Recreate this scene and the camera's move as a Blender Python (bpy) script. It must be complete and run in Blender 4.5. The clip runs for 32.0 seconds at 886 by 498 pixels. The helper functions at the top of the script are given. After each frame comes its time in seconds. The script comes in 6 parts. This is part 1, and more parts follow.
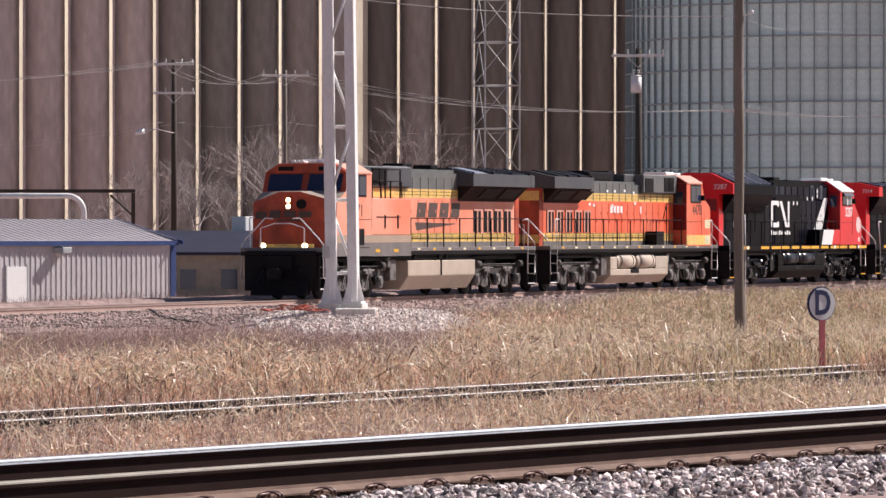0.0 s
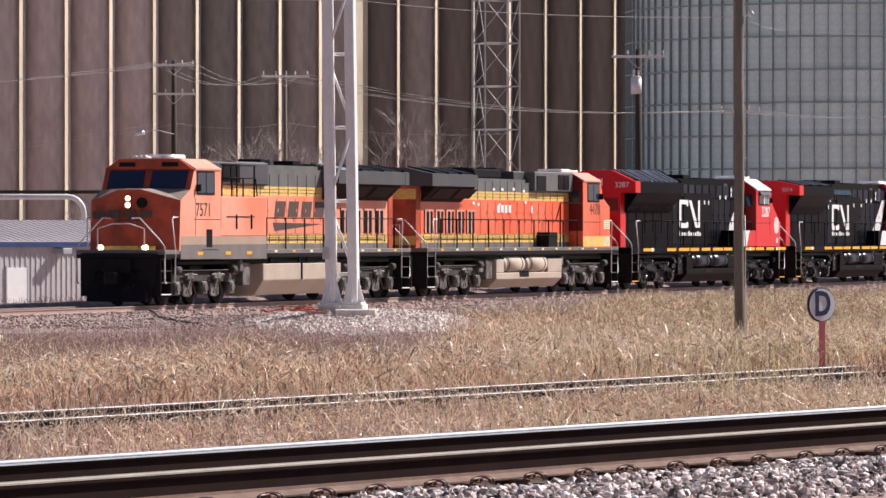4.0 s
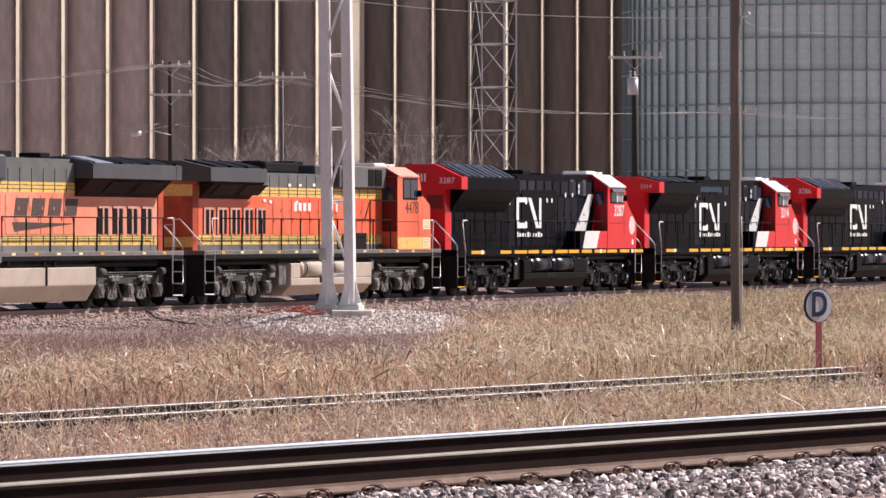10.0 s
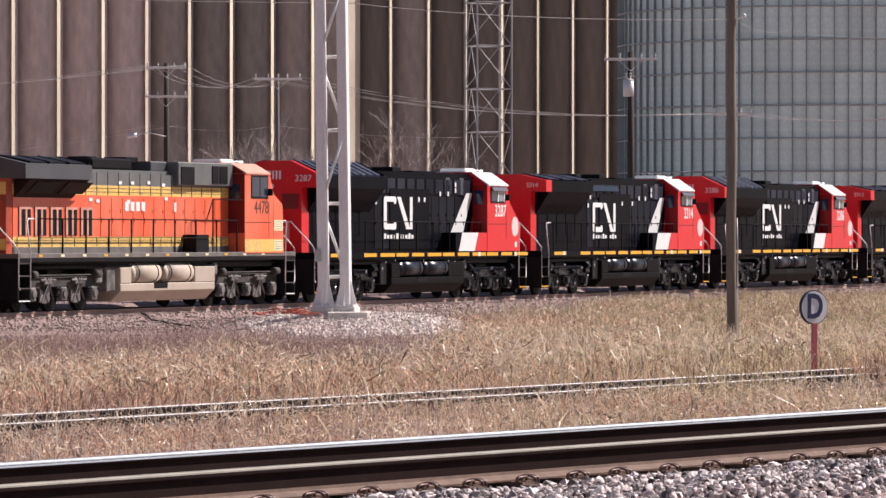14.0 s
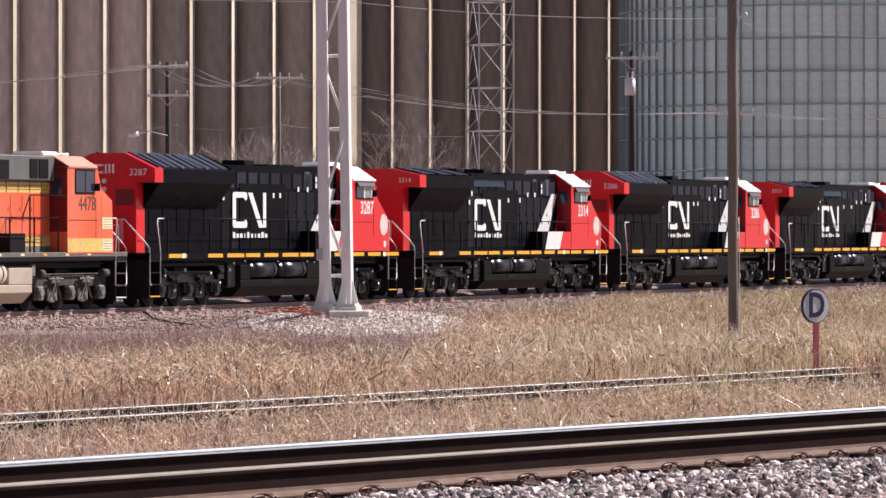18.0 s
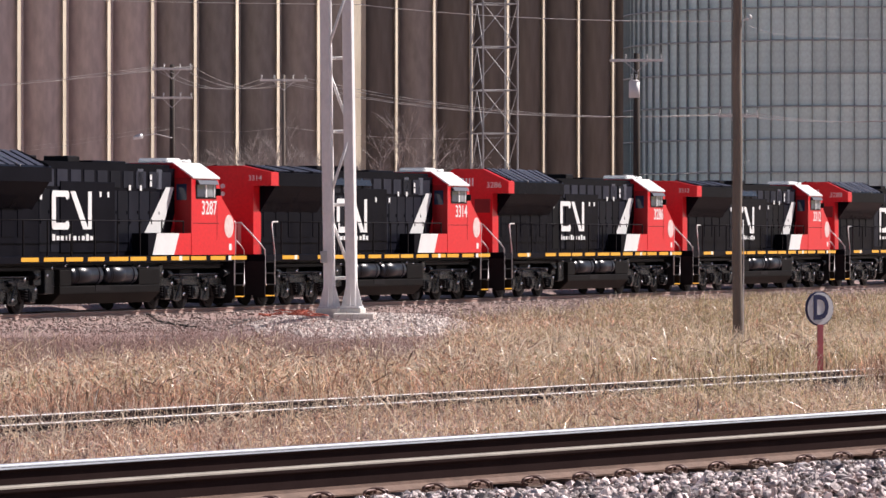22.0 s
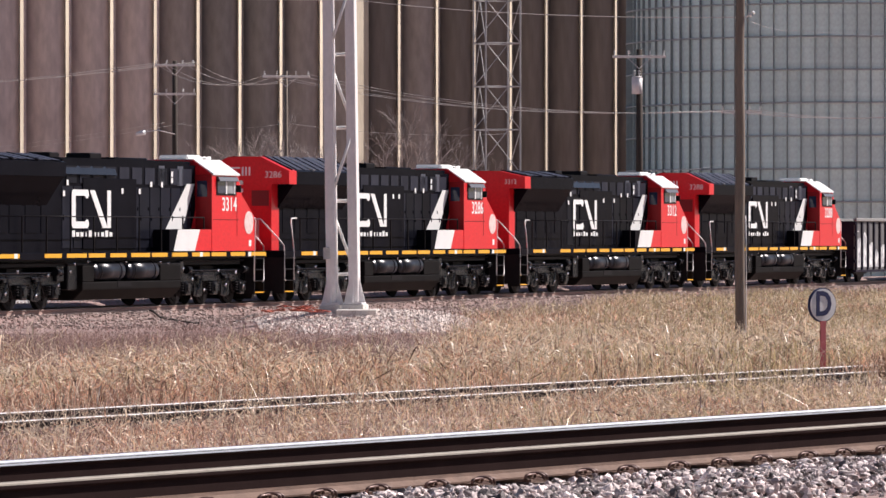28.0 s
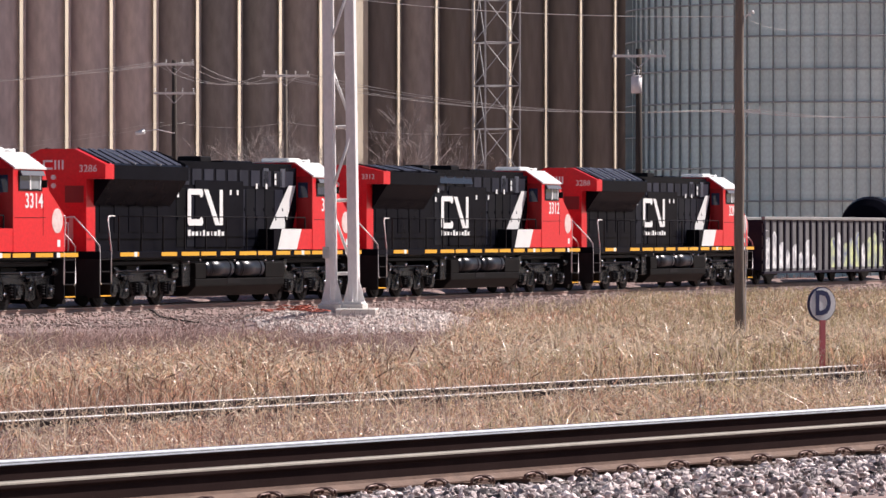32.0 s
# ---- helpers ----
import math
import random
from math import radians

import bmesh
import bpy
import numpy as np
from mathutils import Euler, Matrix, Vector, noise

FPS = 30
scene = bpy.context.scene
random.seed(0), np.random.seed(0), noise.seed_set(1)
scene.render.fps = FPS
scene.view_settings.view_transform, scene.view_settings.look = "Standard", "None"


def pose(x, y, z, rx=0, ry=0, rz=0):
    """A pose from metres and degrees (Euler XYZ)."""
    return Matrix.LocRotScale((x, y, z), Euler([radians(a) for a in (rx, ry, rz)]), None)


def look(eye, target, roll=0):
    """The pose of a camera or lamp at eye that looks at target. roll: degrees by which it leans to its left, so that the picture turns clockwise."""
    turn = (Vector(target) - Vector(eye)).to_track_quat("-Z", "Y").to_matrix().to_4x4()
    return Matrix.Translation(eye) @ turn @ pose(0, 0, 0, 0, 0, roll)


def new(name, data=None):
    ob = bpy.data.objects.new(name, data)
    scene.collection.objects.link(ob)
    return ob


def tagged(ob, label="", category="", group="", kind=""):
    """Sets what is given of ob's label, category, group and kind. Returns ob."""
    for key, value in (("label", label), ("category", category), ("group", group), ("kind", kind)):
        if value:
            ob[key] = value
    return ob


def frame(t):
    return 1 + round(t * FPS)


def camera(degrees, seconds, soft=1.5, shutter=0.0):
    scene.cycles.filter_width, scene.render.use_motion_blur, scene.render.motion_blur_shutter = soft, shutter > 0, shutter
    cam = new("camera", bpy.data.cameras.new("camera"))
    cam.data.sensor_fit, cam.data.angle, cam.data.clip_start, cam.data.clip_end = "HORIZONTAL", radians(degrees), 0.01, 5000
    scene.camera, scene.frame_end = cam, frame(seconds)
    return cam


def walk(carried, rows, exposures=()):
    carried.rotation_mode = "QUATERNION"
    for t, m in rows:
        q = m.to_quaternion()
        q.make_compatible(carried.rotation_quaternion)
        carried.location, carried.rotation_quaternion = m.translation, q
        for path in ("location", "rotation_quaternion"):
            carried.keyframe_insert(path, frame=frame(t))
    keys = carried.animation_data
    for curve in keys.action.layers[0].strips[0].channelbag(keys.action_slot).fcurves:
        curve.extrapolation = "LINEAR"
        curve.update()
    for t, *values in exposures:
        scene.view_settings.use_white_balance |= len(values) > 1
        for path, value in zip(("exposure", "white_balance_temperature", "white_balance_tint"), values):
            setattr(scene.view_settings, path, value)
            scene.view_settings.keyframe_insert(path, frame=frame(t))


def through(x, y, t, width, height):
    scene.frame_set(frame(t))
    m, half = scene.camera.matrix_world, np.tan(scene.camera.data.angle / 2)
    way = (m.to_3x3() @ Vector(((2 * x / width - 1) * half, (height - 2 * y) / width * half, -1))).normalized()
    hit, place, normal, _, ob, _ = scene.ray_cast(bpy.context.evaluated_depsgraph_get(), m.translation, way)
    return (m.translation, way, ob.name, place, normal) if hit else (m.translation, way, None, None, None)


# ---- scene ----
TH = radians(20.8)            # heading of the far track, right of straight ahead
EYE = (0.0, 0.0, 2.2)         # z = 0 is the far track's rail top
FOCAL = 8544.0


def aim(dx, dy):
    """The tripod head's small drift, in seconds of its long lens."""
    way = Matrix.Rotation(dx / FOCAL, 4, "Z") @ Matrix.Rotation((dy - 29.0) / FOCAL, 4, "X") @ Vector((0, 1, 0))
    return look(EYE, Vector(EYE) + 100 * way)


cam = camera(2 * math.degrees(math.atan(784 / FOCAL)), 32.0, soft=1.5)
walk(cam, [
    (0, aim(0.0, 0.0)), (0.5, aim(-0.4, 0.2)), (1, aim(-0.6, 0.4)), (1.5, aim(-0.6, 1.4)), (2, aim(-0.3, 1.4)), (2.5, aim(-0.4, 1.3)), (3, aim(0.0, 1.6)),
    (3.5, aim(0.3, 1.7)), (5.5, aim(-1.2, 1.9)), (6, aim(-0.9, 2.6)), (6.5, aim(-1.5, 3.2)), (7, aim(-2.3, 3.2)), (7.5, aim(-3.5, 3.2)), (8, aim(-3.8, 3.2)),
    (8.5, aim(-4.2, 3.5)), (9, aim(-5.4, 3.3)), (9.5, aim(-5.2, 3.2)), (10, aim(-5.9, 3.2)), (10.5, aim(-6.1, 3.4)), (11, aim(-6.4, 4.4)), (11.5, aim(-7.7, 5.0)),
    (12, aim(-9.2, 6.0)), (12.5, aim(-10.7, 6.3)), (13, aim(-12.3, 6.3)), (13.5, aim(-13.4, 6.3)), (14, aim(-13.6, 6.3)), (14.5, aim(-13.6, 6.2)),
    (16.5, aim(-11.3, 3.6)), (17, aim(-10.9, 2.6)), (17.5, aim(-10.6, 2.9)), (18, aim(-10.7, 4.3)), (18.5, aim(-10.6, 4.8)), (19, aim(-9.2, 5.0)),
    (19.5, aim(-7.7, 5.9)), (20, aim(-6.3, 6.3)), (20.5, aim(-4.8, 6.3)), (21, aim(-3.4, 6.5)), (21.5, aim(-3.2, 7.6)), (22, aim(-3.3, 8.5)), (22.5, aim(-4.4, 9.3)),
    (23, aim(-4.4, 9.6)), (23.5, aim(-3.7, 9.2)), (24, aim(-3.6, 8.2)), (24.5, aim(-2.1, 7.3)), (25, aim(-1.3, 6.4)), (25.5, aim(0.0, 5.9)), (27.5, aim(1.5, 3.0)),
    (28, aim(1.5, 1.9)), (28.5, aim(1.8, 1.5)), (29, aim(2.1, 0.4)), (29.5, aim(2.9, 0.2)), (30, aim(3.0, 0.2)), (30.5, aim(2.8, 0.5)), (31, aim(1.5, 0.9)),
    (31.5, aim(0.3, 0.4)), (32, aim(0.6, 0.6))], exposures=((0, 0.37, 6420, 18), (32, 0.37, 6420, 18)))

# ---- light: clear sky, high sun to the right and a little behind the train
SUN_AZ, SUN_EL = radians(62), radians(42)
world = bpy.data.worlds.new("sky")
scene.world = world
world.use_nodes = True
_n = world.node_tree.nodes
_sky = _n.new("ShaderNodeTexSky")
_sky.sky_type, _sky.sun_disc, _sky.sun_elevation, _sky.sun_rotation = "NISHITA", False, SUN_EL, SUN_AZ
world.node_tree.links.new(_sky.outputs[0], _n["Background"].inputs[0])
_sky.altitude, _sky.air_density, _sky.dust_density, _sky.ozone_density = 200.0, 0.85, 0.6, 1.0
_n["Background"].inputs[1].default_value = 0.05
_sun = new("sun", bpy.data.lights.new("sun", "SUN"))
_sun.data.energy, _sun.data.angle, _sun.data.color = 5.0, radians(0.53), (1.0, 0.95, 0.87)
_sun.matrix_world = look((0, 0, 0), (-math.sin(SUN_AZ) * math.cos(SUN_EL), -math.cos(SUN_AZ) * math.cos(SUN_EL), -math.sin(SUN_EL)))


# ---- materials
def mat(name, color, rough=0.6, metal=0.0, vary=0.15, scale=3.0, grain=0.08, bump=0.0, tint=None, streak=1.0, island=0.0, obrand=0.0, glow=None, coat=0.0, spec=0.5, through=0.0):
    """A surface with variation at two scales: broad stains (scale, vary) and fine grain, mixed towards tint."""
    m = bpy.data.materials.new(name)
    m.use_nodes = True
    nt = m.node_tree
    b = nt.nodes["Principled BSDF"]
    b.inputs["Roughness"].default_value, b.inputs["Metallic"].default_value = rough, metal
    b.inputs["Coat Weight"].default_value, b.inputs["Specular IOR Level"].default_value = coat, spec
    co = nt.nodes.new("ShaderNodeTexCoord")
    mp = nt.nodes.new("ShaderNodeMapping")
    mp.inputs["Scale"].default_value = (1, 1, 1 / streak)
    nt.links.new(co.outputs["Object"], mp.inputs["Vector"])
    big, fine = nt.nodes.new("ShaderNodeTexNoise"), nt.nodes.new("ShaderNodeTexNoise")
    big.inputs["Scale"].default_value, big.inputs["Detail"].default_value = scale, 5.0
    fine.inputs["Scale"].default_value, fine.inputs["Detail"].default_value = scale * 14, 3.0
    for n in (big, fine):
        nt.links.new(mp.outputs[0], n.inputs["Vector"])
    ramp = nt.nodes.new("ShaderNodeMapRange")
    ramp.inputs["From Min"].default_value, ramp.inputs["From Max"].default_value = 0.35, 0.7
    ramp.inputs["To Max"].default_value = vary
    nt.links.new(big.outputs["Fac"], ramp.inputs["Value"])
    mix = nt.nodes.new("ShaderNodeMix")
    mix.data_type = "RGBA"
    mix.inputs["A"].default_value = (*color, 1)
    mix.inputs["B"].default_value = (*(tint or [c * 0.35 for c in color]), 1)
    nt.links.new(ramp.outputs[0], mix.inputs["Factor"])
    hsv = nt.nodes.new("ShaderNodeHueSaturation")
    nt.links.new(mix.outputs["Result"], hsv.inputs["Color"])
    val = nt.nodes.new("ShaderNodeMapRange")
    val.inputs["From Min"].default_value, val.inputs["From Max"].default_value = 0.3, 0.7
    val.inputs["To Min"].default_value, val.inputs["To Max"].default_value = 1 - grain, 1 + grain
    nt.links.new(fine.outputs["Fac"], val.inputs["Value"])
    last = val.outputs[0]
    if island or obrand:
        g = nt.nodes.new("ShaderNodeNewGeometry" if island else "ShaderNodeObjectInfo")
        r = nt.nodes.new("ShaderNodeMapRange")
        r.inputs["To Min"].default_value, r.inputs["To Max"].default_value = 1 - (island or obrand), 1 + (island or obrand)
        nt.links.new(g.outputs["Random Per Island" if island else "Random"], r.inputs["Value"])
        mul = nt.nodes.new("ShaderNodeMath")
        mul.operation = "MULTIPLY"
        nt.links.new(last, mul.inputs[0]), nt.links.new(r.outputs[0], mul.inputs[1])
        last = mul.outputs[0]
    nt.links.new(last, hsv.inputs["Value"])
    nt.links.new(hsv.outputs[0], b.inputs["Base Color"])
    if bump:
        bp = nt.nodes.new("ShaderNodeBump")
        bp.inputs["Strength"].default_value, bp.inputs["Distance"].default_value = bump, 0.02
        nt.links.new(fine.outputs["Fac"], bp.inputs["Height"])
        nt.links.new(bp.outputs[0], b.inputs["Normal"])
    if through:
        tl, ms = nt.nodes.new("ShaderNodeBsdfTranslucent"), nt.nodes.new("ShaderNodeMixShader")
        ms.inputs[0].default_value = through
        nt.links.new(hsv.outputs[0], tl.inputs["Color"])
        nt.links.new(b.outputs[0], ms.inputs[1]), nt.links.new(tl.outputs[0], ms.inputs[2])
        nt.links.new(ms.outputs[0], nt.nodes["Material Output"].inputs["Surface"])
    if glow:
        b.inputs["Emission Color"].default_value, b.inputs["Emission Strength"].default_value = (*glow[:3], 1), glow[3]
    return m


# ---- mesh helpers
def box(bm, x0, x1, y0, y1, z0, z1, bevel=0.0):
    vs = [bm.verts.new((x, y, z)) for z in (z0, z1) for y in (y0, y1) for x in (x0, x1)]
    fs = [bm.faces.new([vs[i] for i in q]) for q in ((0, 2, 3, 1), (4, 5, 7, 6), (0, 1, 5, 4), (2, 6, 7, 3), (0, 4, 6, 2), (1, 3, 7, 5))]
    if bevel:
        bmesh.ops.bevel(bm, geom=list({e for f in fs for e in f.edges}), offset=bevel, segments=1, affect="EDGES", profile=0.5)


def prism(bm, pts, axis, a, b, bevel=0.0):
    """A closed outline pts pulled along an axis from a to b. Outline in (x, z) for y, (y, z) for x, (x, y) for z."""
    def at(p, c):
        return {"x": (c, p[0], p[1]), "y": (p[0], c, p[1]), "z": (p[0], p[1], c)}[axis]
    lo, hi = [bm.verts.new(at(p, a)) for p in pts], [bm.verts.new(at(p, b)) for p in pts]
    n = len(pts)
    fs = [bm.faces.new(lo[::-1]), bm.faces.new(hi)] + [bm.faces.new((lo[i], lo[(i + 1) % n], hi[(i + 1) % n], hi[i])) for i in range(n)]
    bmesh.ops.recalc_face_normals(bm, faces=fs)
    if bevel:
        bmesh.ops.bevel(bm, geom=list({e for f in fs for e in f.edges}), offset=bevel, segments=2, affect="EDGES", profile=0.5)


def tube(bm, p, q, r, n=8, r2=None, caps=True):
    """A round bar from p to q, of radius r (r2 at q)."""
    p, q = Vector(p), Vector(q)
    m = (q - p).to_track_quat("Z", "Y").to_matrix()
    rings = [[bm.verts.new(c + m @ Vector((rr * math.cos(2 * math.pi * i / n), rr * math.sin(2 * math.pi * i / n), 0))) for i in range(n)]
             for c, rr in ((p, r), (q, r if r2 is None else r2))]
    for i in range(n):
        f = bm.faces.new((rings[0][i], rings[0][(i + 1) % n], rings[1][(i + 1) % n], rings[1][i]))
        f.smooth = n > 6
    if caps:
        bm.faces.new(rings[0][::-1]), bm.faces.new(rings[1])


def path(bm, pts, r, n=6, r2=None):
    """One bent round bar through all the points, of radius r (r2 at its end)."""
    pts = [Vector(p) for p in pts]
    rings = []
    for k, c in enumerate(pts):
        way = (pts[min(k + 1, len(pts) - 1)] - pts[max(k - 1, 0)]).normalized()
        m = way.to_track_quat("Z", "Y").to_matrix()
        rr = r if r2 is None else r + (r2 - r) * k / (len(pts) - 1)
        rings.append([bm.verts.new(c + m @ Vector((rr * math.cos(2 * math.pi * i / n), rr * math.sin(2 * math.pi * i / n), 0))) for i in range(n)])
    for a, b in zip(rings, rings[1:]):
        ref = min(range(n), key=lambda j: (a[0].co - b[j].co).length)
        for i in range(n):
            f = bm.faces.new((a[i], a[(i + 1) % n], b[(i + 1 + ref) % n], b[(i + ref) % n]))
            f.smooth = True
    bm.faces.new(rings[0][::-1]), bm.faces.new(rings[-1])


def empty(name, m=None):
    ob = new(name)
    if m is not None:
        ob.matrix_world = m
    return ob


def part(name, bm, material, parent=None, label="", m=None):
    me = bpy.data.meshes.new(name)
    bm.to_mesh(me)
    bm.free()
    me.materials.append(material)
    ob = new(name, me)
    ob.parent = parent
    if m is not None:
        ob.matrix_basis = m
    if label:
        ob["label"] = label
    return ob


def again(ob, m, parent=None):
    """Another piece on the same mesh."""
    o = new(ob.name.split(".")[0], ob.data)
    o.parent = parent or ob.parent
    o.matrix_basis = m
    if "label" in ob:
        o["label"] = ob["label"]
    return o


def B():
    return bmesh.new()


def boxes(*rows):
    bm = B()
    for r in rows:
        box(bm, *r)
    return bm


def letters(text, size, material, name, parent, m, label="", bold=0.0):
    """Raised painted characters in the built-in font, centred on m."""
    cu = bpy.data.curves.new("text", "FONT")
    cu.body, cu.size, cu.align_x, cu.align_y, cu.extrude, cu.resolution_u, cu.offset = text, size, "CENTER", "CENTER", 0.004, 3, bold
    tmp = bpy.data.objects.new("text", cu)
    scene.collection.objects.link(tmp)
    me = bpy.data.meshes.new_from_object(tmp.evaluated_get(bpy.context.evaluated_depsgraph_get()))
    bpy.data.objects.remove(tmp)
    me.materials.clear()
    me.materials.append(material)
    ob = new(name, me)
    ob.parent, ob.matrix_basis = parent, m
    if label:
        ob["label"] = label
    return ob
M_ORANGE = mat("faded_orange_paint", (0.80, 0.235, 0.135), 0.5, vary=0.7, scale=0.4, tint=(0.88, 0.42, 0.30), grain=0.05, streak=1.5, spec=0.3)
M_ORANGE2 = mat("orange_red_paint", (0.78, 0.12, 0.05), 0.4, vary=0.6, scale=0.7, tint=(0.84, 0.27, 0.16), grain=0.06, streak=2, spec=0.3)
M_YELLOW = mat("weathered_yellow_paint", (0.86, 0.55, 0.12), 0.5, vary=0.8, scale=2.2, tint=(0.62, 0.42, 0.18), grain=0.3, streak=2)
M_GREYP = mat("dark_slate_roof_paint", (0.055, 0.058, 0.066), 0.5, vary=0.5, scale=1.2, tint=(0.10, 0.095, 0.09))
M_PALEPINK = mat("bleached_pink_slat_paint", (0.72, 0.35, 0.27), 0.55, vary=0.5, scale=2.0)
M_GREYCAB = mat("grey_green_cabinet_paint", (0.105, 0.11, 0.108), 0.55, vary=0.6, scale=1.2, tint=(0.19, 0.182, 0.165), streak=2)
# Grime plus front and end shade, both put into this deeper orange.
M_NOSE = mat("grimy_deep_orange_paint", (0.57, 0.10, 0.05), 0.55, vary=0.8, scale=1.4, tint=(0.19, 0.04, 0.028), spec=0.2)
# Grime plus the shade behind the cab, both carried by the dark red.
M_DARKRED = mat("grimy_dark_red_paint", (0.21, 0.022, 0.02), 0.6, vary=0.5, scale=2, tint=(0.12, 0.015, 0.014), spec=0.2)
M_SILL = mat("dusty_grey_sill_paint", (0.19, 0.168, 0.158), 0.6, vary=0.4, scale=1.5)
M_BLACK = mat("gloss_black_paint", (0.006, 0.0061, 0.0095), 0.16, vary=0.5, scale=1.0, tint=(0.011, 0.0112, 0.0165), spec=0.01, bump=0.04)
# Door black, bluer and varied per door: reflected sheen put into the colour.
M_DOORBLACK = mat("blue_black_door_paint", (0.0085, 0.009, 0.014), 0.3, vary=0.6, scale=1.2, tint=(0.016, 0.017, 0.025), spec=0.03, obrand=0.7)
M_UPPER = mat("dull_blue_black_panel", (0.021, 0.022, 0.031), 0.4, vary=0.6, scale=1.5, tint=(0.035, 0.036, 0.047), spec=0.04, obrand=0.6)
M_SHOULDER = mat("polished_black_shoulder", (0.008, 0.009, 0.014), 0.22, vary=0.4, scale=1.5, tint=(0.016, 0.017, 0.022), spec=0.5)
M_BLACKM = mat("oily_black_steel", (0.0175, 0.016, 0.0175), 0.35, vary=0.5, scale=2.0, tint=(0.026, 0.023, 0.024), spec=0.02)
M_TANKGLOSS = mat("wet_black_reservoir", (0.006, 0.007, 0.014), 0.32, vary=0.3, scale=3, spec=0.45)
M_BLACKTRUCK = mat("greasy_black_castings", (0.0075, 0.0075, 0.009), 0.14, vary=0.6, scale=5, tint=(0.010, 0.010, 0.012), spec=0.25, bump=0.3)
M_CHROME = mat("wet_bright_fitting", (0.85, 0.87, 0.92), 0.16, 1.0, vary=0.0)
M_PALEGLASS = mat("sky_lit_cab_glass", (0.30, 0.32, 0.34), 0.15, vary=0.5, scale=4)
M_SCREEN = mat("blue_black_roof_screen", (0.035, 0.035, 0.055), 0.4, vary=0.4, scale=3, tint=(0.06, 0.06, 0.08), spec=0.3)
# Cab red with the rear wall's shade put into the colour.
M_SHADERED = mat("grimy_red_paint", (0.40, 0.014, 0.018), 0.4, vary=0.4, scale=1.5, tint=(0.28, 0.012, 0.014), spec=0.2)
M_BLUEGREY = mat("blue_grey_louvre_paint", (0.075, 0.08, 0.105), 0.5, vary=0.3, scale=4)
M_RED = mat("gloss_red_paint", (0.72, 0.018, 0.024), 0.28, vary=0.3, scale=0.8, tint=(0.58, 0.018, 0.024), spec=0.25)
M_WHITE = mat("white_paint", (0.8, 0.8, 0.78), 0.4, vary=0.1)
M_LETTER = mat("white_lettering", (0.85, 0.85, 0.83), 0.45, vary=0.05)
M_LOGO = mat("faded_dark_lettering", (0.09, 0.05, 0.04), 0.6, vary=0.5, scale=4)
M_SIGNY = mat("yellow_marking_strip", (0.85, 0.42, 0.02), 0.45, vary=0.1)
M_BEIGE = mat("dusty_beige_tank_paint", (0.50, 0.415, 0.33), 0.65, vary=0.45, scale=1.3, tint=(0.33, 0.265, 0.205), streak=1.2, grain=0.04)
M_TRUCK = mat("dusty_grey_truck_steel", (0.205, 0.182, 0.17), 0.7, vary=1.0, scale=2.6, tint=(0.03, 0.026, 0.024))
M_TRUCKDARK = mat("grimy_dark_truck_steel", (0.045, 0.04, 0.038), 0.7, vary=0.7, scale=2.6, tint=(0.12, 0.105, 0.095), spec=0.2)
M_ANTIGLARE = mat("dusty_grey_nose_top", (0.38, 0.31, 0.26), 0.8, vary=0.4, spec=0.1)
M_DARKGLASS = mat("dark_blue_window_glass", (0.022, 0.03, 0.07), 0.06, vary=0.0)
M_STEEL = mat("bare_rail_steel", (0.85, 0.86, 0.9), 0.3, 0.7, vary=0.15, scale=6)
# Rust made near-black: the shade under the rail head is in this colour.
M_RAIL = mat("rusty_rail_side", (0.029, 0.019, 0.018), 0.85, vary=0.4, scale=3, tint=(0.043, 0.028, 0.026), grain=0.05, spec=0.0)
M_RUST = mat("dusty_brown_rail_foot", (0.22, 0.14, 0.105), 0.85, vary=0.5, scale=6, bump=0.3)
M_GALV = mat("galvanised_steel", (0.86, 0.83, 0.82), 0.5, vary=0.5, scale=1.2, tint=(0.66, 0.62, 0.61), streak=2, grain=0.05)
M_GALV2 = mat("weathered_mast_steel", (0.5, 0.5, 0.49), 0.5, vary=0.4, scale=1.0)
M_CONC = mat("pale_concrete", (0.78, 0.72, 0.66), 0.9, vary=0.3, scale=2, bump=0.3)
# Silo tones, mostly darker to the right: thinning haze put into the concrete colour.
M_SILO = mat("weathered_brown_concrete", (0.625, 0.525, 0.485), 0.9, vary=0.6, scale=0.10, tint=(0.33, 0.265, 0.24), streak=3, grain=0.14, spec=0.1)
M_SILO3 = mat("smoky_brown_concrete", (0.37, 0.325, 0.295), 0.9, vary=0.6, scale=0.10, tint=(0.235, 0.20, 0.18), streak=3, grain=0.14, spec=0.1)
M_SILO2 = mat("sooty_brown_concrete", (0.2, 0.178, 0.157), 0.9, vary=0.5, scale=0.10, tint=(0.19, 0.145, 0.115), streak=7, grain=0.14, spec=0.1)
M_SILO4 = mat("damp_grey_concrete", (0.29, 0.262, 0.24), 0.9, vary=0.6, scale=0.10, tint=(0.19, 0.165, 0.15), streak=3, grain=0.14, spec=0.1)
M_SLIVER = mat("pale_joint_concrete", (0.66, 0.58, 0.45), 0.85, vary=0.75, scale=0.2, tint=(0.32, 0.24, 0.16), streak=4, obrand=0.2)
M_BINS = mat("galvanised_bin_sheet", (0.79, 0.91, 0.86), 0.58, 0.45, vary=0.4, scale=0.3, tint=(0.66, 0.76, 0.72), obrand=0.08, spec=0.2)
M_BINR = mat("bin_ring_steel", (0.47, 0.50, 0.50), 0.6, vary=0.2, spec=0.2)
M_BINRIB = mat("bin_stiffener_steel", (0.30, 0.34, 0.33), 0.6, 0.2, vary=0.2)
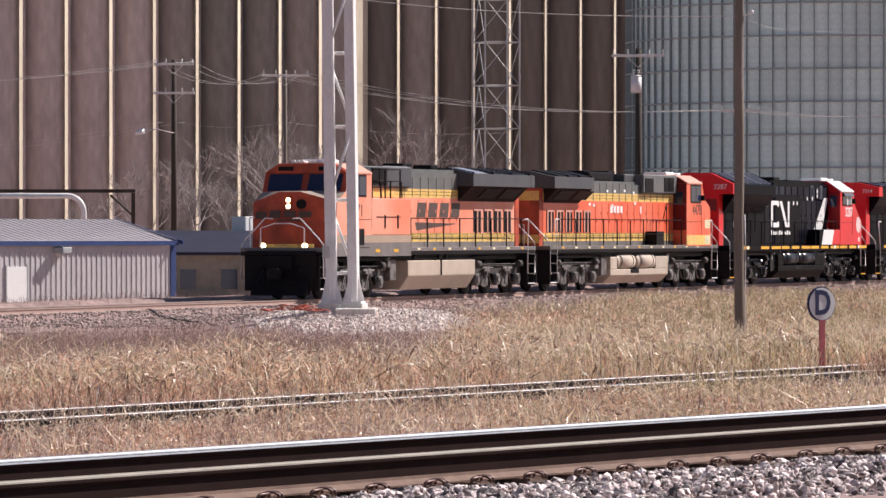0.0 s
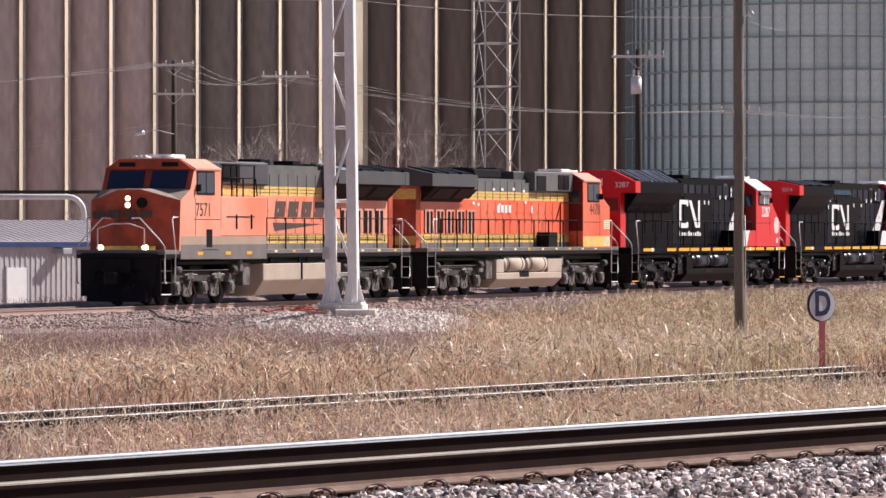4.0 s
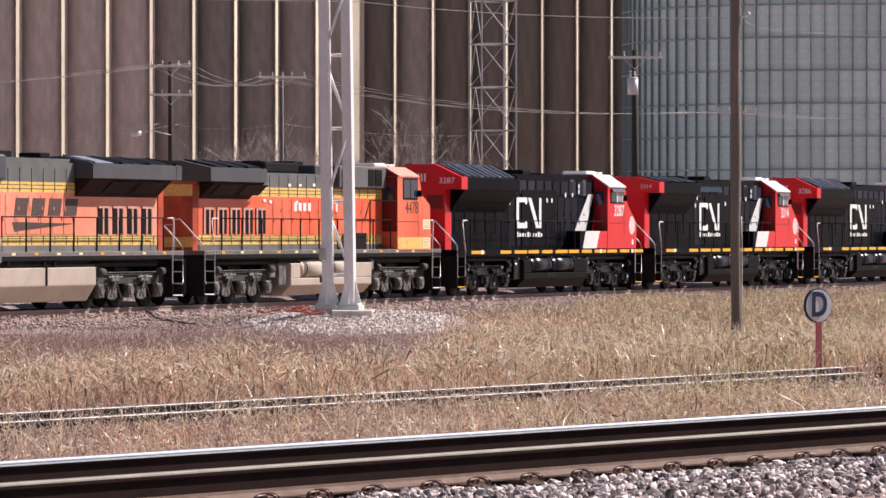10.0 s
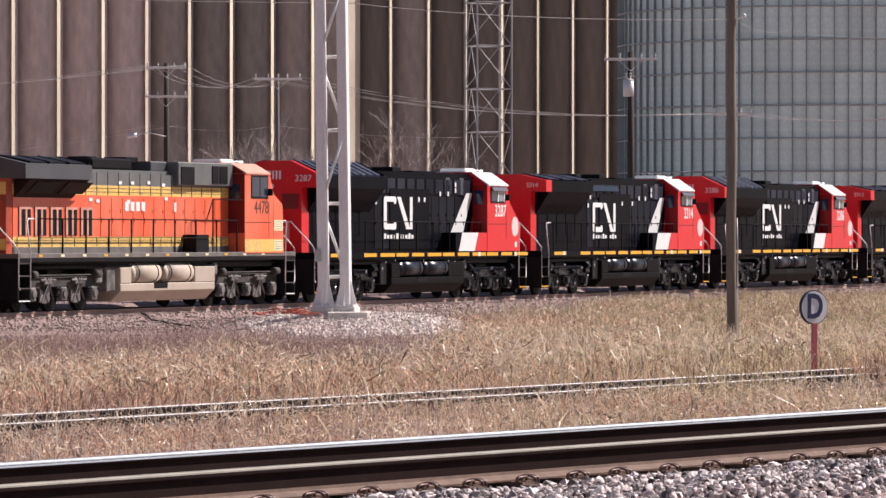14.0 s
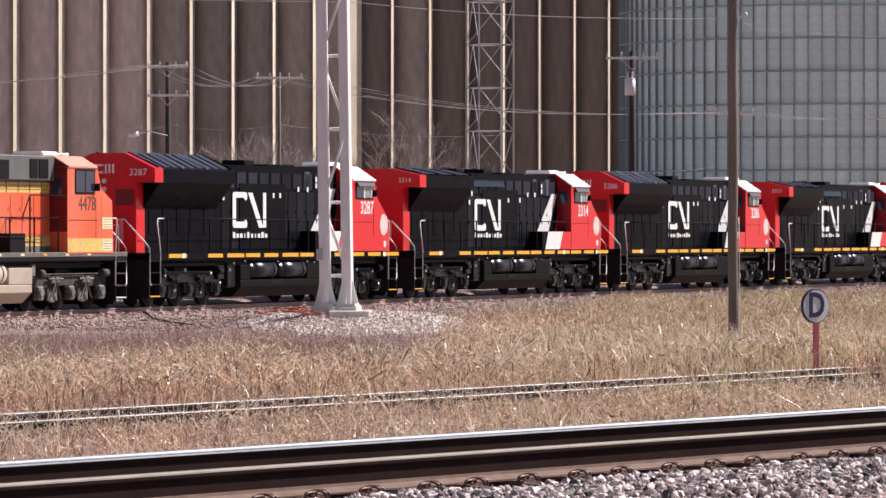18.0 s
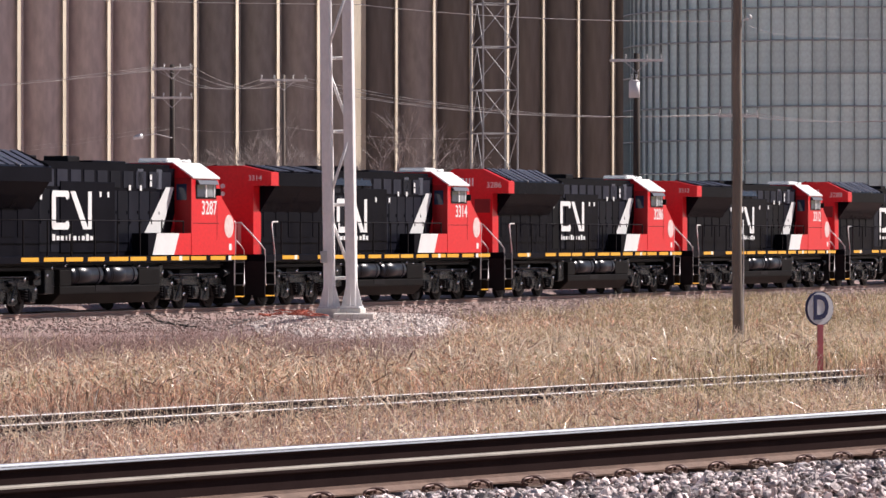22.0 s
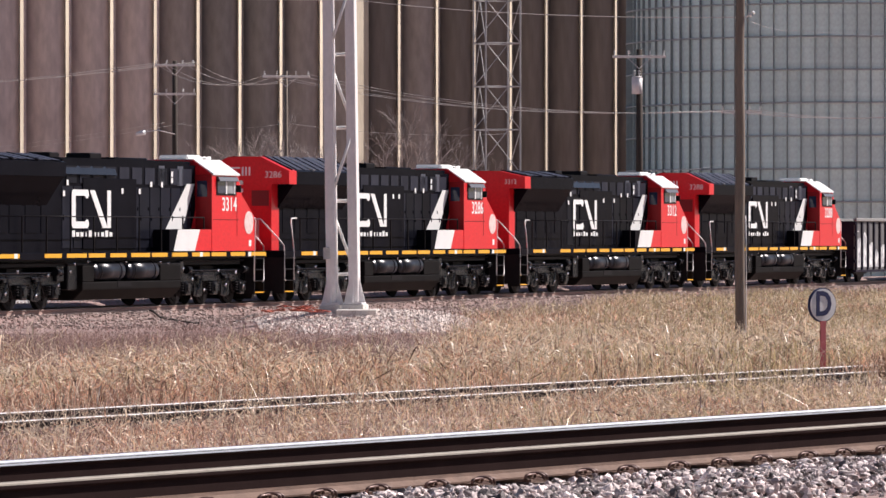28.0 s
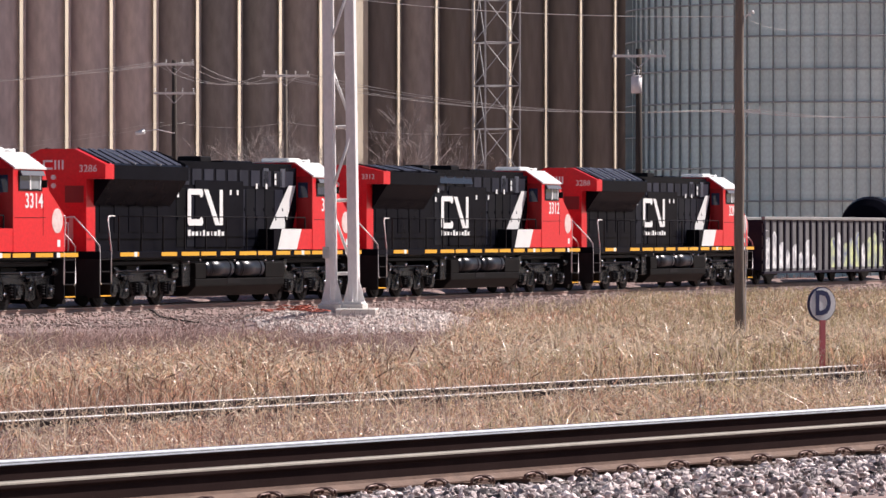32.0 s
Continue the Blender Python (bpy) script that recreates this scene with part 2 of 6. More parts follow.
M_WOOD = mat("weathered_pole_wood", (0.225, 0.185, 0.15), 0.9, vary=0.5, scale=2, streak=8, bump=0.4)
M_POLE2 = mat("dark_creosoted_pole", (0.06, 0.045, 0.035), 0.9, vary=0.4, scale=2, streak=8)
M_ARM = mat("bleached_crossarm_wood", (0.85, 0.81, 0.76), 0.85, vary=0.3, scale=4)
M_WIRE = mat("aluminium_wire", (0.65, 0.62, 0.58), 0.5, vary=0.0)
M_GROUND = mat("dusty_gravel_earth", (0.36, 0.245, 0.22), 0.95, vary=0.7, scale=0.25, tint=(0.2, 0.145, 0.125), grain=0.4, bump=0.9)
M_STONE = mat("grey_ballast_stone", (0.78, 0.67, 0.635), 0.7, vary=0.9, scale=10, tint=(0.15, 0.105, 0.1), island=0.95, bump=0.3)
M_STRAW = mat("dry_straw_grass", (0.635, 0.38, 0.25), 0.5, vary=0.9, scale=0.6, tint=(0.27, 0.15, 0.11), island=0.85, through=0.22)
M_STRAW2 = mat("olive_straw_grass", (0.53, 0.44, 0.245), 0.6, vary=0.8, scale=0.5, tint=(0.28, 0.225, 0.115), island=0.8, through=0.3)
M_STEM = mat("bleached_stems", (0.92, 0.76, 0.56), 0.35, vary=0.4, scale=0.3, island=0.25, through=0.3)
M_GOLD = mat("golden_dry_leaves", (0.88, 0.66, 0.41), 0.32, vary=0.5, scale=0.6, tint=(0.6, 0.4, 0.23), island=0.3, through=0.3)
M_WEED = mat("grey_brown_weeds", (0.385, 0.255, 0.22), 0.8, vary=0.6, scale=0.3, tint=(0.2, 0.13, 0.11), island=0.5, through=0.2)
M_TWIG = mat("bare_grey_twigs", (0.46, 0.40, 0.37), 0.9, vary=0.4)
M_SIDING = mat("grey_metal_siding", (0.60, 0.57, 0.58), 0.5, vary=0.3, scale=0.8, streak=4)
M_BLUE = mat("blue_trim_paint", (0.05, 0.08, 0.2), 0.5, vary=0.2, spec=0.2)
M_ROOFM = mat("grey_ribbed_roof", (0.44, 0.41, 0.43), 0.6, vary=0.3, spec=0.15)
M_TAN = mat("tan_stucco", (0.42, 0.36, 0.28), 0.9, vary=0.3)
M_TIE = mat("old_wood_tie", (0.13, 0.09, 0.07), 0.95, vary=0.5, scale=4, bump=0.4)
M_PIPE = mat("white_pipe_paint", (0.86, 0.85, 0.83), 0.4, vary=0.2)
M_SIGNRED = mat("faded_red_post", (0.5, 0.11, 0.12), 0.6, vary=0.3)
M_SIGNFACE = mat("chalky_white_sign", (0.8, 0.8, 0.78), 0.6, vary=0.2, scale=4)
M_NAVY = mat("navy_sign_paint", (0.02, 0.025, 0.09), 0.5, vary=0.1)
M_REDROPE = mat("orange_red_cable_duct", (0.62, 0.16, 0.1), 0.6, vary=0.3, scale=6)
M_GOND = mat("dark_gondola_paint", (0.02, 0.018, 0.03), 0.7, vary=0.5, scale=1.5, tint=(0.05, 0.04, 0.045), spec=0.05)
M_LAMP = mat("lit_headlight", (0.9, 0.8, 0.6), 0.3, vary=0, glow=(1.0, 0.76, 0.42, 3.5))
# The wing's shade put into the flare's colour on the orange locomotives.
M_FLARESHADE = mat("sooty_flare_steel", (0.035, 0.021, 0.018), 0.8, vary=0.6, scale=1.5, tint=(0.02, 0.014, 0.013), spec=0.1)
M_DUSTBLACK = mat("dusty_black_tank", (0.010, 0.009, 0.009), 0.5, vary=0.6, scale=1.5, tint=(0.019, 0.0165, 0.0155), spec=0.03)
M_VISOR = mat("blue_grey_visor", (0.05, 0.055, 0.08), 0.5, vary=0.2)
M_DIRTST = mat("brown_siding_ballast", (0.22, 0.155, 0.13), 0.9, vary=0.6, scale=0.6, tint=(0.10, 0.066, 0.055), island=0.5)
# ---- the plan: three tracks that run away to the right
NEAR_P, NEAR_A = (0.0, 28.4), radians(33.4)      # near rail of the first track
MID_P, MID_A = (0.0, 61.0), radians(30.1)        # near rail of the siding
NEAR_Z, MID_Z = 0.915, 0.15                        # rail tops
SIDE = 64.19                                      # the train's side plane, left of the camera


def off_near(x, y):
    return (y - NEAR_P[1]) * np.sin(NEAR_A) - (x - NEAR_P[0]) * np.cos(NEAR_A)


def off_mid(x, y):
    return (y - MID_P[1]) * np.sin(MID_A) - (x - MID_P[0]) * np.cos(MID_A)


def off_far(x, y):
    return y * np.sin(TH) - x * np.cos(TH) - 61.5


def step(v, a, b):
    u = np.clip((v - a) / (b - a), 0, 1)
    return u * u * (3 - 2 * u)


def ground_z(x, y):
    n, m, q = off_near(x, y), off_mid(x, y), off_far(x, y)
    z = 0.02 - 0.34 * step(m, 3.0, 14.0)
    z = z + (0.69 - z) * (1 - step(n, 2.6, 6.5))
    z = z - (z - 0.2) * (1 - step(n, -6.0, -3.2))
    bank = 1 - step(np.abs(q), 1.7, 3.0)
    z = z * (1 - bank) + (-0.17) * bank
    z = z + (0.02 - z) * step(q, 2.6, 3.4) * (1 - step(q, 5.0, 8.0))
    z = z - 0.75 * step(q, 5.0, 20.0)
    z = z + 0.46 * (1 - step(np.hypot((x + 2.2) / 4.6, (y - 127.5) / 9.5), 0.25, 1.0))
    return z + 0.03 * np.sin(x * 1.3 + y * 0.7) * np.sin(y * 0.9 - x * 0.4) * (1 - bank) * step(n, 2.6, 5)


def sheet(name, xs, ys, zf, material, **tags):
    gx, gy = np.meshgrid(xs, ys)
    v = np.stack([gx, gy, zf(gx, gy)], -1).reshape(-1, 3)
    w, h = len(xs), len(ys)
    i = (np.arange(h - 1)[:, None] * w + np.arange(w - 1)[None, :]).ravel()
    me = bpy.data.meshes.new(name)
    me.from_pydata(v.tolist(), [], np.stack([i, i + 1, i + w + 1, i + w], -1).tolist())
    me.materials.append(material)
    for p in me.polygons:
        p.use_smooth = True
    return tagged(new(name, me), **tags)


_xs = np.concatenate([[-2500, -900, -300, -120, -70, -45], np.arange(-32, 33, 0.6), [45, 70, 120, 300, 900, 2500]])
_ys = np.concatenate([[-900, -200, -60, -20, 0, 12], np.arange(20, 48, 0.5), np.arange(48, 262, 0.9), [275, 300, 340, 420, 600, 900, 1600, 4000]])
sheet("ground", _xs, _ys, ground_z, M_GROUND, label="dusty brown earth and old gravel under dry grass", category="ground", kind="structure")


def rail_outline(h, k=1.0):
    """Half of a rail's section: out from the foot to the head."""
    half = [(0.070, 0.0), (0.072, 0.010), (0.030, 0.024), (0.012, 0.036), (0.010, 0.056), (0.009, h - 0.05), (0.030, h - 0.042), (0.036, h - 0.034), (0.036, h - 0.016)]
    return [(x * k, z) for x, z in half]


def rail_frame(p, ang, side, z):
    """Along +x the track, +y away from the camera."""
    c, s = math.cos(ang), math.sin(ang)
    return Matrix.Translation((p[0] - c * side, p[1] + s * side, z)) @ Matrix.Rotation(math.pi / 2 - ang, 4, "Z")


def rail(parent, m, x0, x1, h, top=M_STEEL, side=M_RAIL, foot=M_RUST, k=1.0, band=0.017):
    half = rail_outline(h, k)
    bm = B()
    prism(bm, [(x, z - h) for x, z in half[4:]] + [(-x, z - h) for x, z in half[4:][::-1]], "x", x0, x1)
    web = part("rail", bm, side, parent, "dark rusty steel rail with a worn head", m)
    bm = B()
    prism(bm, [(x, z - h) for x, z in half[:4]] + [(0.0102, 0.055 - h), (-0.0102, 0.055 - h)] + [(-x, z - h) for x, z in half[:4][::-1]], "x", x0, x1)
    part("rail_foot", bm, foot, web)
    bm = B()
    w = 0.036 * k
    prism(bm, [(-w - 0.001, -band), (w + 0.001, -band), (w - 0.001, -0.008), (w - 0.008, -0.002), (w * 0.4, 0), (-w * 0.4, 0), (8e-3 - w, -0.002), (1e-3 - w, -0.008)], "x", x0, x1)
    part("rail_head", bm, top, web, "polished running surface")
    return web


# first track: two rails, ties, plates and spring clips
near_track = tagged(empty("railway_track"), "close main track with dark rails, spring clips and grey ballast", "railway track", kind="structure")
for q, top in ((0.0, mat("dull_rail_head", (0.31, 0.275, 0.225), 0.65, 0.1, vary=0.4, scale=4)), (1.5, M_STEEL)):
    rail(near_track, rail_frame(NEAR_P, NEAR_A, q, NEAR_Z), -22, 30, 0.186, top, band=0.017 if q == 0 else 0.03)
_f = rail_frame(NEAR_P, NEAR_A, 0.0, NEAR_Z)
_tie = part("tie", boxes((-0.115, 0.115, -0.55, 2.05, -0.37, -0.205, 0.012)), M_TIE, near_track, "", _f @ pose(-21.93, 0, 0))
_plate = part("tie_plate", boxes((-0.095, 0.095, -0.17, 0.17, -0.204, -0.187)), M_RUST, near_track, "", _f @ pose(-21.93, 0, 0))


def clip_mesh():
    """A spring clip: an open arch and two coils over the rail's foot."""
    bm = B()
    path(bm, [(-0.1, -0.13, -0.195), (-0.1, -0.135, -0.16), (-0.088, -0.14, -0.149), (-0.012, -0.14, -0.147), (0.006, -0.135, -0.157), (0.008, -0.13, -0.195)], 0.0105, 7)
    for x in (0.035, 0.066):
        path(bm, [(x - 0.012, -0.07, -0.172), (x - 0.008, -0.08, -0.153), (x, -0.105, -0.141), (x + 0.01, -0.14, -0.143), (x + 0.018, -0.165, -0.16), (x + 0.02, -0.165, -0.195)], 0.0115, 7)
    box(bm, -0.05, 0.02, -0.17, -0.13, -0.2, -0.178)
    return bm


M_CLIP = mat("brown_spring_clip", (0.19, 0.11, 0.09), 0.45, 0.2, vary=0.4, scale=20)
_clip = part("spring_clip", clip_mesh(), M_CLIP, near_track, "", _f @ pose(-21.93, 0, 0))
for k in range(1, 93):
    x = -21.93 + 0.554 * k + 0.035 * math.sin(k * 2.3)
    again(_tie, _f @ pose(x, 0, 0, 0, 0, 0.6 * math.sin(k * 1.7)))
    if abs(x) < 9:
        again(_plate, _f @ pose(x, 0, 0)), again(_plate, _f @ pose(x, 1.5, 0))
        again(_clip, _f @ pose(x, 0, -0.045) @ Matrix.Diagonal((1, 1, 0.76, 1)))

# the siding in the grass
mid_track = tagged(empty("railway_track"), "overgrown rusty siding half hidden in dry grass", "railway track", kind="structure")
M_RAILMID = mat("siding_rail_side", (0.05, 0.034, 0.03), 0.85, vary=0.4, scale=5)
for q in (0.0, 1.5):
    rail(mid_track, rail_frame(MID_P, MID_A, q, MID_Z), -26, 22.5, 0.15, mat("worn_siding_head", (0.80, 0.76, 0.74), 0.42, 0.4, vary=0.6, scale=2), M_RAILMID, M_RAILMID, band=0.0085)
_f2 = rail_frame(MID_P, MID_A, 0.0, MID_Z)
_tie2 = part("tie", boxes((-0.115, 0.115, -0.5, 2.0, -0.30, -0.152, 0.012)), M_TIE, mid_track, "", _f2 @ pose(-25.6, 0, 0))
for k in range(1, 92):
    again(_tie2, _f2 @ pose(-25.6 + 0.53 * k, 0, 0, 0, 0, 1.5 * math.sin(k * 2.1)))

# the train's track
far_track = tagged(empty("railway_track"), "main track on brown ballast that carries the train", "railway track", kind="structure")


def on_track(s, v=0.0, z=0.0):
    """A point of the far track: s metres along it, v metres to the camera's side of its centre line."""
    d = 1.5 - v
    return Vector((s * math.sin(TH) - SIDE - d * math.cos(TH), s * math.cos(TH) + d * math.sin(TH), z))


_m3 = Matrix.Translation(on_track(0)) @ Matrix.Rotation(math.pi / 2 - TH, 4, "Z")
M_RAILFAR = mat("brown_rail", (0.40, 0.275, 0.235), 0.8, vary=0.3, scale=2)
for q in (-0.75, 0.75):
    rail(far_track, _m3 @ pose(0, q, 0), 95, 420, 0.17, mat("worn_brown_head", (0.34, 0.27, 0.23), 0.4, 0.6, vary=0.3), M_RAILFAR, M_RAILFAR)
_tie3 = part("tie", boxes((-0.12, 0.12, -1.25, 1.25, -0.38, -0.19)), M_TIE, far_track, "", _m3 @ pose(130, 0, 0))
for k in range(1, 290):
    again(_tie3, _m3 @ pose(130 + 0.5 * k, 0.03 * math.sin(k * 3.1), 0, 0, 0, math.sin(k * 1.9)))


# ---- stones: the near ballast and the far track's shoulders
def stones(name, spots, size, material, seed, label, squash=0.75):
    """Many loose broken stones in one mesh."""
    rng = np.random.default_rng(seed)
    base = bmesh.new()
    bmesh.ops.create_icosphere(base, subdivisions=1, radius=1.0)
    v0 = np.array([v.co[:] for v in base.verts])
    f0 = np.array([[v.index for v in f.verts] for f in base.faces])
    base.free()
    n = len(spots)
    sc = size * (0.55 + 0.9 * rng.random((n, 1, 1)) ** 1.5) * (0.5 + 1.0 * rng.random((n, 1, 3))) * np.array([1, 1, squash])
    v = v0[None] * (1 + 0.7 * (rng.random((n, len(v0), 1)) - 0.5)) * sc
    a = rng.random(n) * 6.283
    t = rng.normal(0, 0.5, n)
    c, s, ct, st = np.cos(a), np.sin(a), np.cos(t), np.sin(t)
    v = np.stack([v[..., 0], v[..., 1] * ct[:, None] - v[..., 2] * st[:, None], v[..., 1] * st[:, None] + v[..., 2] * ct[:, None]], -1)
    v = np.stack([v[..., 0] * c[:, None] - v[..., 1] * s[:, None], v[..., 0] * s[:, None] + v[..., 1] * c[:, None], v[..., 2]], -1)
    v = v + np.asarray(spots)[:, None, :]
    f = f0[None] + (np.arange(n) * len(v0))[:, None, None]
    me = bpy.data.meshes.new(name)
    me.from_pydata(v.reshape(-1, 3).tolist(), [], f.reshape(-1, 3).tolist())
    me.materials.append(material)
    return tagged(new(name, me), label, "gravel", kind="stuff")


def near_spots(n, lo, hi, a, b, seed, lift=0.0, heap=0.03):
    rng = np.random.default_rng(seed)
    along, q = a + (b - a) * rng.random(n), lo + (hi - lo) * rng.random(n)
    x = NEAR_P[0] + along * math.sin(NEAR_A) - q * math.cos(NEAR_A)
    y = NEAR_P[1] + along * math.cos(NEAR_A) + q * math.sin(NEAR_A)
    return np.stack([x, y, 0.69 + lift + heap * rng.random(n) - 0.25 * np.clip(-q - 2.0, 0, 3) * 0.5], -1)


_s = near_spots(21000, -3.4, -0.12, -5, 8, 3, heap=0.055)
_q = -off_near(_s[:, 0], _s[:, 1])
_s[:, 2] += 0.03 * np.sin(_s[:, 0] * 2.1 + 1) * np.sin(_s[:, 1] * 1.7) - 0.035 * (1 - np.clip((_q - 0.1) / 0.5, 0, 1))
stones("ballast_gravel", _s, 0.0225, M_STONE, 5, "loose broken grey ballast stones beside the rail")
stones("ballast_gravel", near_spots(4000, 0.15, 3.6, -6, 9, 8), 0.028, M_STONE, 6, "grey ballast stones between and behind the rails")


_rg = np.random.default_rng(77)
_al, _mq = -16 + 36 * _rg.random(10000), -1.2 + 3.8 * _rg.random(10000)
_mx, _my = _al * math.sin(MID_A) - _mq * math.cos(MID_A), MID_P[1] + _al * math.cos(MID_A) + _mq * math.sin(MID_A)
stones("siding_gravel", np.stack([_mx, _my, ground_z(_mx, _my) + 0.005], -1), 0.034, M_DIRTST, 78, "brown dirty ballast round the overgrown siding")


def far_spots(n, seed):
    """Ballast on both shoulders of the far track and the gravel this side of it."""
    rng = np.random.default_rng(seed)
    s, q = 138 + 118 * rng.random(n), -1.3 - 36 * rng.random(n) ** 1.35
    x = s * math.sin(TH) - SIDE - (1.5 + q) * math.cos(TH)
    y = s * math.cos(TH) + (1.5 + q) * math.sin(TH)
    ok = (np.abs(x) < 0.097 * y) & ((q > -14) | (x < 0.012 * y))
    x, y = x[ok], y[ok]
    return np.stack([x, y, ground_z(x, y) + 0.01 + 0.02 * rng.random(len(x))], -1)


stones("ballast_gravel", far_spots(64000, 12), 0.037, mat("brown_grey_ballast", (0.50, 0.395, 0.35), 0.9, vary=0.7, scale=0.4, tint=(0.27, 0.195, 0.17), island=0.4), 13, "brown-grey ballast and gravel along the train's track")
_g = np.random.default_rng(31)
_a, _r = _g.random(9500) * 6.283, np.sqrt(_g.random(9500))
_d = 127.5 + 8.5 * _r * np.sin(_a)
_gx = -2.0 + 3.4 * _r * np.cos(_a) * (1 + 0.12 * np.sin(5 * _a))
stones("gravel_heap", np.stack([_gx, _d, ground_z(_gx, _d) + 0.01], -1), 0.04, mat("pale_pink_gravel", (0.78, 0.68, 0.62), 0.9, vary=0.4, scale=0.6, tint=(0.62, 0.53, 0.47), island=0.3), 14, "low heap of pale fresh gravel round the footing")
# ---- concrete grain elevator: a row of tall cylinders
ROW_A = radians(52)
elevator = tagged(empty("grain_elevator"), "long row of tall weathered brown concrete grain silos", "grain elevator")


def cylinder_mesh(r, z0, z1, n=40):
    bm = B()
    zs = [z0 + (z1 - z0) * i / 12 for i in range(13)]
    rings = [[bm.verts.new((r * math.cos(2 * math.pi * i / n), r * math.sin(2 * math.pi * i / n), z)) for i in range(n)] for z in zs]
    for a, b in zip(rings, rings[1:]):
        for i in range(n):
            bm.faces.new((a[i], a[(i + 1) % n], b[(i + 1) % n], b[i])).smooth = True
    bm.faces.new(rings[-1])
    return bm


_m = -67.8
for k in range(17):
    p = 6.58 - 0.045 * k
    _m += p
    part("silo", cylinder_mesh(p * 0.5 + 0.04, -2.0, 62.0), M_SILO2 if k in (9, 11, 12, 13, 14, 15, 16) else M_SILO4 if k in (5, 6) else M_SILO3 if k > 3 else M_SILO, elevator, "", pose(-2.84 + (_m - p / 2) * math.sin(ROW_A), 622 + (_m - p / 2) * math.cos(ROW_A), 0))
    # a pale wedge added on each cylinder's flank stands in for its sunlit sliver
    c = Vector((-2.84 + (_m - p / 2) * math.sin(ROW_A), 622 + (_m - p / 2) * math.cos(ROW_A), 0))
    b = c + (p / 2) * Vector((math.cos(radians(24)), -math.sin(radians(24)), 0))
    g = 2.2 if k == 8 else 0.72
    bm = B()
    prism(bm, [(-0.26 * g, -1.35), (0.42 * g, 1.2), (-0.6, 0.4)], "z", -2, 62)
    part("silo_joint", bm, M_SLIVER, elevator, "pale added wedge standing in for a sunlit silo flank", Matrix.Translation(b))
part("headhouse", boxes((-50, 34, 0, 9, 58, 66)), M_SILO, elevator, "", pose(-2.84, 628, 0, 0, 0, 38))

# ---- corrugated steel bin with stiffeners and wind rings
BIN = Vector((28.6, 355.0, 0.0))
R_BIN = 15.0
steel_bin = tagged(empty("steel_grain_bin", Matrix.Translation(BIN)), "huge round galvanised steel grain bin with ribs and rings", "grain bin")


def bin_panel(r, a, z0, z1):
    bm = B()
    n = 3
    cols = [[bm.verts.new((r * math.cos(t), r * math.sin(t), z)) for t in [-a / 2 + a * i / n for i in range(n + 1)]] for z in (z0, z1)]
    for i in range(n):
        bm.faces.new((cols[0][i], cols[0][i + 1], cols[1][i + 1], cols[1][i])).smooth = True
    inner = [[bm.verts.new((v.co.x * 0.997, v.co.y * 0.997, v.co.z)) for v in c] for c in cols]
    for i in range(n):
        bm.faces.new((inner[0][i + 1], inner[0][i], inner[1][i], inner[1][i + 1]))
    return bm


N_RIB, RING, Z_RING = 96, 2.33, 9.12 - 2.33 * 5
_step = 2 * math.pi / N_RIB
_panel = part("wall_panel", bin_panel(R_BIN, _step * 0.985, 0.03, RING - 0.03), M_BINS, steel_bin, "", pose(0, 0, Z_RING))
_rib = part("stiffener", boxes((R_BIN + 0.005, R_BIN + 0.2, -0.024, 0.024, Z_RING, Z_RING + RING * 10)), M_BINRIB, steel_bin, "", Matrix.Identity(4))
for k in range(N_RIB):
    a = 360 * k / N_RIB
    if not 172 < a < 288:
        continue
    again(_rib, pose(0, 0, 0, 0, 0, a + 180 / N_RIB))
    for j in range(3, 10):
        again(_panel, pose(0, 0, Z_RING + RING * j, 0, 0, a))
part("inner_wall", cylinder_mesh(R_BIN - 0.06, -2, Z_RING + RING * 10, 66), M_BINS, steel_bin)


def hoop(r, z, t=0.065, n=132):
    bm = B()
    rings = [[bm.verts.new((rr * math.cos(2 * math.pi * i / n), rr * math.sin(2 * math.pi * i / n), zz)) for i in range(n)]
             for rr, zz in ((r, z - t), (r + 0.2, z - t * 0.6), (r + 0.2, z + t * 0.6), (r, z + t))]
    for a, b in zip(rings, rings[1:]):
        for i in range(n):
            bm.faces.new((a[i], a[(i + 1) % n], b[(i + 1) % n], b[i]))
    return bm


for j in range(11):
    part("wind_ring", hoop(R_BIN + 0.01, Z_RING + RING * j), M_BINR, steel_bin)
bm = B()
tube(bm, (0, 0, Z_RING + RING * 10), (0, 0, Z_RING + RING * 10 + 7), R_BIN + 0.2, 66, 1.0)
part("cone_roof", bm, M_BINS, steel_bin)


# ---- lattice mast of galvanised steel
def lattice(name, x, y, w, z0, z1, bay, label, category, turn=0.0, r=0.07):
    thing = tagged(empty(name, pose(x, y, 0, 0, 0, turn)), label, category)
    cs = [(-w / 2, -w / 2), (w / 2, -w / 2), (w / 2, w / 2), (-w / 2, w / 2)]
    for c in cs:
        bm = B()
        tube(bm, (*c, z0), (*c, z1), r, 6)
        part("leg", bm, M_GALV2, thing)
    n = int((z1 - z0) / bay)
    for k in range(n):
        z = z0 + k * bay
        for i in (0, 1, 2, 3):
            a, b = cs[i], cs[(i + 1) % 4]
            bm = B()
            tube(bm, (*a, z), (*b, z), r * 0.6, 5)
            part("girt", bm, M_GALV2, thing)
            if i == 3:
                mid = ((a[0] + b[0]) / 2, (a[1] + b[1]) / 2)
                ends = ((a, mid), (b, mid))
            else:
                ends = ((b, a),)
            for p, q in ends:
                bm = B()
                tube(bm, (*p, z), (*q, z + bay), r * 0.5, 5)
                part("brace", bm, M_GALV2, thing)
    return thing


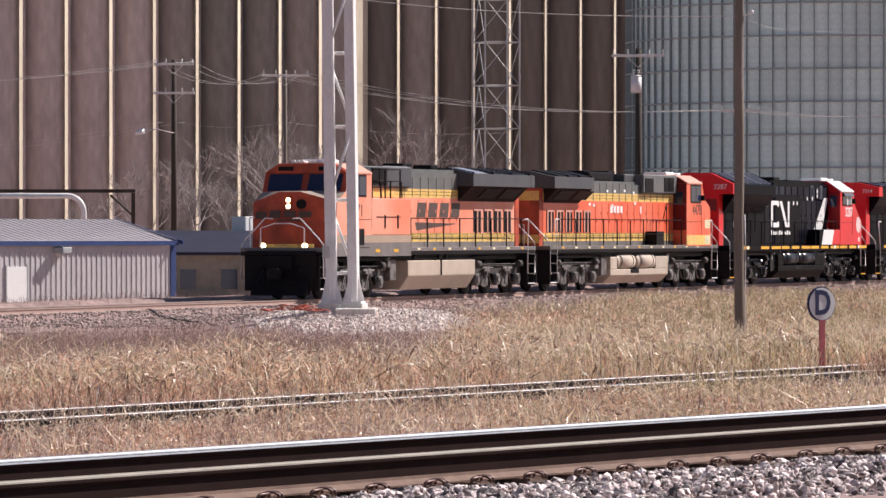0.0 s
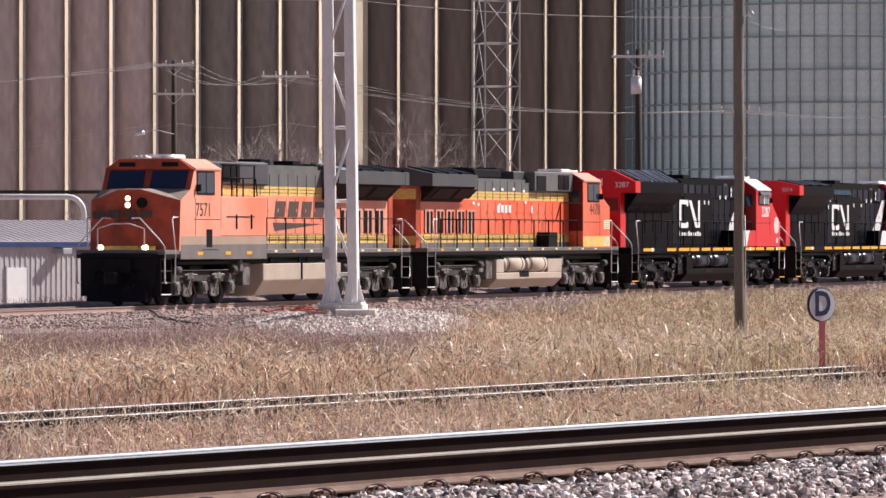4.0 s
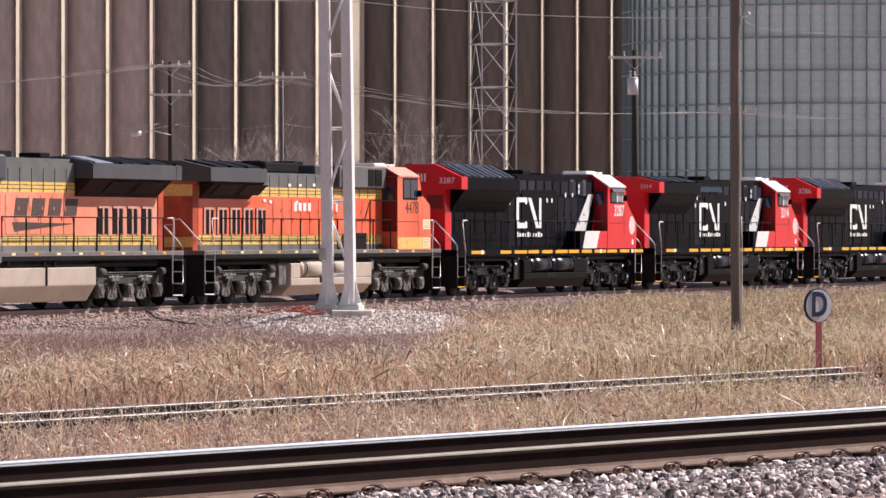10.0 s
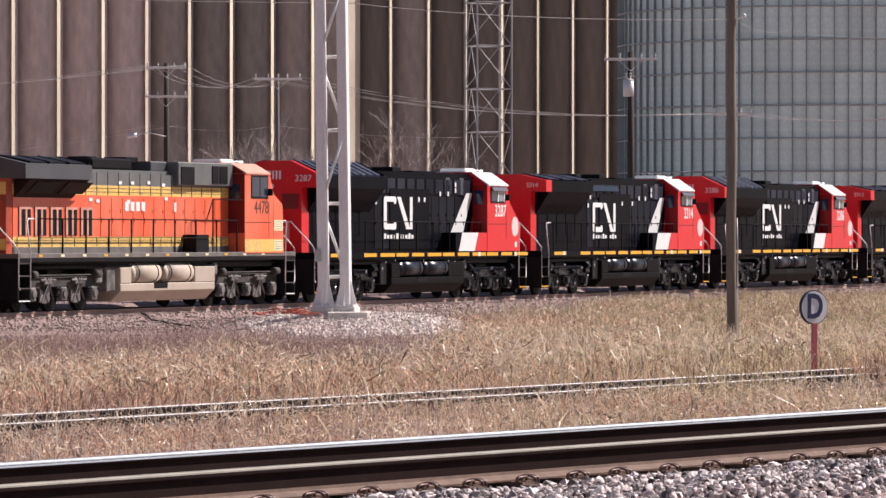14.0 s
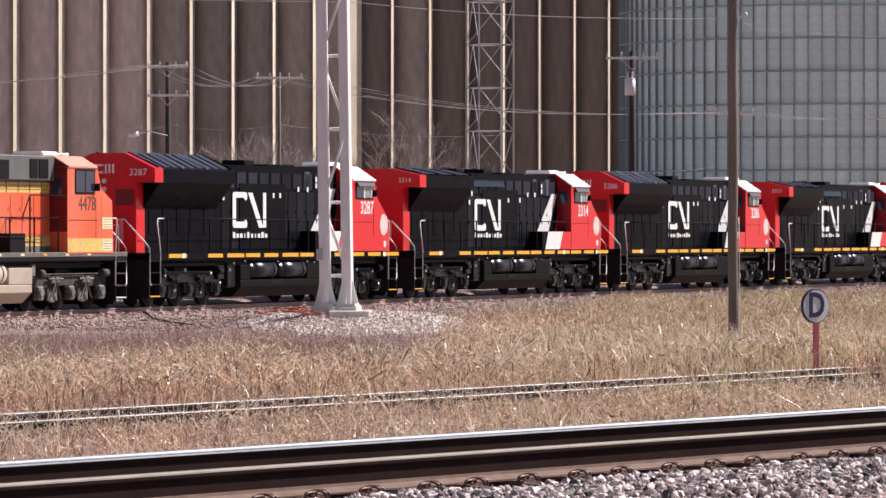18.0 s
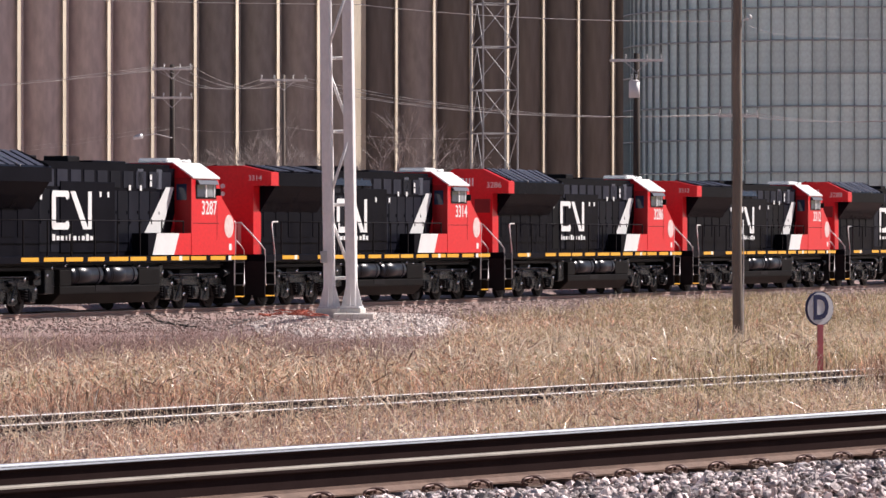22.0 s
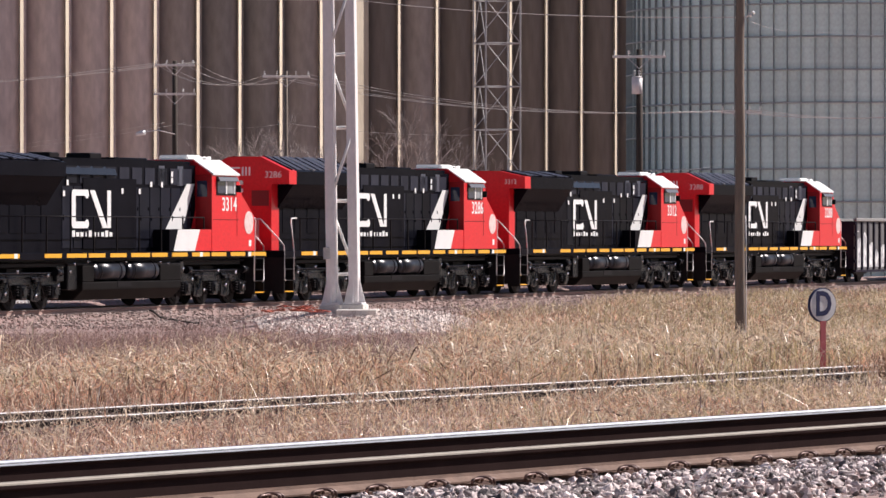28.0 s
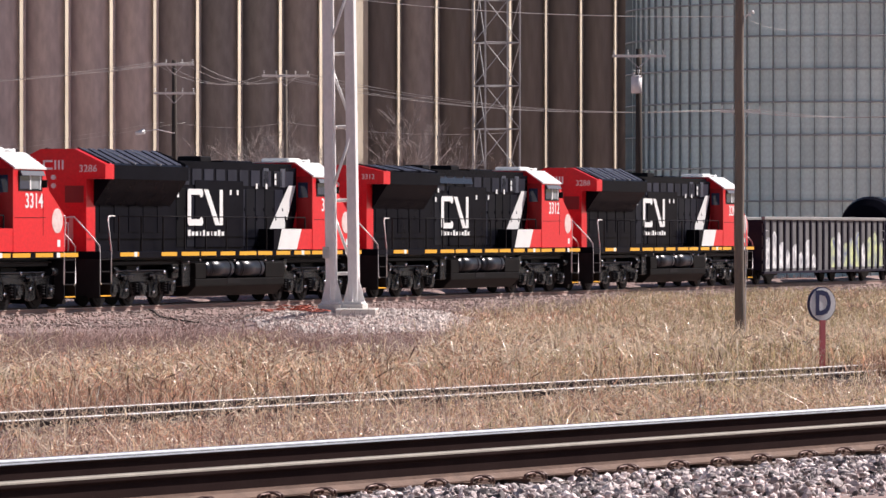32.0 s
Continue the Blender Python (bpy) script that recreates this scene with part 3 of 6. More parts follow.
lattice("lattice_mast", 3.52, 320, 2.42, -2.36, 26, 2.86, "tall square galvanised steel lattice mast", "lattice mast", 19, 0.065)


# ---- wooden utility poles with crossarms
def insulator(bm, p, s=1.0):
    x, y, z = p
    tube(bm, (x, y, z), (x, y, z + 0.12 * s), 0.02 * s, 6)
    for k in range(2):
        tube(bm, (x, y, z + (0.10 + 0.08 * k) * s), (x, y, z + (0.15 + 0.08 * k) * s), 0.065 * s, 8, 0.03 * s)


def utility_pole(x, y, z0, z1, arms, label, wood=M_POLE2, r=0.15, turn=0, can=None):
    thing = tagged(empty("utility_pole", pose(x, y, 0, 0, 0, turn)), label, "utility pole", "poles along the line")
    bm = B()
    tube(bm, (0, 0, z0), (0, 0, z1), r * 1.2, 12, r * 0.85)
    part("pole", bm, wood, thing)
    for z, w in arms:
        bm = boxes((-w / 2, w / 2, -0.06 - r, 0.06 - r, z - 0.062, z + 0.062, 0.01))
        arm = part("crossarm", bm, M_ARM, thing, "bleached timber crossarm")
        for s in (-1, 1):
            bm = B()
            tube(bm, (s * w * 0.22, -r, z - 0.05), (0, -r, z - 0.55), 0.016, 5)
            part("arm_brace", bm, M_GALV, thing)
        for u in (-0.46, -0.2, 0.2, 0.46):
            bm = B()
            insulator(bm, (u * w, -r, z + 0.06), 0.95)
            part("insulator", bm, M_LETTER, arm, "white porcelain insulator")
    if can:
        bm = B()
        tube(bm, (-0.1, -0.42, can - 0.4), (-0.1, -0.42, can + 0.36), 0.25, 14)
        tube(bm, (-0.1, -0.42, can + 0.36), (-0.1, -0.42, can + 0.42), 0.27, 14, 0.18)
        t = part("transformer", bm, M_GALV, thing, "grey round transformer can")
        for u in (-0.12, 0.1):
            bm = B()
            insulator(bm, (-0.1 + u, -0.42, can + 0.42), 1.2)
            part("bushing", bm, M_ARM, t)
    return thing


F = 1 / FOCAL


def spot(px, py, d):
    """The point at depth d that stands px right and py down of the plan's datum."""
    return (px - 784) * F * d, d, 2.2 - (py - 412) * F * d


x, y, z = spot(308, 165, 265)
utility_pole(x, y, -1.3, spot(308, 106, 265)[2], ((z, 2.3), (spot(0, 114, 265)[2], 2.2)), "dark wooden utility pole with two bleached crossarms and a street lamp")
_lamp_pole = bpy.data.objects["utility_pole"]
bm = B()
path(bm, [(0, -0.15, spot(0, 236, 265)[2]), (-0.9, -0.6, spot(0, 229, 265)[2]), (-1.6, -0.9, spot(0, 233, 265)[2])], 0.03)
_arm = part("lamp_arm", bm, M_GALV, _lamp_pole)
bm = B()
tube(bm, (-1.6, -0.9, spot(0, 233, 265)[2]), (-2.05, -1.1, spot(0, 237, 265)[2]), 0.16, 10, 0.1)
part("lamp_head", bm, M_PIPE, _arm, "white lamp head")
x, y, z = spot(505, 134, 262)
utility_pole(x, y, -1.3, spot(505, 124, 262)[2], ((z, 2.6),), "slim grey wooden utility pole with one crossarm", M_WOOD, 0.1, 8)
x, y, z = spot(1130, 99, 225)
utility_pole(x, y, -1.3, spot(1130, 86, 225)[2], ((z, 2.5),), "dark wooden utility pole with a transformer can", M_POLE2, 0.16, -4, can=spot(0, 150, 225)[2])
x, y, z = spot(1310, 197, 232)
utility_pole(x, y, -1.3, z + 0.4, ((z, 1.95),), "wooden utility pole with a short crossarm", M_POLE2, 0.12)

# the bare pole in the grass
x, y, z = spot(1308, 583, 108)
field_pole = tagged(empty("utility_pole", pose(x, y, 0)), "bare weathered brown wooden pole standing in dry grass", "utility pole", "poles along the line")
bm = B()
path(bm, [(0.012 * math.sin(1.7 * k), 0.01 * math.cos(k), -0.5 + k * 1.0) for k in range(11)], 0.117, 14, 0.098)
part("pole", bm, M_WOOD, field_pole)
bm = B()
insulator(bm, (0.0, 0.0, 0.0), 1.0)
part("insulator", bm, M_LETTER, field_pole, "white porcelain insulator", Matrix.Translation((0.12, 0, spot(0, 29, 108)[2])) @ pose(0, 0, 0, 0, 60, 0))
bm = B()
path(bm, [(0.135, 0, -0.3), (0.14, 0, 1.9), (0.125, 0, 2.6)], 0.015)
part("conduit", bm, M_GALV, field_pole, "thin grey conduit")


def wire(points, sag, name="power_line", r=0.009):
    bm, pts = B(), []
    for a, b in zip(points, points[1:]):
        a, b = Vector(a), Vector(b)
        pts += [a.lerp(b, i / 12) - Vector((0, 0, sag * 4 * (i / 12) * (1 - i / 12))) for i in range(1 if pts else 0, 13)]
    path(bm, pts, r, 4)
    return tagged(part(name, bm, M_WIRE), "thin slack power line between poles", "power line", "power lines")


wire([spot(1306, 29, 108), spot(640, 0, 140), spot(-700, -40, 190)], 0.15, r=0.009)
wire([spot(1310, 28, 108), spot(1400, 52, 150), spot(1700, 60, 220)], 0.1, r=0.003)
for dy, du in ((0, -36), (1, -16), (0, 16), (-1, 36)):
    wire([spot(308 + du, 110 + dy, 265), spot(505 + du * 1.1, 131 + dy, 262), spot(1310 + du, 193, 232), spot(1900, 150, 215)], 0.85, r=0.013)
    wire([spot(308 + du, 110 + dy, 265), spot(-500, 158 + 3 * dy, 280)], 0.5, r=0.013)
for du, dy in ((-20, 0), (20, 12)):
    wire([spot(308 + du, 216, 265), spot(-500, 300 + dy, 280)], 0.4, r=0.007)
wire([spot(308, 216, 265), spot(505, 216, 262), spot(900, 235, 250)], 0.3, r=0.007)
wire([spot(1130, 300, 225), spot(1330, 276, 232)], 0.25, r=0.005)

# ---- metal shed and what stands behind it
shed = tagged(empty("metal_shed", Matrix.Translation((*spot(309, 0, 205)[:2], 0)) @ pose(0, 0, 0, 0, 0, 50)), "low grey ribbed metal shed with blue trim and a white door", "shed")
SX, EAVE, SZ = -14.0, spot(0, 428, 205)[2], -1.35
part("front_wall", boxes((SX, 0, 0, 0.12, SZ, EAVE)), M_SIDING, shed)
part("end_wall", boxes((-0.12, 0, 0.125, 7.0, SZ, EAVE)), M_SIDING, shed)
_ribm = part("siding_rib", boxes((-0.035, 0.035, -0.03, 0.0, SZ, EAVE - 0.42)), M_SIDING, shed, "", pose(-0.5, 0, 0))
for k in range(1, 46):
    again(_ribm, pose(-0.5 - 0.3 * k, 0, 0))
bm = B()
prism(bm, [(-0.13, EAVE), (3.5, EAVE + 0.95), (7.13, EAVE), (3.5, EAVE + 0.85)], "x", SX, 0.05)
_roof = part("roof", bm, M_ROOFM, shed, "grey ribbed metal roof")
_seam = part("roof_seam", boxes((-0.02, 0.02, -3.72, 0, 0.0, 0.03)), M_ROOFM, _roof, "", Matrix.Translation((0.0, 3.5, EAVE + 0.955)) @ pose(0, 0, 0, 13.9))
for k in range(1, 36):
    again(_seam, Matrix.Translation((-0.4 * k, 3.5, EAVE + 0.955)) @ pose(0, 0, 0, 13.9))
part("eave_trim", boxes((SX, 0.06, -0.2, -0.14, EAVE - 0.16, EAVE + 0.04)), M_BLUE, shed, "blue painted eave trim")
part("corner_trim", boxes((-0.28, 0.03, -0.06, 0.1, SZ, EAVE - 0.02)), M_BLUE, shed, "blue painted corner trim")
part("corner_trim", boxes((-11.75, -11.5, -0.05, 0.0, SZ, EAVE - 0.02)), M_BLUE, shed, "blue painted corner trim")
bm = B()
prism(bm, [(-0.42, EAVE - 0.12), (3.5, EAVE + 0.83), (7.42, EAVE - 0.12), (7.42, EAVE + 0.04), (3.5, EAVE + 1.0), (-0.42, EAVE + 0.04)], "x", 0.055, 0.10)
part("gable_trim", bm, M_BLUE, shed, "blue painted gable trim")
_d = part("door", boxes((-10.05, -8.9, -0.06, 0.02, SZ, spot(0, 470, 205)[2])), mat("gloss_white_door", (0.95, 0.95, 0.93), 0.3, vary=0.05), shed, "white door")
part("door_frame", boxes((-10.11, -10.053, -0.07, 0, SZ, spot(0, 467, 205)[2]), (-8.897, -8.84, -0.07, 0, SZ, spot(0, 467, 205)[2])), M_BINR, _d)
part("wall_lamp", boxes((-7.3, -6.75, -0.55, 0, EAVE - 0.48, EAVE - 0.22, 0.03)), M_BINR, shed, "grey wall lamp")

tan_house = tagged(empty("tan_building", Matrix.Translation((*spot(380, 0, 235)[:2], 0))), "low tan building with a faded blue roof fascia", "building")
part("wall", boxes((-2.4, 6, 0, 6, -1.5, spot(0, 452, 235)[2])), M_TAN, tan_house)
bm = B()
z = spot(0, 452, 235)[2]
prism(bm, [(-0.3, z), (-0.3, z + 0.15), (2.2, z + 1.2), (6.3, z + 1.2), (6.3, z)], "x", -3.2, 6.4)
part("roof", bm, mat("faded_blue_roof", (0.022, 0.026, 0.058), 0.7, vary=0.4, scale=1), tan_house, "faded blue sloping metal roof")
for u in (-1.7, 0.3):
    w = part("window", boxes((u, u + 0.8, -0.03, 0.04, -0.55, 0.42)), M_DARKGLASS, tan_house)
    part("window_frame", boxes((u - 0.06, u, -0.06, 0, -0.6, 0.48), (u + 0.8, u + 0.86, -0.06, 0, -0.6, 0.48), (u, u + 0.8, -0.06, 0, 0.42, 0.48)), M_TAN, w)
x, y, z = spot(430, 405, 240)
tagged(part("rooftop_unit", boxes((-0.4, 0.45, -0.4, 0.4, -0.4, 0.6, 0.03)), M_WHITE, None, "", pose(x, y, z, 0, 0, -35)), "pale boxy rooftop air unit", "air unit")

# gantry beam and white vent pipe behind the shed
x, y, z = spot(236, 338, 230)
gantry = tagged(empty("pipe_gantry", pose(x, y, 0)), "dark steel gantry beam on a post", "gantry")
part("beam", boxes((-12, 0.1, -0.1, 0.1, z - 0.09, z + 0.07)), M_POLE2, gantry)
part("post", boxes((-0.09, 0.09, -0.09, 0.09, -1.5, z - 0.1)), M_POLE2, gantry)
bm = B()
tube(bm, (0, 0, z - 1.2), (-1.1, 0, z - 0.2), 0.05, 6)
part("knee_brace", bm, M_POLE2, gantry)
x, y, z = spot(120, 347, 226)
bm = B()
pts = [(-10, 0, z), (0, 0, z)] + [(0.75 * math.sin(a), 0, z - 0.75 + 0.75 * math.cos(a)) for a in np.linspace(0.3, math.pi / 2, 5)] + [(0.75, 0, -1.0)]
path(bm, pts, 0.13, 12)
tagged(part("vent_pipe", bm, M_PIPE, None, "", pose(x, y, 0)), "white horizontal pipe with a bend down to the roof", "pipe")
# ---- the train
M_SILLDARK = mat("grimy_grey_sill_paint", (0.17, 0.15, 0.135), 0.6, vary=0.6, scale=2.5, tint=(0.07, 0.06, 0.055))
M_SILLTAN = mat("dusty_tan_sill_paint", (0.42, 0.30, 0.215), 0.6, vary=0.5, scale=1.5, tint=(0.3, 0.24, 0.2))
M_VENTPALE = mat("pale_blue_grey_panel", (0.30, 0.33, 0.40), 0.4, vary=0.3, scale=2)
M_CREAM = mat("pale_yellow_placard", (0.9, 0.8, 0.5), 0.5, vary=0.2)
M_EMBLEM = mat("pale_pink_emblem", (0.88, 0.68, 0.64), 0.4, vary=0.4, scale=6)
WHEELS = []                   # (wheelset, x, z, way it rolls)


def pairs(name, material, parent, *rows, label=""):
    """One part a box and a side, boxes given for the side of negative y."""
    for x0, x1, y0, y1, z0, z1, *bev in rows:
        part(name, boxes((x0, x1, y0, y1, z0, z1, *bev)), material, parent, label)
        part(name, boxes((x0, x1, -y1, -y0, z0, z1, *bev)), material, parent, label)


def wheelset(thing, x, r, roll, material):
    bm = B()
    for s in (-1, 1):
        tube(bm, (0, s * 0.68, 0), (0, s * 0.715, 0), r + 0.028, 28)
        tube(bm, (0, s * 0.715, 0), (0, s * 0.82, 0), r, 28, r * 0.985)
        tube(bm, (0, s * 0.82, 0), (0, s * 0.84, 0), r * 0.8, 24, r * 0.78)
        tube(bm, (0, s * 0.82, 0), (0, s * 0.90, 0), r * 0.3, 12)
        for k in range(6):
            a = k * math.pi / 3
            box(bm, 0.45 * r * math.cos(a) - 0.04, 0.45 * r * math.cos(a) + 0.04, s * 0.85 - 0.02, s * 0.85 + 0.02, 0.45 * r * math.sin(a) - 0.04, 0.45 * r * math.sin(a) + 0.04)
    tube(bm, (0, -0.7, 0), (0, 0.7, 0), 0.1, 10)
    ob = part("wheelset", bm, material, thing, "", pose(x, 0, r))
    WHEELS.append((ob, x, r, roll))
    return ob


def loco_truck(thing, xc, roll, frame_mat, wheel_mat):
    """Three axles under cast side frames with coil springs, brake gear and boxes."""
    for k in (-1, 0, 1):
        wheelset(thing, xc + 2.1 * k, 0.53, roll, wheel_mat)
    for s in (-1, 1):
        bm = B()
        y0, y1 = (s * 1.0, s * 1.16) if s > 0 else (s * 1.16, s * 1.0)
        prism(bm, [(xc - 2.75, 0.82), (xc - 2.6, 1.02), (xc + 2.6, 1.02), (xc + 2.75, 0.82), (xc + 2.6, 0.66), (xc + 1.5, 0.7), (xc + 1.25, 0.5), (xc + 0.85, 0.5), (xc + 0.6, 0.72),
                   (xc - 0.6, 0.72), (xc - 0.85, 0.5), (xc - 1.25, 0.5), (xc - 1.5, 0.7), (xc - 2.6, 0.66)], "y", y0, y1, 0.02)
        fr = part("truck_frame", bm, M_TRUCKDARK if frame_mat is M_TRUCK else frame_mat, thing, "cast steel truck frame")
        for k in (-1, 0, 1):
            x = xc + 2.1 * k
            bm = boxes((x - 0.2, x + 0.2, s * 1.2 - 0.1, s * 1.2 + 0.1, 0.3, 0.72, 0.04))
            tube(bm, (x, s * 1.25, 0.53), (x, s * 1.34, 0.53), 0.13, 12)
            part("journal_box", bm, frame_mat, fr)
            for u in (-0.33, 0.33):
                bm = B()
                for j in range(4):
                    tube(bm, (x + u, s * 1.18, 0.42 + 0.075 * j), (x + u, s * 1.18, 0.46 + 0.075 * j), 0.10, 10)
                part("spring", bm, M_BLACKM, fr)
        for k in (-0.5, 0.5):
            x = xc + 2.1 * k
            bm = B()
            prism(bm, [(x - 0.30, 0.98), (x + 0.30, 0.98), (x + 0.34, 0.3), (x + 0.12, 0.24), (x - 0.12, 0.24), (x - 0.34, 0.3)], "y", *sorted((s * 1.10, s * 1.16)), 0.02)
            part("spring_pocket", bm, frame_mat, fr)
            bm = boxes((x - 0.28, x + 0.28, s * 1.22 - 0.06, s * 1.22 + 0.06, 0.78, 0.98, 0.03))
            tube(bm, (x - 0.5, s * 1.25, 0.92), (x + 0.5, s * 1.25, 0.92), 0.04, 6)
            tube(bm, (x - 0.1, s * 1.27, 1.0), (x + 0.35, s * 1.27, 0.35), 0.03, 6)
            tube(bm, (x + 0.12, s * 1.27, 1.0), (x - 0.42, s * 1.27, 0.3), 0.025, 6)
            part("brake_gear", bm, frame_mat, fr)
        bm = B()
        tube(bm, (xc - 2.3, s * 1.3, 1.08), (xc - 2.0, s * 1.3, 1.08), 0.12, 12)
        tube(bm, (xc + 2.0, s * 1.3, 1.08), (xc + 2.4, s * 1.3, 1.08), 0.12, 12)
        tube(bm, (xc - 2.0, s * 1.24, 1.06), (xc + 2.0, s * 1.24, 1.06), 0.025, 6)
        part("brake_cylinder", bm, M_TRUCKDARK if frame_mat is M_TRUCK else frame_mat, fr)
    bm = boxes((xc - 2.3, xc + 2.3, -0.62, 0.62, 0.35, 0.95), (xc - 0.5, xc + 0.5, -0.98, 0.98, 0.85, 1.2))
    part("truck_bolster", bm, M_BLACKM, thing)


def handrail(thing, pts, posts, z0, r=0.019, material=None, label=""):
    bm = B()
    path(bm, pts, r, 6)
    ob = part("handrail", bm, material, thing, label)
    for x, y, z in posts:
        bm = B()
        tube(bm, (x, y, z0), (x, y, z), r * 1.25, 6)
        part("rail_post", bm, material, ob)
    return ob


def plane_y(s, x, z, y):
    """A frame for lettering on the side s (-1 or 1) of a body."""
    return pose(x, s * y, z, 90, 0, 0 if s < 0 else 180)


def bars(thing, m, rows, material, label, name="marking"):
    """Plain painted blocks in the plane of m: rows of centre x, centre y, width, height."""
    for cx, cy, w, h in rows:
        part(name, boxes((cx - w / 2, cx + w / 2, cy - h / 2, cy + h / 2, -0.002, 0.006)), material, thing, label, m)


def quad(thing, pts, y, material, label, s):
    bm = B()
    prism(bm, pts, "y", s * y, s * (y + 0.006))
    return part("stripe", bm, material, thing, label)


def steps(thing, x, material, tread, out=1.47):
    """The corner ladder with its treads, both sides."""
    for s in (-1, 1):
        y = s * out
        bm = boxes((x - 0.40, x - 0.36, min(y, y - s * 0.42), max(y, y - s * 0.42), 0.28, 1.66), (x + 0.36, x + 0.40, min(y, y - s * 0.42), max(y, y - s * 0.42), 0.28, 1.66),
                   (x - 0.36, x + 0.36, min(y - s * 0.38, y - s * 0.42), max(y - s * 0.38, y - s * 0.42), 0.28, 1.66))
        st = part("step_well", bm, material, thing)
        for k in range(4):
            z = 0.32 + 0.36 * k
            part("step_tread", boxes((x - 0.355, x + 0.355, min(y + s * 0.01, y - s * 0.36), max(y + s * 0.01, y - s * 0.36), z, z + 0.035)), tread[0] if k else tread[1], st)


def locomotive(kind, number, label):
    """A six-axle freight locomotive, nose towards +x, rail top at z = 0, 22.3 m over its couplers."""
    cn, lead, gecx = kind in "AB", kind == "L", kind == "G"
    thing = tagged(empty("locomotive"), label, "locomotive", "locomotives of the train")
    roll = -1 if lead else 1
    body = M_BLACK if cn else M_ORANGE if lead else M_ORANGE2
    cabm = M_RED if cn else body
    top = M_BLACK if cn else M_GREYP
    sill = M_BLACK if cn else M_SILL if lead else M_SILLDARK
    tank = M_DUSTBLACK if cn else M_BEIGE
    fm = M_BLACKTRUCK if cn else M_TRUCK
    railm = M_BLACKM
    endrail = M_GALV
    # frame and running gear
    part("underframe", boxes((-10.35, 10.35, -1.48, 1.48, 1.44, 1.655 if cn else 1.56, 0.015)), sill if cn else M_BLACKM, thing)
    if not cn:
        part("walkway_edge", boxes((-10.35, 10.35, -1.485, 1.485, 1.563, 1.70, 0.01)), sill, thing, "grey painted walkway edge")
    part("centre_sill", boxes((-10.6, 10.6, -0.45, 0.45, 0.98, 1.435), (-8.9, 8.9, -1.25, 1.25, 1.24, 1.435)), M_BLACKM, thing)
    for xc in (-6.85, 6.85):
        loco_truck(thing, xc, roll, fm, M_BLACKM)
    # fuel tank
    bm = B()
    if lead:
        prism(bm, [(-1.46, 1.24), (-1.46, 0.72), (-1.15, 0.24), (1.15, 0.24), (1.46, 0.72), (1.46, 1.24)], "x", -4.0, 2.6, 0.03)
        tk = part("fuel_tank", bm, tank, thing, "dusty beige angular fuel tank")
        pairs("tank_strap", M_BLACKM, tk, (-0.62, -0.54, -1.49, -1.44, 0.72, 1.25))
        for u, s in ((-1.2, 1), (-0.5, 1), (1.9, 1), (-1.2, -1), (1.9, -1)):
            bm = B()
            tube(bm, (u, s * 1.3, 1.2), (u - 0.1, s * 1.4, 1.42), 0.06, 8)
            part("tank_filler", bm, M_BLACKM, tk)
    else:
        prism(bm, [(-1.42, 0.78), (-1.42, 0.55), (-1.1, 0.24), (1.1, 0.24), (1.42, 0.55), (1.42, 0.78)], "x", -3.2, 3.9, 0.03)
        box(bm, -3.2, -2.4, -1.42, 1.42, 0.78, 1.26, 0.02)
        box(bm, 2.35, 3.9, -1.42, 1.42, 0.78, 1.26, 0.02)
        tk = part("fuel_tank", bm, tank, thing, "" if cn else "dusty beige fuel tank with raised ends")
        part("tank_recess", boxes((-2.4, 2.35, -0.8, 0.8, 0.785, 1.2)), M_BLACKM, tk)
        pairs("tank_pocket", M_BLACKM, tk, (-0.75, 0.25, -1.43, -1.35, 0.62, 0.785))
        for s in (-1, 1):
            for a, b in ((-2.3, -0.2), (0.1, 2.25)):
                bm = B()
                n, r = 18, 0.30
                for p, q, r0, r1 in ((a, a + 0.1, r * 0.6, r), (a + 0.1, b - 0.1, r, r), (b - 0.1, b, r, r * 0.6)):
                    tube(bm, (p, s * 1.18, 1.09), (q, s * 1.18, 1.09), r0, n, r1)
                part("air_reservoir", bm, M_TANKGLOSS if cn else M_BEIGE, tk, "horizontal round air reservoir")
                for u in (a + 0.35, b - 0.35):
                    bm = B()
                    tube(bm, (u - 0.02, s * 1.18, 1.09), (u + 0.02, s * 1.18, 1.09), 0.312, 18)
                    part("reservoir_strap", bm, M_BLACKM, tk)
    pairs("air_equipment", fm, thing, (4.0, 4.5, -1.2, -0.9, 0.9, 1.3, 0.03), (-4.6, -4.1, -1.25, -0.9, 0.8, 1.3, 0.03), (3.3 if lead else -3.95, 3.9 if lead else -3.3, -1.3, -0.8, 0.55, 1.3, 0.03), (3.95, 4.25, -1.36, -1.1, 1.0, 1.38, 0.03))
    for s in (-1, 1):
        bm = B()
        path(bm, [(-9.0, s * 1.3, 1.36), (-4.2, s * 1.3, 1.36), (-4.0, s * 1.34, 1.3), (4.0, s * 1.34, 1.3), (4.3, s * 1.3, 1.36), (9, s * 1.3, 1.36)], 0.035, 6)
        part("air_pipe", bm, M_BLACKM, thing)
    # long hood in its painted bands
    H = 0.93
    bands = [(1.655, 4.44, body, "hood")] if cn else [(1.66, 1.88, sill, "hood_base"), (1.88, 2.18, M_YELLOW, "yellow_band"), (2.18, 3.42, body, "hood"),
                                                     (3.42, 3.72, M_YELLOW, "yellow_band"), (3.72, 4.42, M_GREYCAB, "hood_top")]
    x_hood = (-9.55, 6.1)
    if kind == "G":
        bands[-1] = (3.72, 4.2, M_GREYCAB, "hood_top")
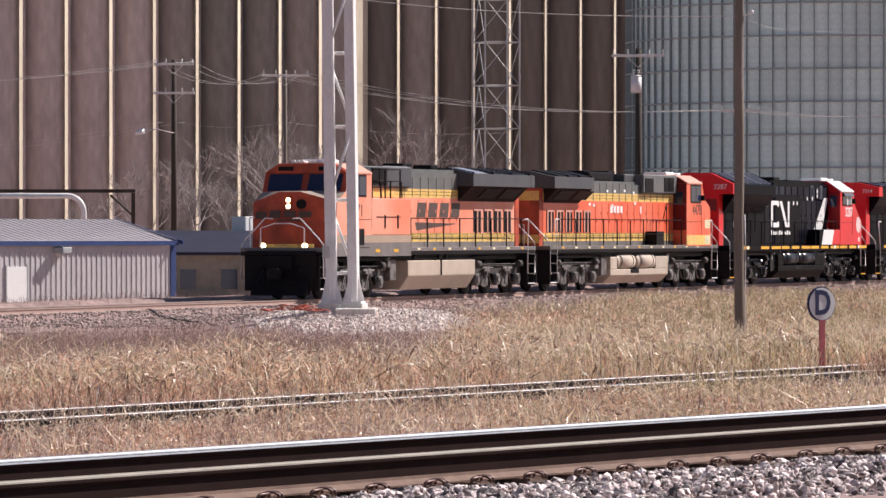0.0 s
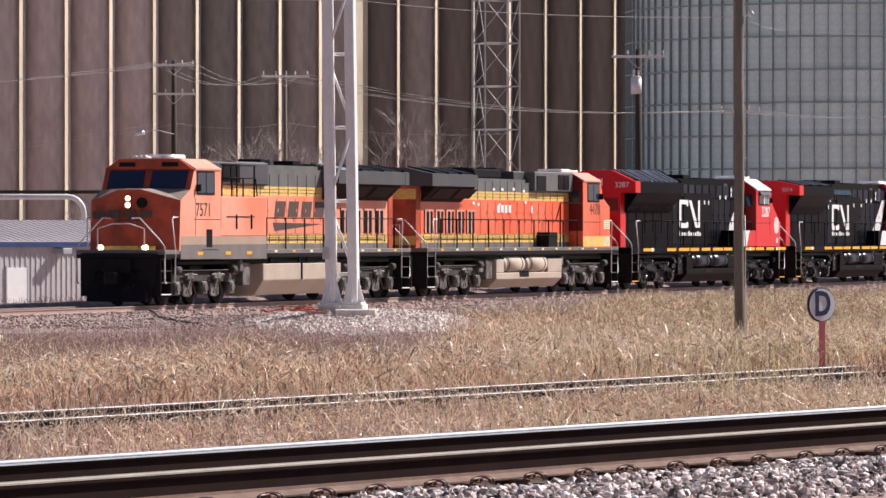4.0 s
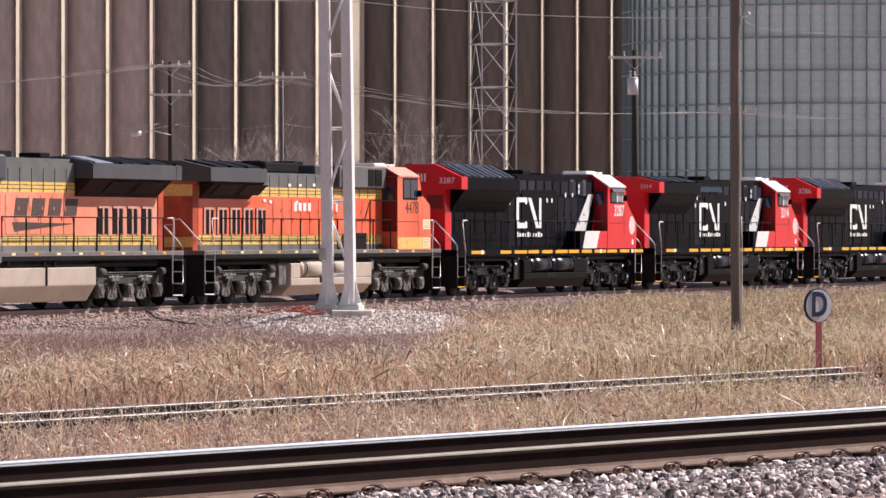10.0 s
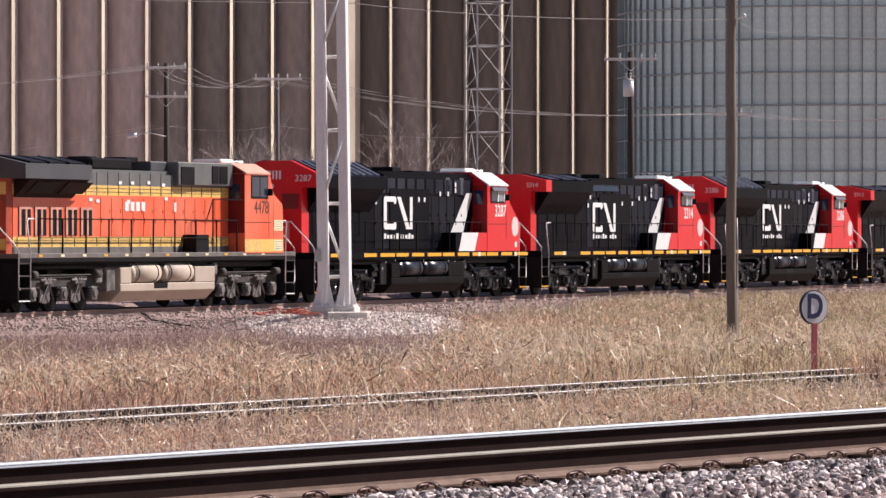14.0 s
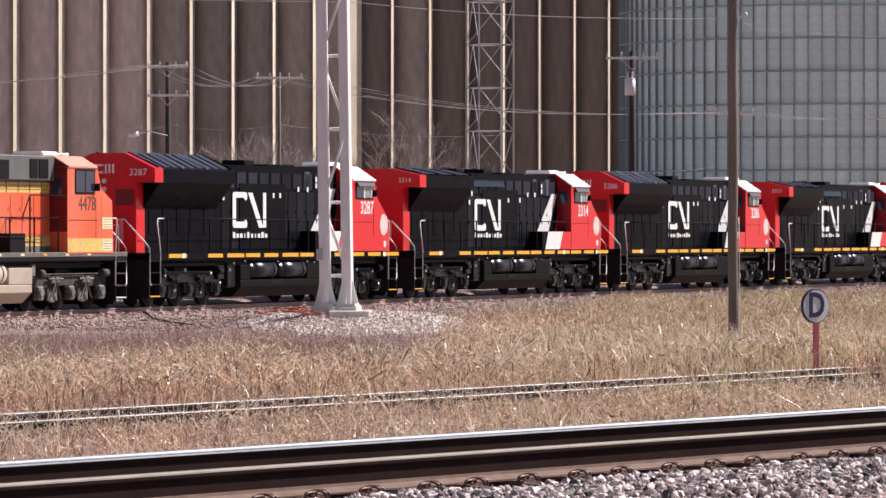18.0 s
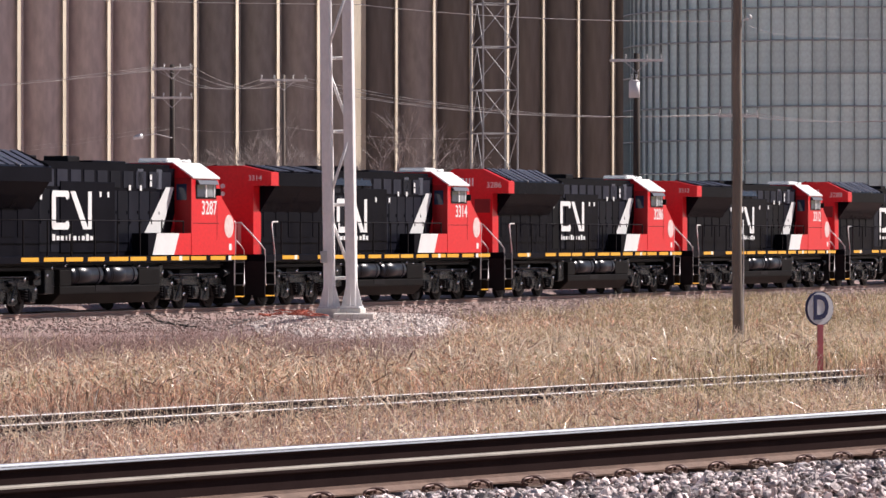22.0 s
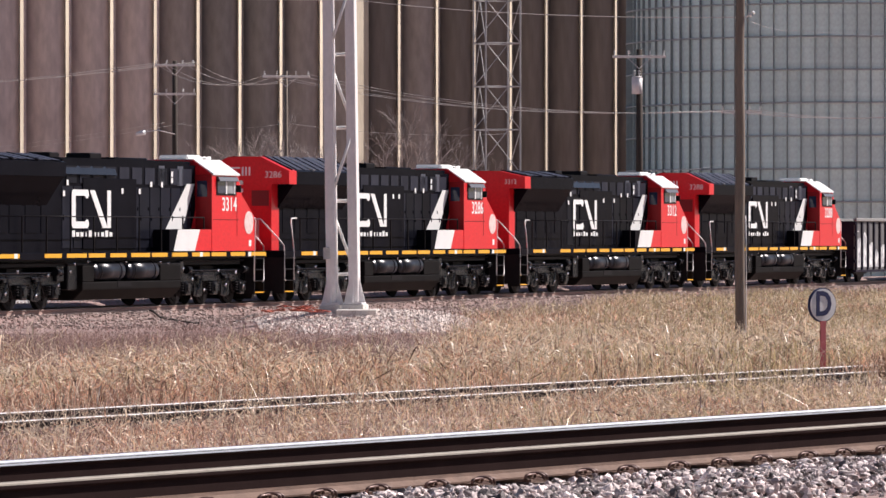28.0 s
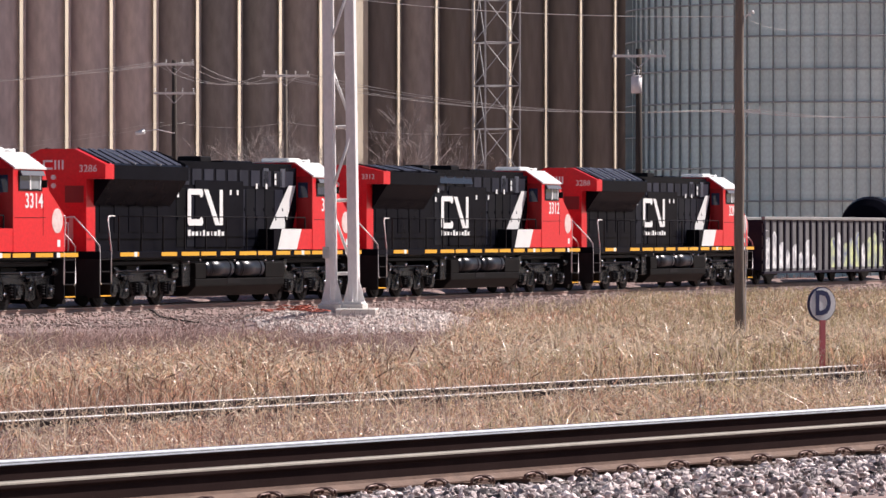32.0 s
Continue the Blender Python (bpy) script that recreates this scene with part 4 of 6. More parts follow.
    for z0, z1, mt, nm in bands:
        bm = boxes((x_hood[0], x_hood[1], -H, H, z0, z1))
        if nm in ("hood_top", "hood"):
            bmesh.ops.bevel(bm, geom=[e for e in bm.edges if abs(e.verts[0].co.z - z1) < 1e-4 and abs(e.verts[1].co.z - z1) < 1e-4 and nm == ("hood" if cn else "hood_top")] , offset=0.12, segments=2, affect="EDGES")
        part(nm, bm, mt, thing)
    if not cn:
        for s in (-1, 1):
            for z in (1.98, 2.08, 3.52, 3.63):
                part("band_seam", boxes((x_hood[0] + 0.1, 2.35 if lead else 5.9, *sorted((s * (H + 0.001), s * (H + 0.012))), z, z + 0.010)), M_TRUCKDARK, thing)
            for k in range(20):
                u = -9.3 + 0.78 * k
                if u < (2.3 if lead else 5.8):
                    for z0, z1 in ((1.9, 2.17), (3.43, 3.72), (3.74, 4.12)):
                        part("band_post", boxes((u, u + 0.02, *sorted((s * (H + 0.001), s * (H + 0.013))), z0, z1)), M_TRUCKDARK, thing)
    # hood doors: thin raised leaves with hinges and latches
    for s in (-1, 1):
        for k in range(12):
            x = -3.6 + 0.78 * k
            if x > 5.2 or (lead and x > 2.0):
                continue
            if cn and k in (2, 3, 4, 5):
                continue
            y0, y1 = sorted((s * (H + 0.001), s * (H + 0.014)))
            for z0, z1 in ((2.2, 3.34),) if not cn else ((1.78, 3.6),):
                d = part("hood_door", boxes((x + 0.03, x + 0.73, y0, y1, z0, z1)), M_DOORBLACK if cn else body, thing)
                part("door_latch", boxes((x + 0.08, x + 0.13, *sorted((s * (H + 0.014), s * (H + 0.035))), 2.6, 2.75)), body, d)
                part("door_hinge", boxes((x + 0.64, x + 0.69, *sorted((s * (H + 0.014), s * (H + 0.03))), 2.9, 3.0)), body, d)
        for k in range(10 if cn else 0):
            x = -3.4 + 0.93 * k
            if x > 5.4:
                continue
            part("vent_cover", boxes((x + 0.1, x + 0.8, *sorted((s * (H + 0.001), s * (H + 0.02))), 3.70, 4.2)), M_UPPER, thing)
    if cn:
        for s in (-1, 1):
            part("engine_panel", boxes((-2.2, 1.6, *sorted((s * (H + 0.002), s * (H + 0.045))), 1.75, 3.85, 0.01)), M_BLACK, thing)
            for u in (3.3, 4.7):
                part("louvred_panel", boxes((u, u + 0.42, *sorted((s * (H + 0.001), s * (H + 0.02))), 3.68, 4.28)), M_BLUEGREY, thing, "blue-grey louvred panel")
    # roof fittings
    part("exhaust_outlet", boxes((-0.5, 0.35, -0.4, 0.4, 4.43, 4.62, 0.03)), M_BLACKM, thing)
    part("roof_fan", boxes((-3.2, -2.5, -0.35, 0.35, 4.43, 4.6, 0.03)), M_BLACKM, thing)
    part("roof_hatch", boxes((0.6, 3.0, -0.7, 0.7, 4.40 if not gecx else 4.19, 4.5, 0.03)), top, thing)
    if gecx:
        part("blower_housing", boxes((-3.9, -1.0, -0.8, 0.8, 4.2, 4.55, 0.06)), M_BLACKM, thing)
        part("inverter_cabinet", boxes((1.8, 6.08, -1.1, 1.1, 3.77, 4.5, 0.03)), M_GREYCAB, thing)
        pairs("cabinet_vent", M_BLACKM, thing, (2.0, 3.0, -1.125, -1.1, 3.8, 4.35))
        pairs("cabinet_window", M_BLACKM, thing, (4.4, 4.9, -1.125, -1.1, 3.85, 4.4), (5.0, 5.6, -1.125, -1.1, 3.85, 4.4))
    if lead:
        pairs("walkway_cabinet", body, thing, (2.4, 6.08, -1.48, -0.935, 2.12, 3.36, 0.02), label="full-width orange cabinet behind the cab")
        pairs("cabinet_base", M_SILL, thing, (2.4, 6.08, -1.492, -0.935, 1.40, 1.86))
        pairs("cabinet_stripe", M_SILLTAN, thing, (2.4, 6.08, -1.491, -0.935, 1.863, 2.118))
        part("inverter_cabinet", boxes((1.2, 6.08, -1.05, 1.05, 3.765, 4.46, 0.03)), top, thing)
        pairs("cabinet_window", M_BLACKM, thing, (4.4, 4.95, -1.08, -1.05, 3.85, 4.4), (3.6, 4.3, -1.08, -1.05, 3.8, 4.4))
        for s in (-1, 1):
            handrail(thing, [(5.9, s * 1.4, 3.95), (3.1, s * 1.4, 3.95), (2.5, s * 1.2, 3.4)], [(x, s * 1.4, 3.95) for x in (5.8, 5.0, 4.1, 3.2)], 3.36, 0.022, railm)
            handrail(thing, [(5.9, s * 1.4, 4.35), (3.1, s * 1.4, 4.35)], [(x, s * 1.4, 4.35) for x in (3.2, 4.6)], 3.36, 0.022, railm)
            part("cabinet_hinge", boxes((3.4, 5.6, *sorted((s * 1.481, s * 1.50)), 2.72, 2.745), (3.6, 3.66, *sorted((s * 1.481, s * 1.51)), 2.35, 2.8), (4.8, 4.86, *sorted((s * 1.481, s * 1.51)), 2.35, 2.8)), M_BLACKM, thing)
    # radiator wings
    wx0, wx1, wz0, wz1, wt = (-10.1, -4.0, 3.80, 4.22, 4.69) if kind == "A" else (-10.0, -5.5 if gecx else -3.6 if lead else -4.6, 3.86, 4.28, 4.50)
    bm = B()
    half = [(-1.55, wz0), (-1.55, wz1), (-0.55, wt), (0.55, wt), (1.55, wz1), (1.55, wz0)]
    if kind == "A":
        prism(bm, half, "x", wx0 + 0.02, wx1)
    else:
        prism(bm, half, "x", wx0 + 0.35, wx1)
    wing = part("radiator_wing", bm, top if not gecx else M_GREYP, thing, "broad overhanging radiator housing")
    bm = B()
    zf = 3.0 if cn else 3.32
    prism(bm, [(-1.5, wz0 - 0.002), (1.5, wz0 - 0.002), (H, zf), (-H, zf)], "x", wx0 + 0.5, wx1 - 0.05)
    part("radiator_flare", bm, M_FLARESHADE if not cn else M_BLACK, thing)
    for s in (-1, 1):
        for k in range(0 if cn else 2):
            x = wx0 + 1.0 + 2.1 * k
            bm = B()
            prism(bm, [(s * 1.44, wz0 - 0.08), (s * 1.08, 3.45), (s * 1.10, 3.44), (s * 1.46, wz0 - 0.09)], "x", x, x + 1.7)
            part("intake_screen", bm, M_BLACKM, thing, "black radiator intake screen")
    for k in range(4):
        x = wx0 + 0.35 + k * (wx1 - wx0 - 0.5) / 3
        for s in (-1, 1):
            bm = B()
            tube(bm, (x, s * 1.52, wz1 + 0.045), (x, s * 0.5, wt + 0.03), 0.035, 5)
            part("roof_rib", bm, M_GALV if kind == "A" and k in (1, 2) else M_BLACKM, wing)
    if lead:
        for s in (-1, 1):
            bm = B()
            prism(bm, [(s * 1.5, wz1 + 0.028), (s * 0.56, wt + 0.012), (s * 0.56, wt + 0.03), (s * 1.5, wz1 + 0.05)], "x", wx1 - 1.5, wx1 - 0.05)
            part("wing_panel", bm, M_VENTPALE, wing, "pale blue-grey slanting panel")
    for k in range(7 if lead else 9):
        x = wx0 + 0.3 + k * (wx1 - wx0 - 0.4) / 9
        for s in (-1, 1):
            bm = B()
            prism(bm, [(s * 1.45, wz1 + 0.05), (s * 0.55, wt + 0.02), (s * 0.55, wt + 0.035), (s * 1.45, wz1 + 0.065)], "x", x, x + 0.42)
            part("roof_screen", bm, M_SCREEN if cn else M_BLACKM, wing)
    # radiator doors under the wing
    for s in (-1, 1):
        for k in range(4 if lead else 5):
            x = -9.2 + 1.05 * k
            g = part("side_grille", boxes((x, x + 0.8, *sorted((s * (H + 0.001), s * (H + 0.018))), 2.22, 3.05)), M_BLACK if cn else M_BLACKM, thing)
            if not cn:
                y0, y1 = sorted((s * (H + 0.018), s * (H + 0.04)))
                part("grille_frame", boxes((x, x + 0.13, y0, y1, 2.22, 3.05), (x + 0.41, x + 0.52, y0, y1, 2.22, 3.05), (x + 0.13, x + 0.41, y0, y1, 2.98, 3.05), (x + 0.52, x + 0.8, y0, y1, 2.98, 3.05)), M_PALEPINK, g, "bleached pink grille frame")
    # rear end
    em = M_RED if cn else body
    bm = B()
    prism(bm, [(-H - 0.01, 1.66), (-H - 0.01, wz0 - 0.0), (-1.56, wz0), (-1.56, wz1 + 0.005), (-0.55, wt + 0.005), (0.55, wt + 0.005), (1.56, wz1 + 0.005), (1.56, wz0), (H + 0.01, wz0), (H + 0.01, 1.66)], "x", wx0 - 0.02, wx0 + (0.6 if cn else 0.36))
    bmesh.ops.triangulate(bm, faces=[f for f in bm.faces if len(f.verts) > 4])
    xe = wx0 - 0.02
    if cn:
        endp = part("hood_end", bm, em, thing, "red painted hood end")
    else:
        bm.free()
        endp = part("hood_end", boxes((xe, wx0 + 0.36, -H - 0.01, H + 0.01, 1.66, wz0 - 0.003)), M_NOSE, thing)
        bm = B()
        prism(bm, [(-1.56, wz0), (-1.56, wz1 + 0.005), (-0.55, wt + 0.005), (0.55, wt + 0.005), (1.56, wz1 + 0.005), (1.56, wz0)], "x", xe, wx0 + 0.36)
        part("end_cap", bm, M_GREYP, endp, "dark slate wing end")
    if kind == "A":
        part("end_vent", boxes((xe - 0.02, xe - 0.001, -0.85, -0.25, 3.1, 3.6)), mat("dark_red_vent", (0.2, 0.01, 0.01), 0.6, vary=0.1), endp)
    bm = B()
    for z in (3.45, 3.2):
        tube(bm, (xe - 0.05, 0.12, z + 0.4), (xe, 0.12, z + 0.4), 0.075, 12)
    part("rear_headlight", bm, M_PIPE, endp)
    if not cn:
        part("end_stripe", boxes((xe - 0.006, xe, -H, H, 3.40, 3.76)), M_YELLOW, endp)
        part("end_stripe", boxes((xe - 0.006, xe, -H, H, 1.80, 2.12)), M_YELLOW, endp)
    else:
        letters(number, 0.30 if kind == "A" else 0.24, M_LETTER, "road_number", endp, pose(xe - 0.006, -1.0, 4.10, 90, 0, -90), "white road number")
        if kind == "A":
            bars(endp, pose(xe - 0.003, 0.15, 4.22, 90, 0, -90), [(-0.16, 0.11, 0.3, 0.06), (-0.16, -0.11, 0.3, 0.06), (-0.29, 0, 0.06, 0.28), (0.08, 0, 0.06, 0.28), (0.2, 0, 0.06, 0.28), (0.32, 0, 0.06, 0.28)], M_LETTER, "plain white painted block", "emblem_block")
        bars(endp, pose(xe - 0.003, -0.45, 2.35, 90, 0, -90), [(0, 0, 0.12, 0.7), (-0.25, -0.3, 0.4, 0.12)], mat("pale_red_emblem", (0.75, 0.3, 0.28), 0.4, vary=0.1), "pale painted block", "emblem_block")
    # cab
    zw = 3.42 if cn else 3.56
    cx0, cx1, zt, yt = (6.1, 8.25, 4.05, 0.85) if cn else (6.1, 8.25, 4.2, 1.0)
    bm = B()
    prism(bm, [(cx0, 1.66), (cx0, zt), (cx1 - 0.1, zt), (cx1 + 0.2, zw), (cx1 + 0.2, 1.66)], "y", -1.5, 1.5)
    cab = part("cab", bm, cabm, thing, "crew cab with side windows")
    bm = B()
    prism(bm, [(-1.53, zt - 0.03), (-1.53, zt + 0.02), (-yt, 4.52), (yt, 4.52), (1.53, zt + 0.02), (1.53, zt - 0.03)], "x", cx0 + 0.03, cx1 - (0.02 if cn else 0.12))
    part("cab_roof", bm, M_WHITE if cn else mat("faded_pink_roof", (0.75, 0.36, 0.26), 0.6, vary=0.3) , cab, "white cab roof" if cn else "sun-bleached orange cab roof")
    part("roof_air_unit", boxes((6.5, 7.6, -0.5, 0.5, 4.5, 4.66, 0.05)), M_PIPE, cab)
    bm = B()
    tube(bm, (7.8, 0.45, 4.5), (7.8, 0.45, 4.62), 0.28, 14, 0.24)
    part("antenna_dome", bm, M_PIPE, cab)
    for k in range(3):
        bm = B()
        tube(bm, (7.7, -0.5 + 0.16 * k, 4.56), (8.2, -0.5 + 0.16 * k, 4.58), 0.03, 8, 0.06)
        part("horn", bm, M_PIPE, cab)
    for s in (-1, 1):
        ys = lambda a, b: sorted((s * a, s * b))
        w = part("window_frame", boxes((6.42 if cn else 6.6, 7.98, *ys(1.501, 1.515), 3.40, zt - 0.07)), M_BLACKM, cab)
        for a, b in ((6.5, 7.15), (7.25, 7.9)) if cn else ((6.66, 7.25), (7.32, 7.92)):
            part("window_pane", boxes((a, b, *ys(1.515, 1.52), 3.46, zt - 0.12)), M_PALEGLASS if cn and a > 7 else M_DARKGLASS, w)
        bm = B()
        prism(bm, [(s * 1.52, 3.97), (s * 1.56, 3.97), (s * 1.63, 3.84), (s * 1.62, 3.83), (s * 1.52, 3.93)], "x", 6.45, 7.95)
        if cn:
            part("window_sash", boxes((7.12, 7.22, *ys(1.516, 1.53), 3.44, 3.9), (7.78, 7.86, *ys(1.516, 1.53), 3.44, 3.9)), M_PIPE, w, "bright aluminium sash")
        if cn:
            part("sun_visor", bm, M_VISOR, w, "blue-grey sun visor")
        else:
            bm.free()
        part("side_mirror", boxes((7.97, 8.02, *ys(1.51, 1.66), 3.5, 3.72)), M_BLACKM, w)
        part("rear_cab_window", boxes((6.065, 6.071, *ys(1.0, 1.35), 3.35, 3.85)), M_DARKGLASS, cab)
        part("cab_seam", boxes((6.2, 8.2, *ys(1.501, 1.506), 2.63, 2.645), (8.05, 8.065, *ys(1.501, 1.506), 2.12, 3.3)), M_BLACKM, cab)
        letters(number, 0.6, M_LETTER if cn else M_LOGO, "road_number", cab, plane_y(s, 7.45, 3.1 if not lead else 2.92, 1.503), "white road number" if cn else "dark road number", 0.008 if cn else 0.0)
        if not cn:
            part("cab_base", boxes((6.1, 9.2, *ys(1.487, 1.504), 1.41 if lead else 1.705, 1.86 if lead else 2.1)), M_SILL if lead else M_YELLOW, cab)
            if lead:
                part("step_recess", boxes((6.78, 7.22, *ys(1.505, 1.512), 1.78, 2.33)), M_BLACKM, cab)
                part("hatch_seam", boxes((6.3, 7.6, *ys(1.505, 1.509), 1.69, 1.71)), M_BLACKM, cab)
                for u in (7.5, 5.3, 3.6):
                    part("sill_marker", boxes((u, u + 0.42, *(ys(1.505, 1.511) if u > 6 else ys(1.493, 1.499)), 1.54, 1.64)), M_SIGNY, cab)
                part("cab_stripe", boxes((6.1, 9.2, *ys(1.487, 1.504), 1.863, 2.118)), M_SILLTAN, cab)
    if cn:
        pairs("rear_cab_wall", M_SHADERED, cab, (6.072, 6.098, -1.5, -0.94, 2.34, zt - 0.02))
    if not cn:
        pairs("rear_cab_wall", M_DARKRED, cab, (6.072, 6.098, -1.5, -0.94, 2.3, zt - 0.02))
        for s in (-1, 1):
            bm = B()
            prism(bm, [(cx1 + 0.2, 1.66), (cx1 + 0.2, zw), (9.2, 3.22), (9.3, 1.66)], "y", *sorted((s * 1.497, s * 1.503)))
            part("nose_side", bm, cabm, cab)
        bm = B()
        prism(bm, [(cx1 + 0.2, 1.7), (cx1 + 0.2, zw), (cx1 - 0.1, zt), (cx1 - 0.094, zt), (cx1 + 0.206, zw), (cx1 + 0.206, 1.7)], "y", -1.49, 1.49)
        part("cab_face", bm, M_NOSE, cab, "grimy deep orange cab front with shade in its colour")
    # windshields, number boards on the cab front
    for a, b in ((-1.32, -0.12), (0.12, 1.32)):
        bm = B()
        prism(bm, [(cx1 + 0.207 - (0 if cn else 0.012), zw + 0.03), (cx1 - 0.058, zt - 0.05), (cx1 - 0.045, zt - 0.045), (cx1 + 0.223, zw + 0.035)], "y", a, b)
        part("windshield", bm, M_DARKGLASS, cab, "dark windshield")
    for a, b in ((-1.0, -0.45), (0.45, 1.0)):
        part("number_board", boxes((cx1 - 0.1, cx1 - 0.0, a, b, 4.14 if cn else 4.27, 4.3 if cn else 4.41)), M_BLACKM, cab)
    bm = B()
    prism(bm, [(-1.5, zt - 0.01), (-yt, 4.5), (yt, 4.5), (1.5, zt - 0.01)], "x", cx1 - (0.1 if cn else 0.118), cx1 - (0.03 if cn else 0.01))
    part("cab_brow", bm, cabm if cn else M_NOSE, cab)
    bm = B()
    prism(bm, [(-1.5, zt - 0.01), (-yt, 4.5), (yt, 4.5), (1.5, zt - 0.01)], "x", cx0, cx0 + 0.028)
    part("cab_rear_brow", bm, cabm if cn else M_DARKRED, cab)
    # nose
    bm = B()
    xn, zn = (9.5, 2.76) if cn else (9.28, 3.22)
    lo = [(cx1 + 0.2, -1.5), (xn, -1.5), (9.72, -0.35), (9.72, 0.35), (xn, 1.5), (cx1 + 0.2, 1.5)]
    zp = 3.42 if cn else 3.56
    ztop = [zw, zn, zp, zp, zn, zw]
    vb = [bm.verts.new((x, y, 1.66)) for x, y in lo]
    vt = [bm.verts.new((x - (0.08 if i in (1, 2, 3, 4) else 0), y, z)) for i, ((x, y), z) in enumerate(zip(lo, ztop))]
    for i in range(6):
        bm.faces.new((vb[i], vb[(i + 1) % 6], vt[(i + 1) % 6], vt[i]))
    mid = [bm.verts.new((cx1 + 0.2, -0.5, zw + 0.04)), bm.verts.new((cx1 + 0.2, 0.5, zw + 0.04))]
    tops = (bm.faces.new((vt[0], vt[1], vt[2], mid[0])), bm.faces.new((mid[0], vt[2], vt[3], mid[1])), bm.faces.new((mid[1], vt[3], vt[4], vt[5])))
    for f in tops:
        f.material_index = 0 if cn else 1
    bm.faces.new(vb[::-1])
    bmesh.ops.recalc_face_normals(bm, faces=bm.faces)
    nose = part("nose", bm, cabm if cn else M_NOSE, thing, "short sloping nose")
    nose.data.materials.append(M_ANTIGLARE)
    hy, hz = (-0.32, 3.06) if cn else (-0.03, 3.14)
    part("nose_door", boxes((9.722, 9.735, 0.32, 0.36, 1.75, 2.9)), cabm if cn else M_NOSE, nose)
    bm = B()
    for z in (hz + 0.14, hz - 0.07):
        tube(bm, (9.66, hy, z), (9.74, hy, z), 0.085, 14)
    part("headlight", bm, M_LAMP if lead else M_PIPE, nose, "lit twin headlight" if lead else "unlit twin headlight")
    part("light_housing", boxes((9.6, 9.725, hy - 0.11, hy + 0.11, hz - 0.18, hz + 0.25, 0.02)), cabm if cn else M_NOSE, nose)
    bm = B()
    tube(bm, (9.5, hy + 0.44, hz), (9.72, hy + 0.44, hz), 0.16, 14)
    part("nose_vent", bm, M_BLACKM, nose)
    for s in (-1, 1):
        bm = B()
        tube(bm, (10.1, s * 0.75, 1.77), (10.25, s * 0.75, 1.77), 0.085, 12)
        part("ditch_light", bm, M_LAMP if lead else M_PIPE, thing, "lit ditch light" if lead else "unlit ditch light")
    if lead:
        bars(nose, pose(9.725, 0, 2.72, 90, 0, 90), [(-1.0, 0.05, 0.42, 0.24), (-0.5, 0.08, 0.4, 0.26), (0.02, 0.1, 0.42, 0.22), (0.55, 0.08, 0.5, 0.2), (0.0, -0.12, 0.9, 0.05)], M_LOGO, "dark faded painted block", "emblem_block")
        part("nose_stripe", boxes((9.722, 9.732, -0.9, 0.9, 1.67, 1.82)), M_YELLOW, nose)
    # pilot, coupler, hoses
    bm = B()
    prism(bm, [(-1.0, 0.14), (-1.2, 0.7), (-1.25, 1.44), (1.25, 1.44), (1.2, 0.7), (1.0, 0.14)], "x", 10.36, 10.42)
    part("pilot", bm, M_BLACKM, thing)
    part("anticlimber", boxes((10.36, 10.5, -1.26, 1.26, 1.445, 1.6, 0.02)), M_BLACKM, thing)
    bm = B()
    prism(bm, [(10.42, 0.12), (10.42, 0.75), (10.7, 0.14)], "y", -0.98, 0.98)
    part("snow_plow", bm, M_BLACKM, thing)
    part("end_plate", boxes((-10.42, -10.36, -1.5, 1.5, 0.35, 1.44)), M_BLACKM, thing)
    for e in (-1, 1):
        bm = boxes((min(e * 10.5, e * 11.12), max(e * 10.5, e * 11.12), -0.13, 0.13, 0.72, 0.98, 0.03), (min(e * 10.85, e * 11.14), max(e * 10.85, e * 11.14), -0.2, 0.2, 0.65, 1.02, 0.04))
        part("coupler", bm, M_BLACKM, thing)
        for y in (-0.7, -0.5, 0.5, 0.7):
            bm = B()
            path(bm, [(e * 10.42, y, 1.05), (e * 10.7, y, 0.95), (e * 10.85, y * 0.95, 0.6), (e * 11.0, y * 0.8, 0.5)], 0.03, 6)
            part("air_hose", bm, M_BLACKM, thing)
    # steps and handrails
    tread = (M_BLACKM, M_SIGNY) if cn else (M_TRUCKDARK, M_PIPE)
    steps(thing, 9.92, M_BLACKM, tread, 1.34 if lead else 1.47), steps(thing, -9.92, M_BLACKM, tread)
    for s in (-1, 1):
        y = s * 1.44
        x_end = 2.3 if lead else 5.6
        n = int((x_end + 8.9) / 1.5)
        posts = [(-8.9 + k * (x_end + 8.9) / n, y, 2.70) for k in range(n + 1)]
        handrail(thing, [(-9.0, y, 2.70), (x_end, y, 2.70)], posts, 1.6, 0.02, railm)
        if not cn:
            bm = B()
            path(bm, [(-8.9, y, 2.15), (x_end, y, 2.15)], 0.012, 5)
            part("middle_rail", bm, railm, thing)
        for e in (-1, 1):
            bm = B()
            path(bm, [(e * 10.28, s * 0.35, 2.66), (e * 10.28, s * 0.62, 2.68), (e * 10.3, s * 1.3, 2.0), (e * 10.3, s * 1.46, 1.8), (e * 10.3, s * 1.47, 0.75), (e * 10.2, s * 1.47, 0.68)], 0.023, 8)
            part("grab_rail", bm, endrail, thing, "bright bent grab rail")
            bm = B()
            path(bm, [(e * 9.2, y, 2.70), (e * 9.62, y, 2.70), (e * 9.68, y, 2.6), (e * 9.52, y + s * 0.03, 1.75), (e * 9.52, y + s * 0.03, 0.7)], 0.023, 8)
            part("grab_rail", bm, endrail, thing, "bright bent grab rail")
        bm = B()
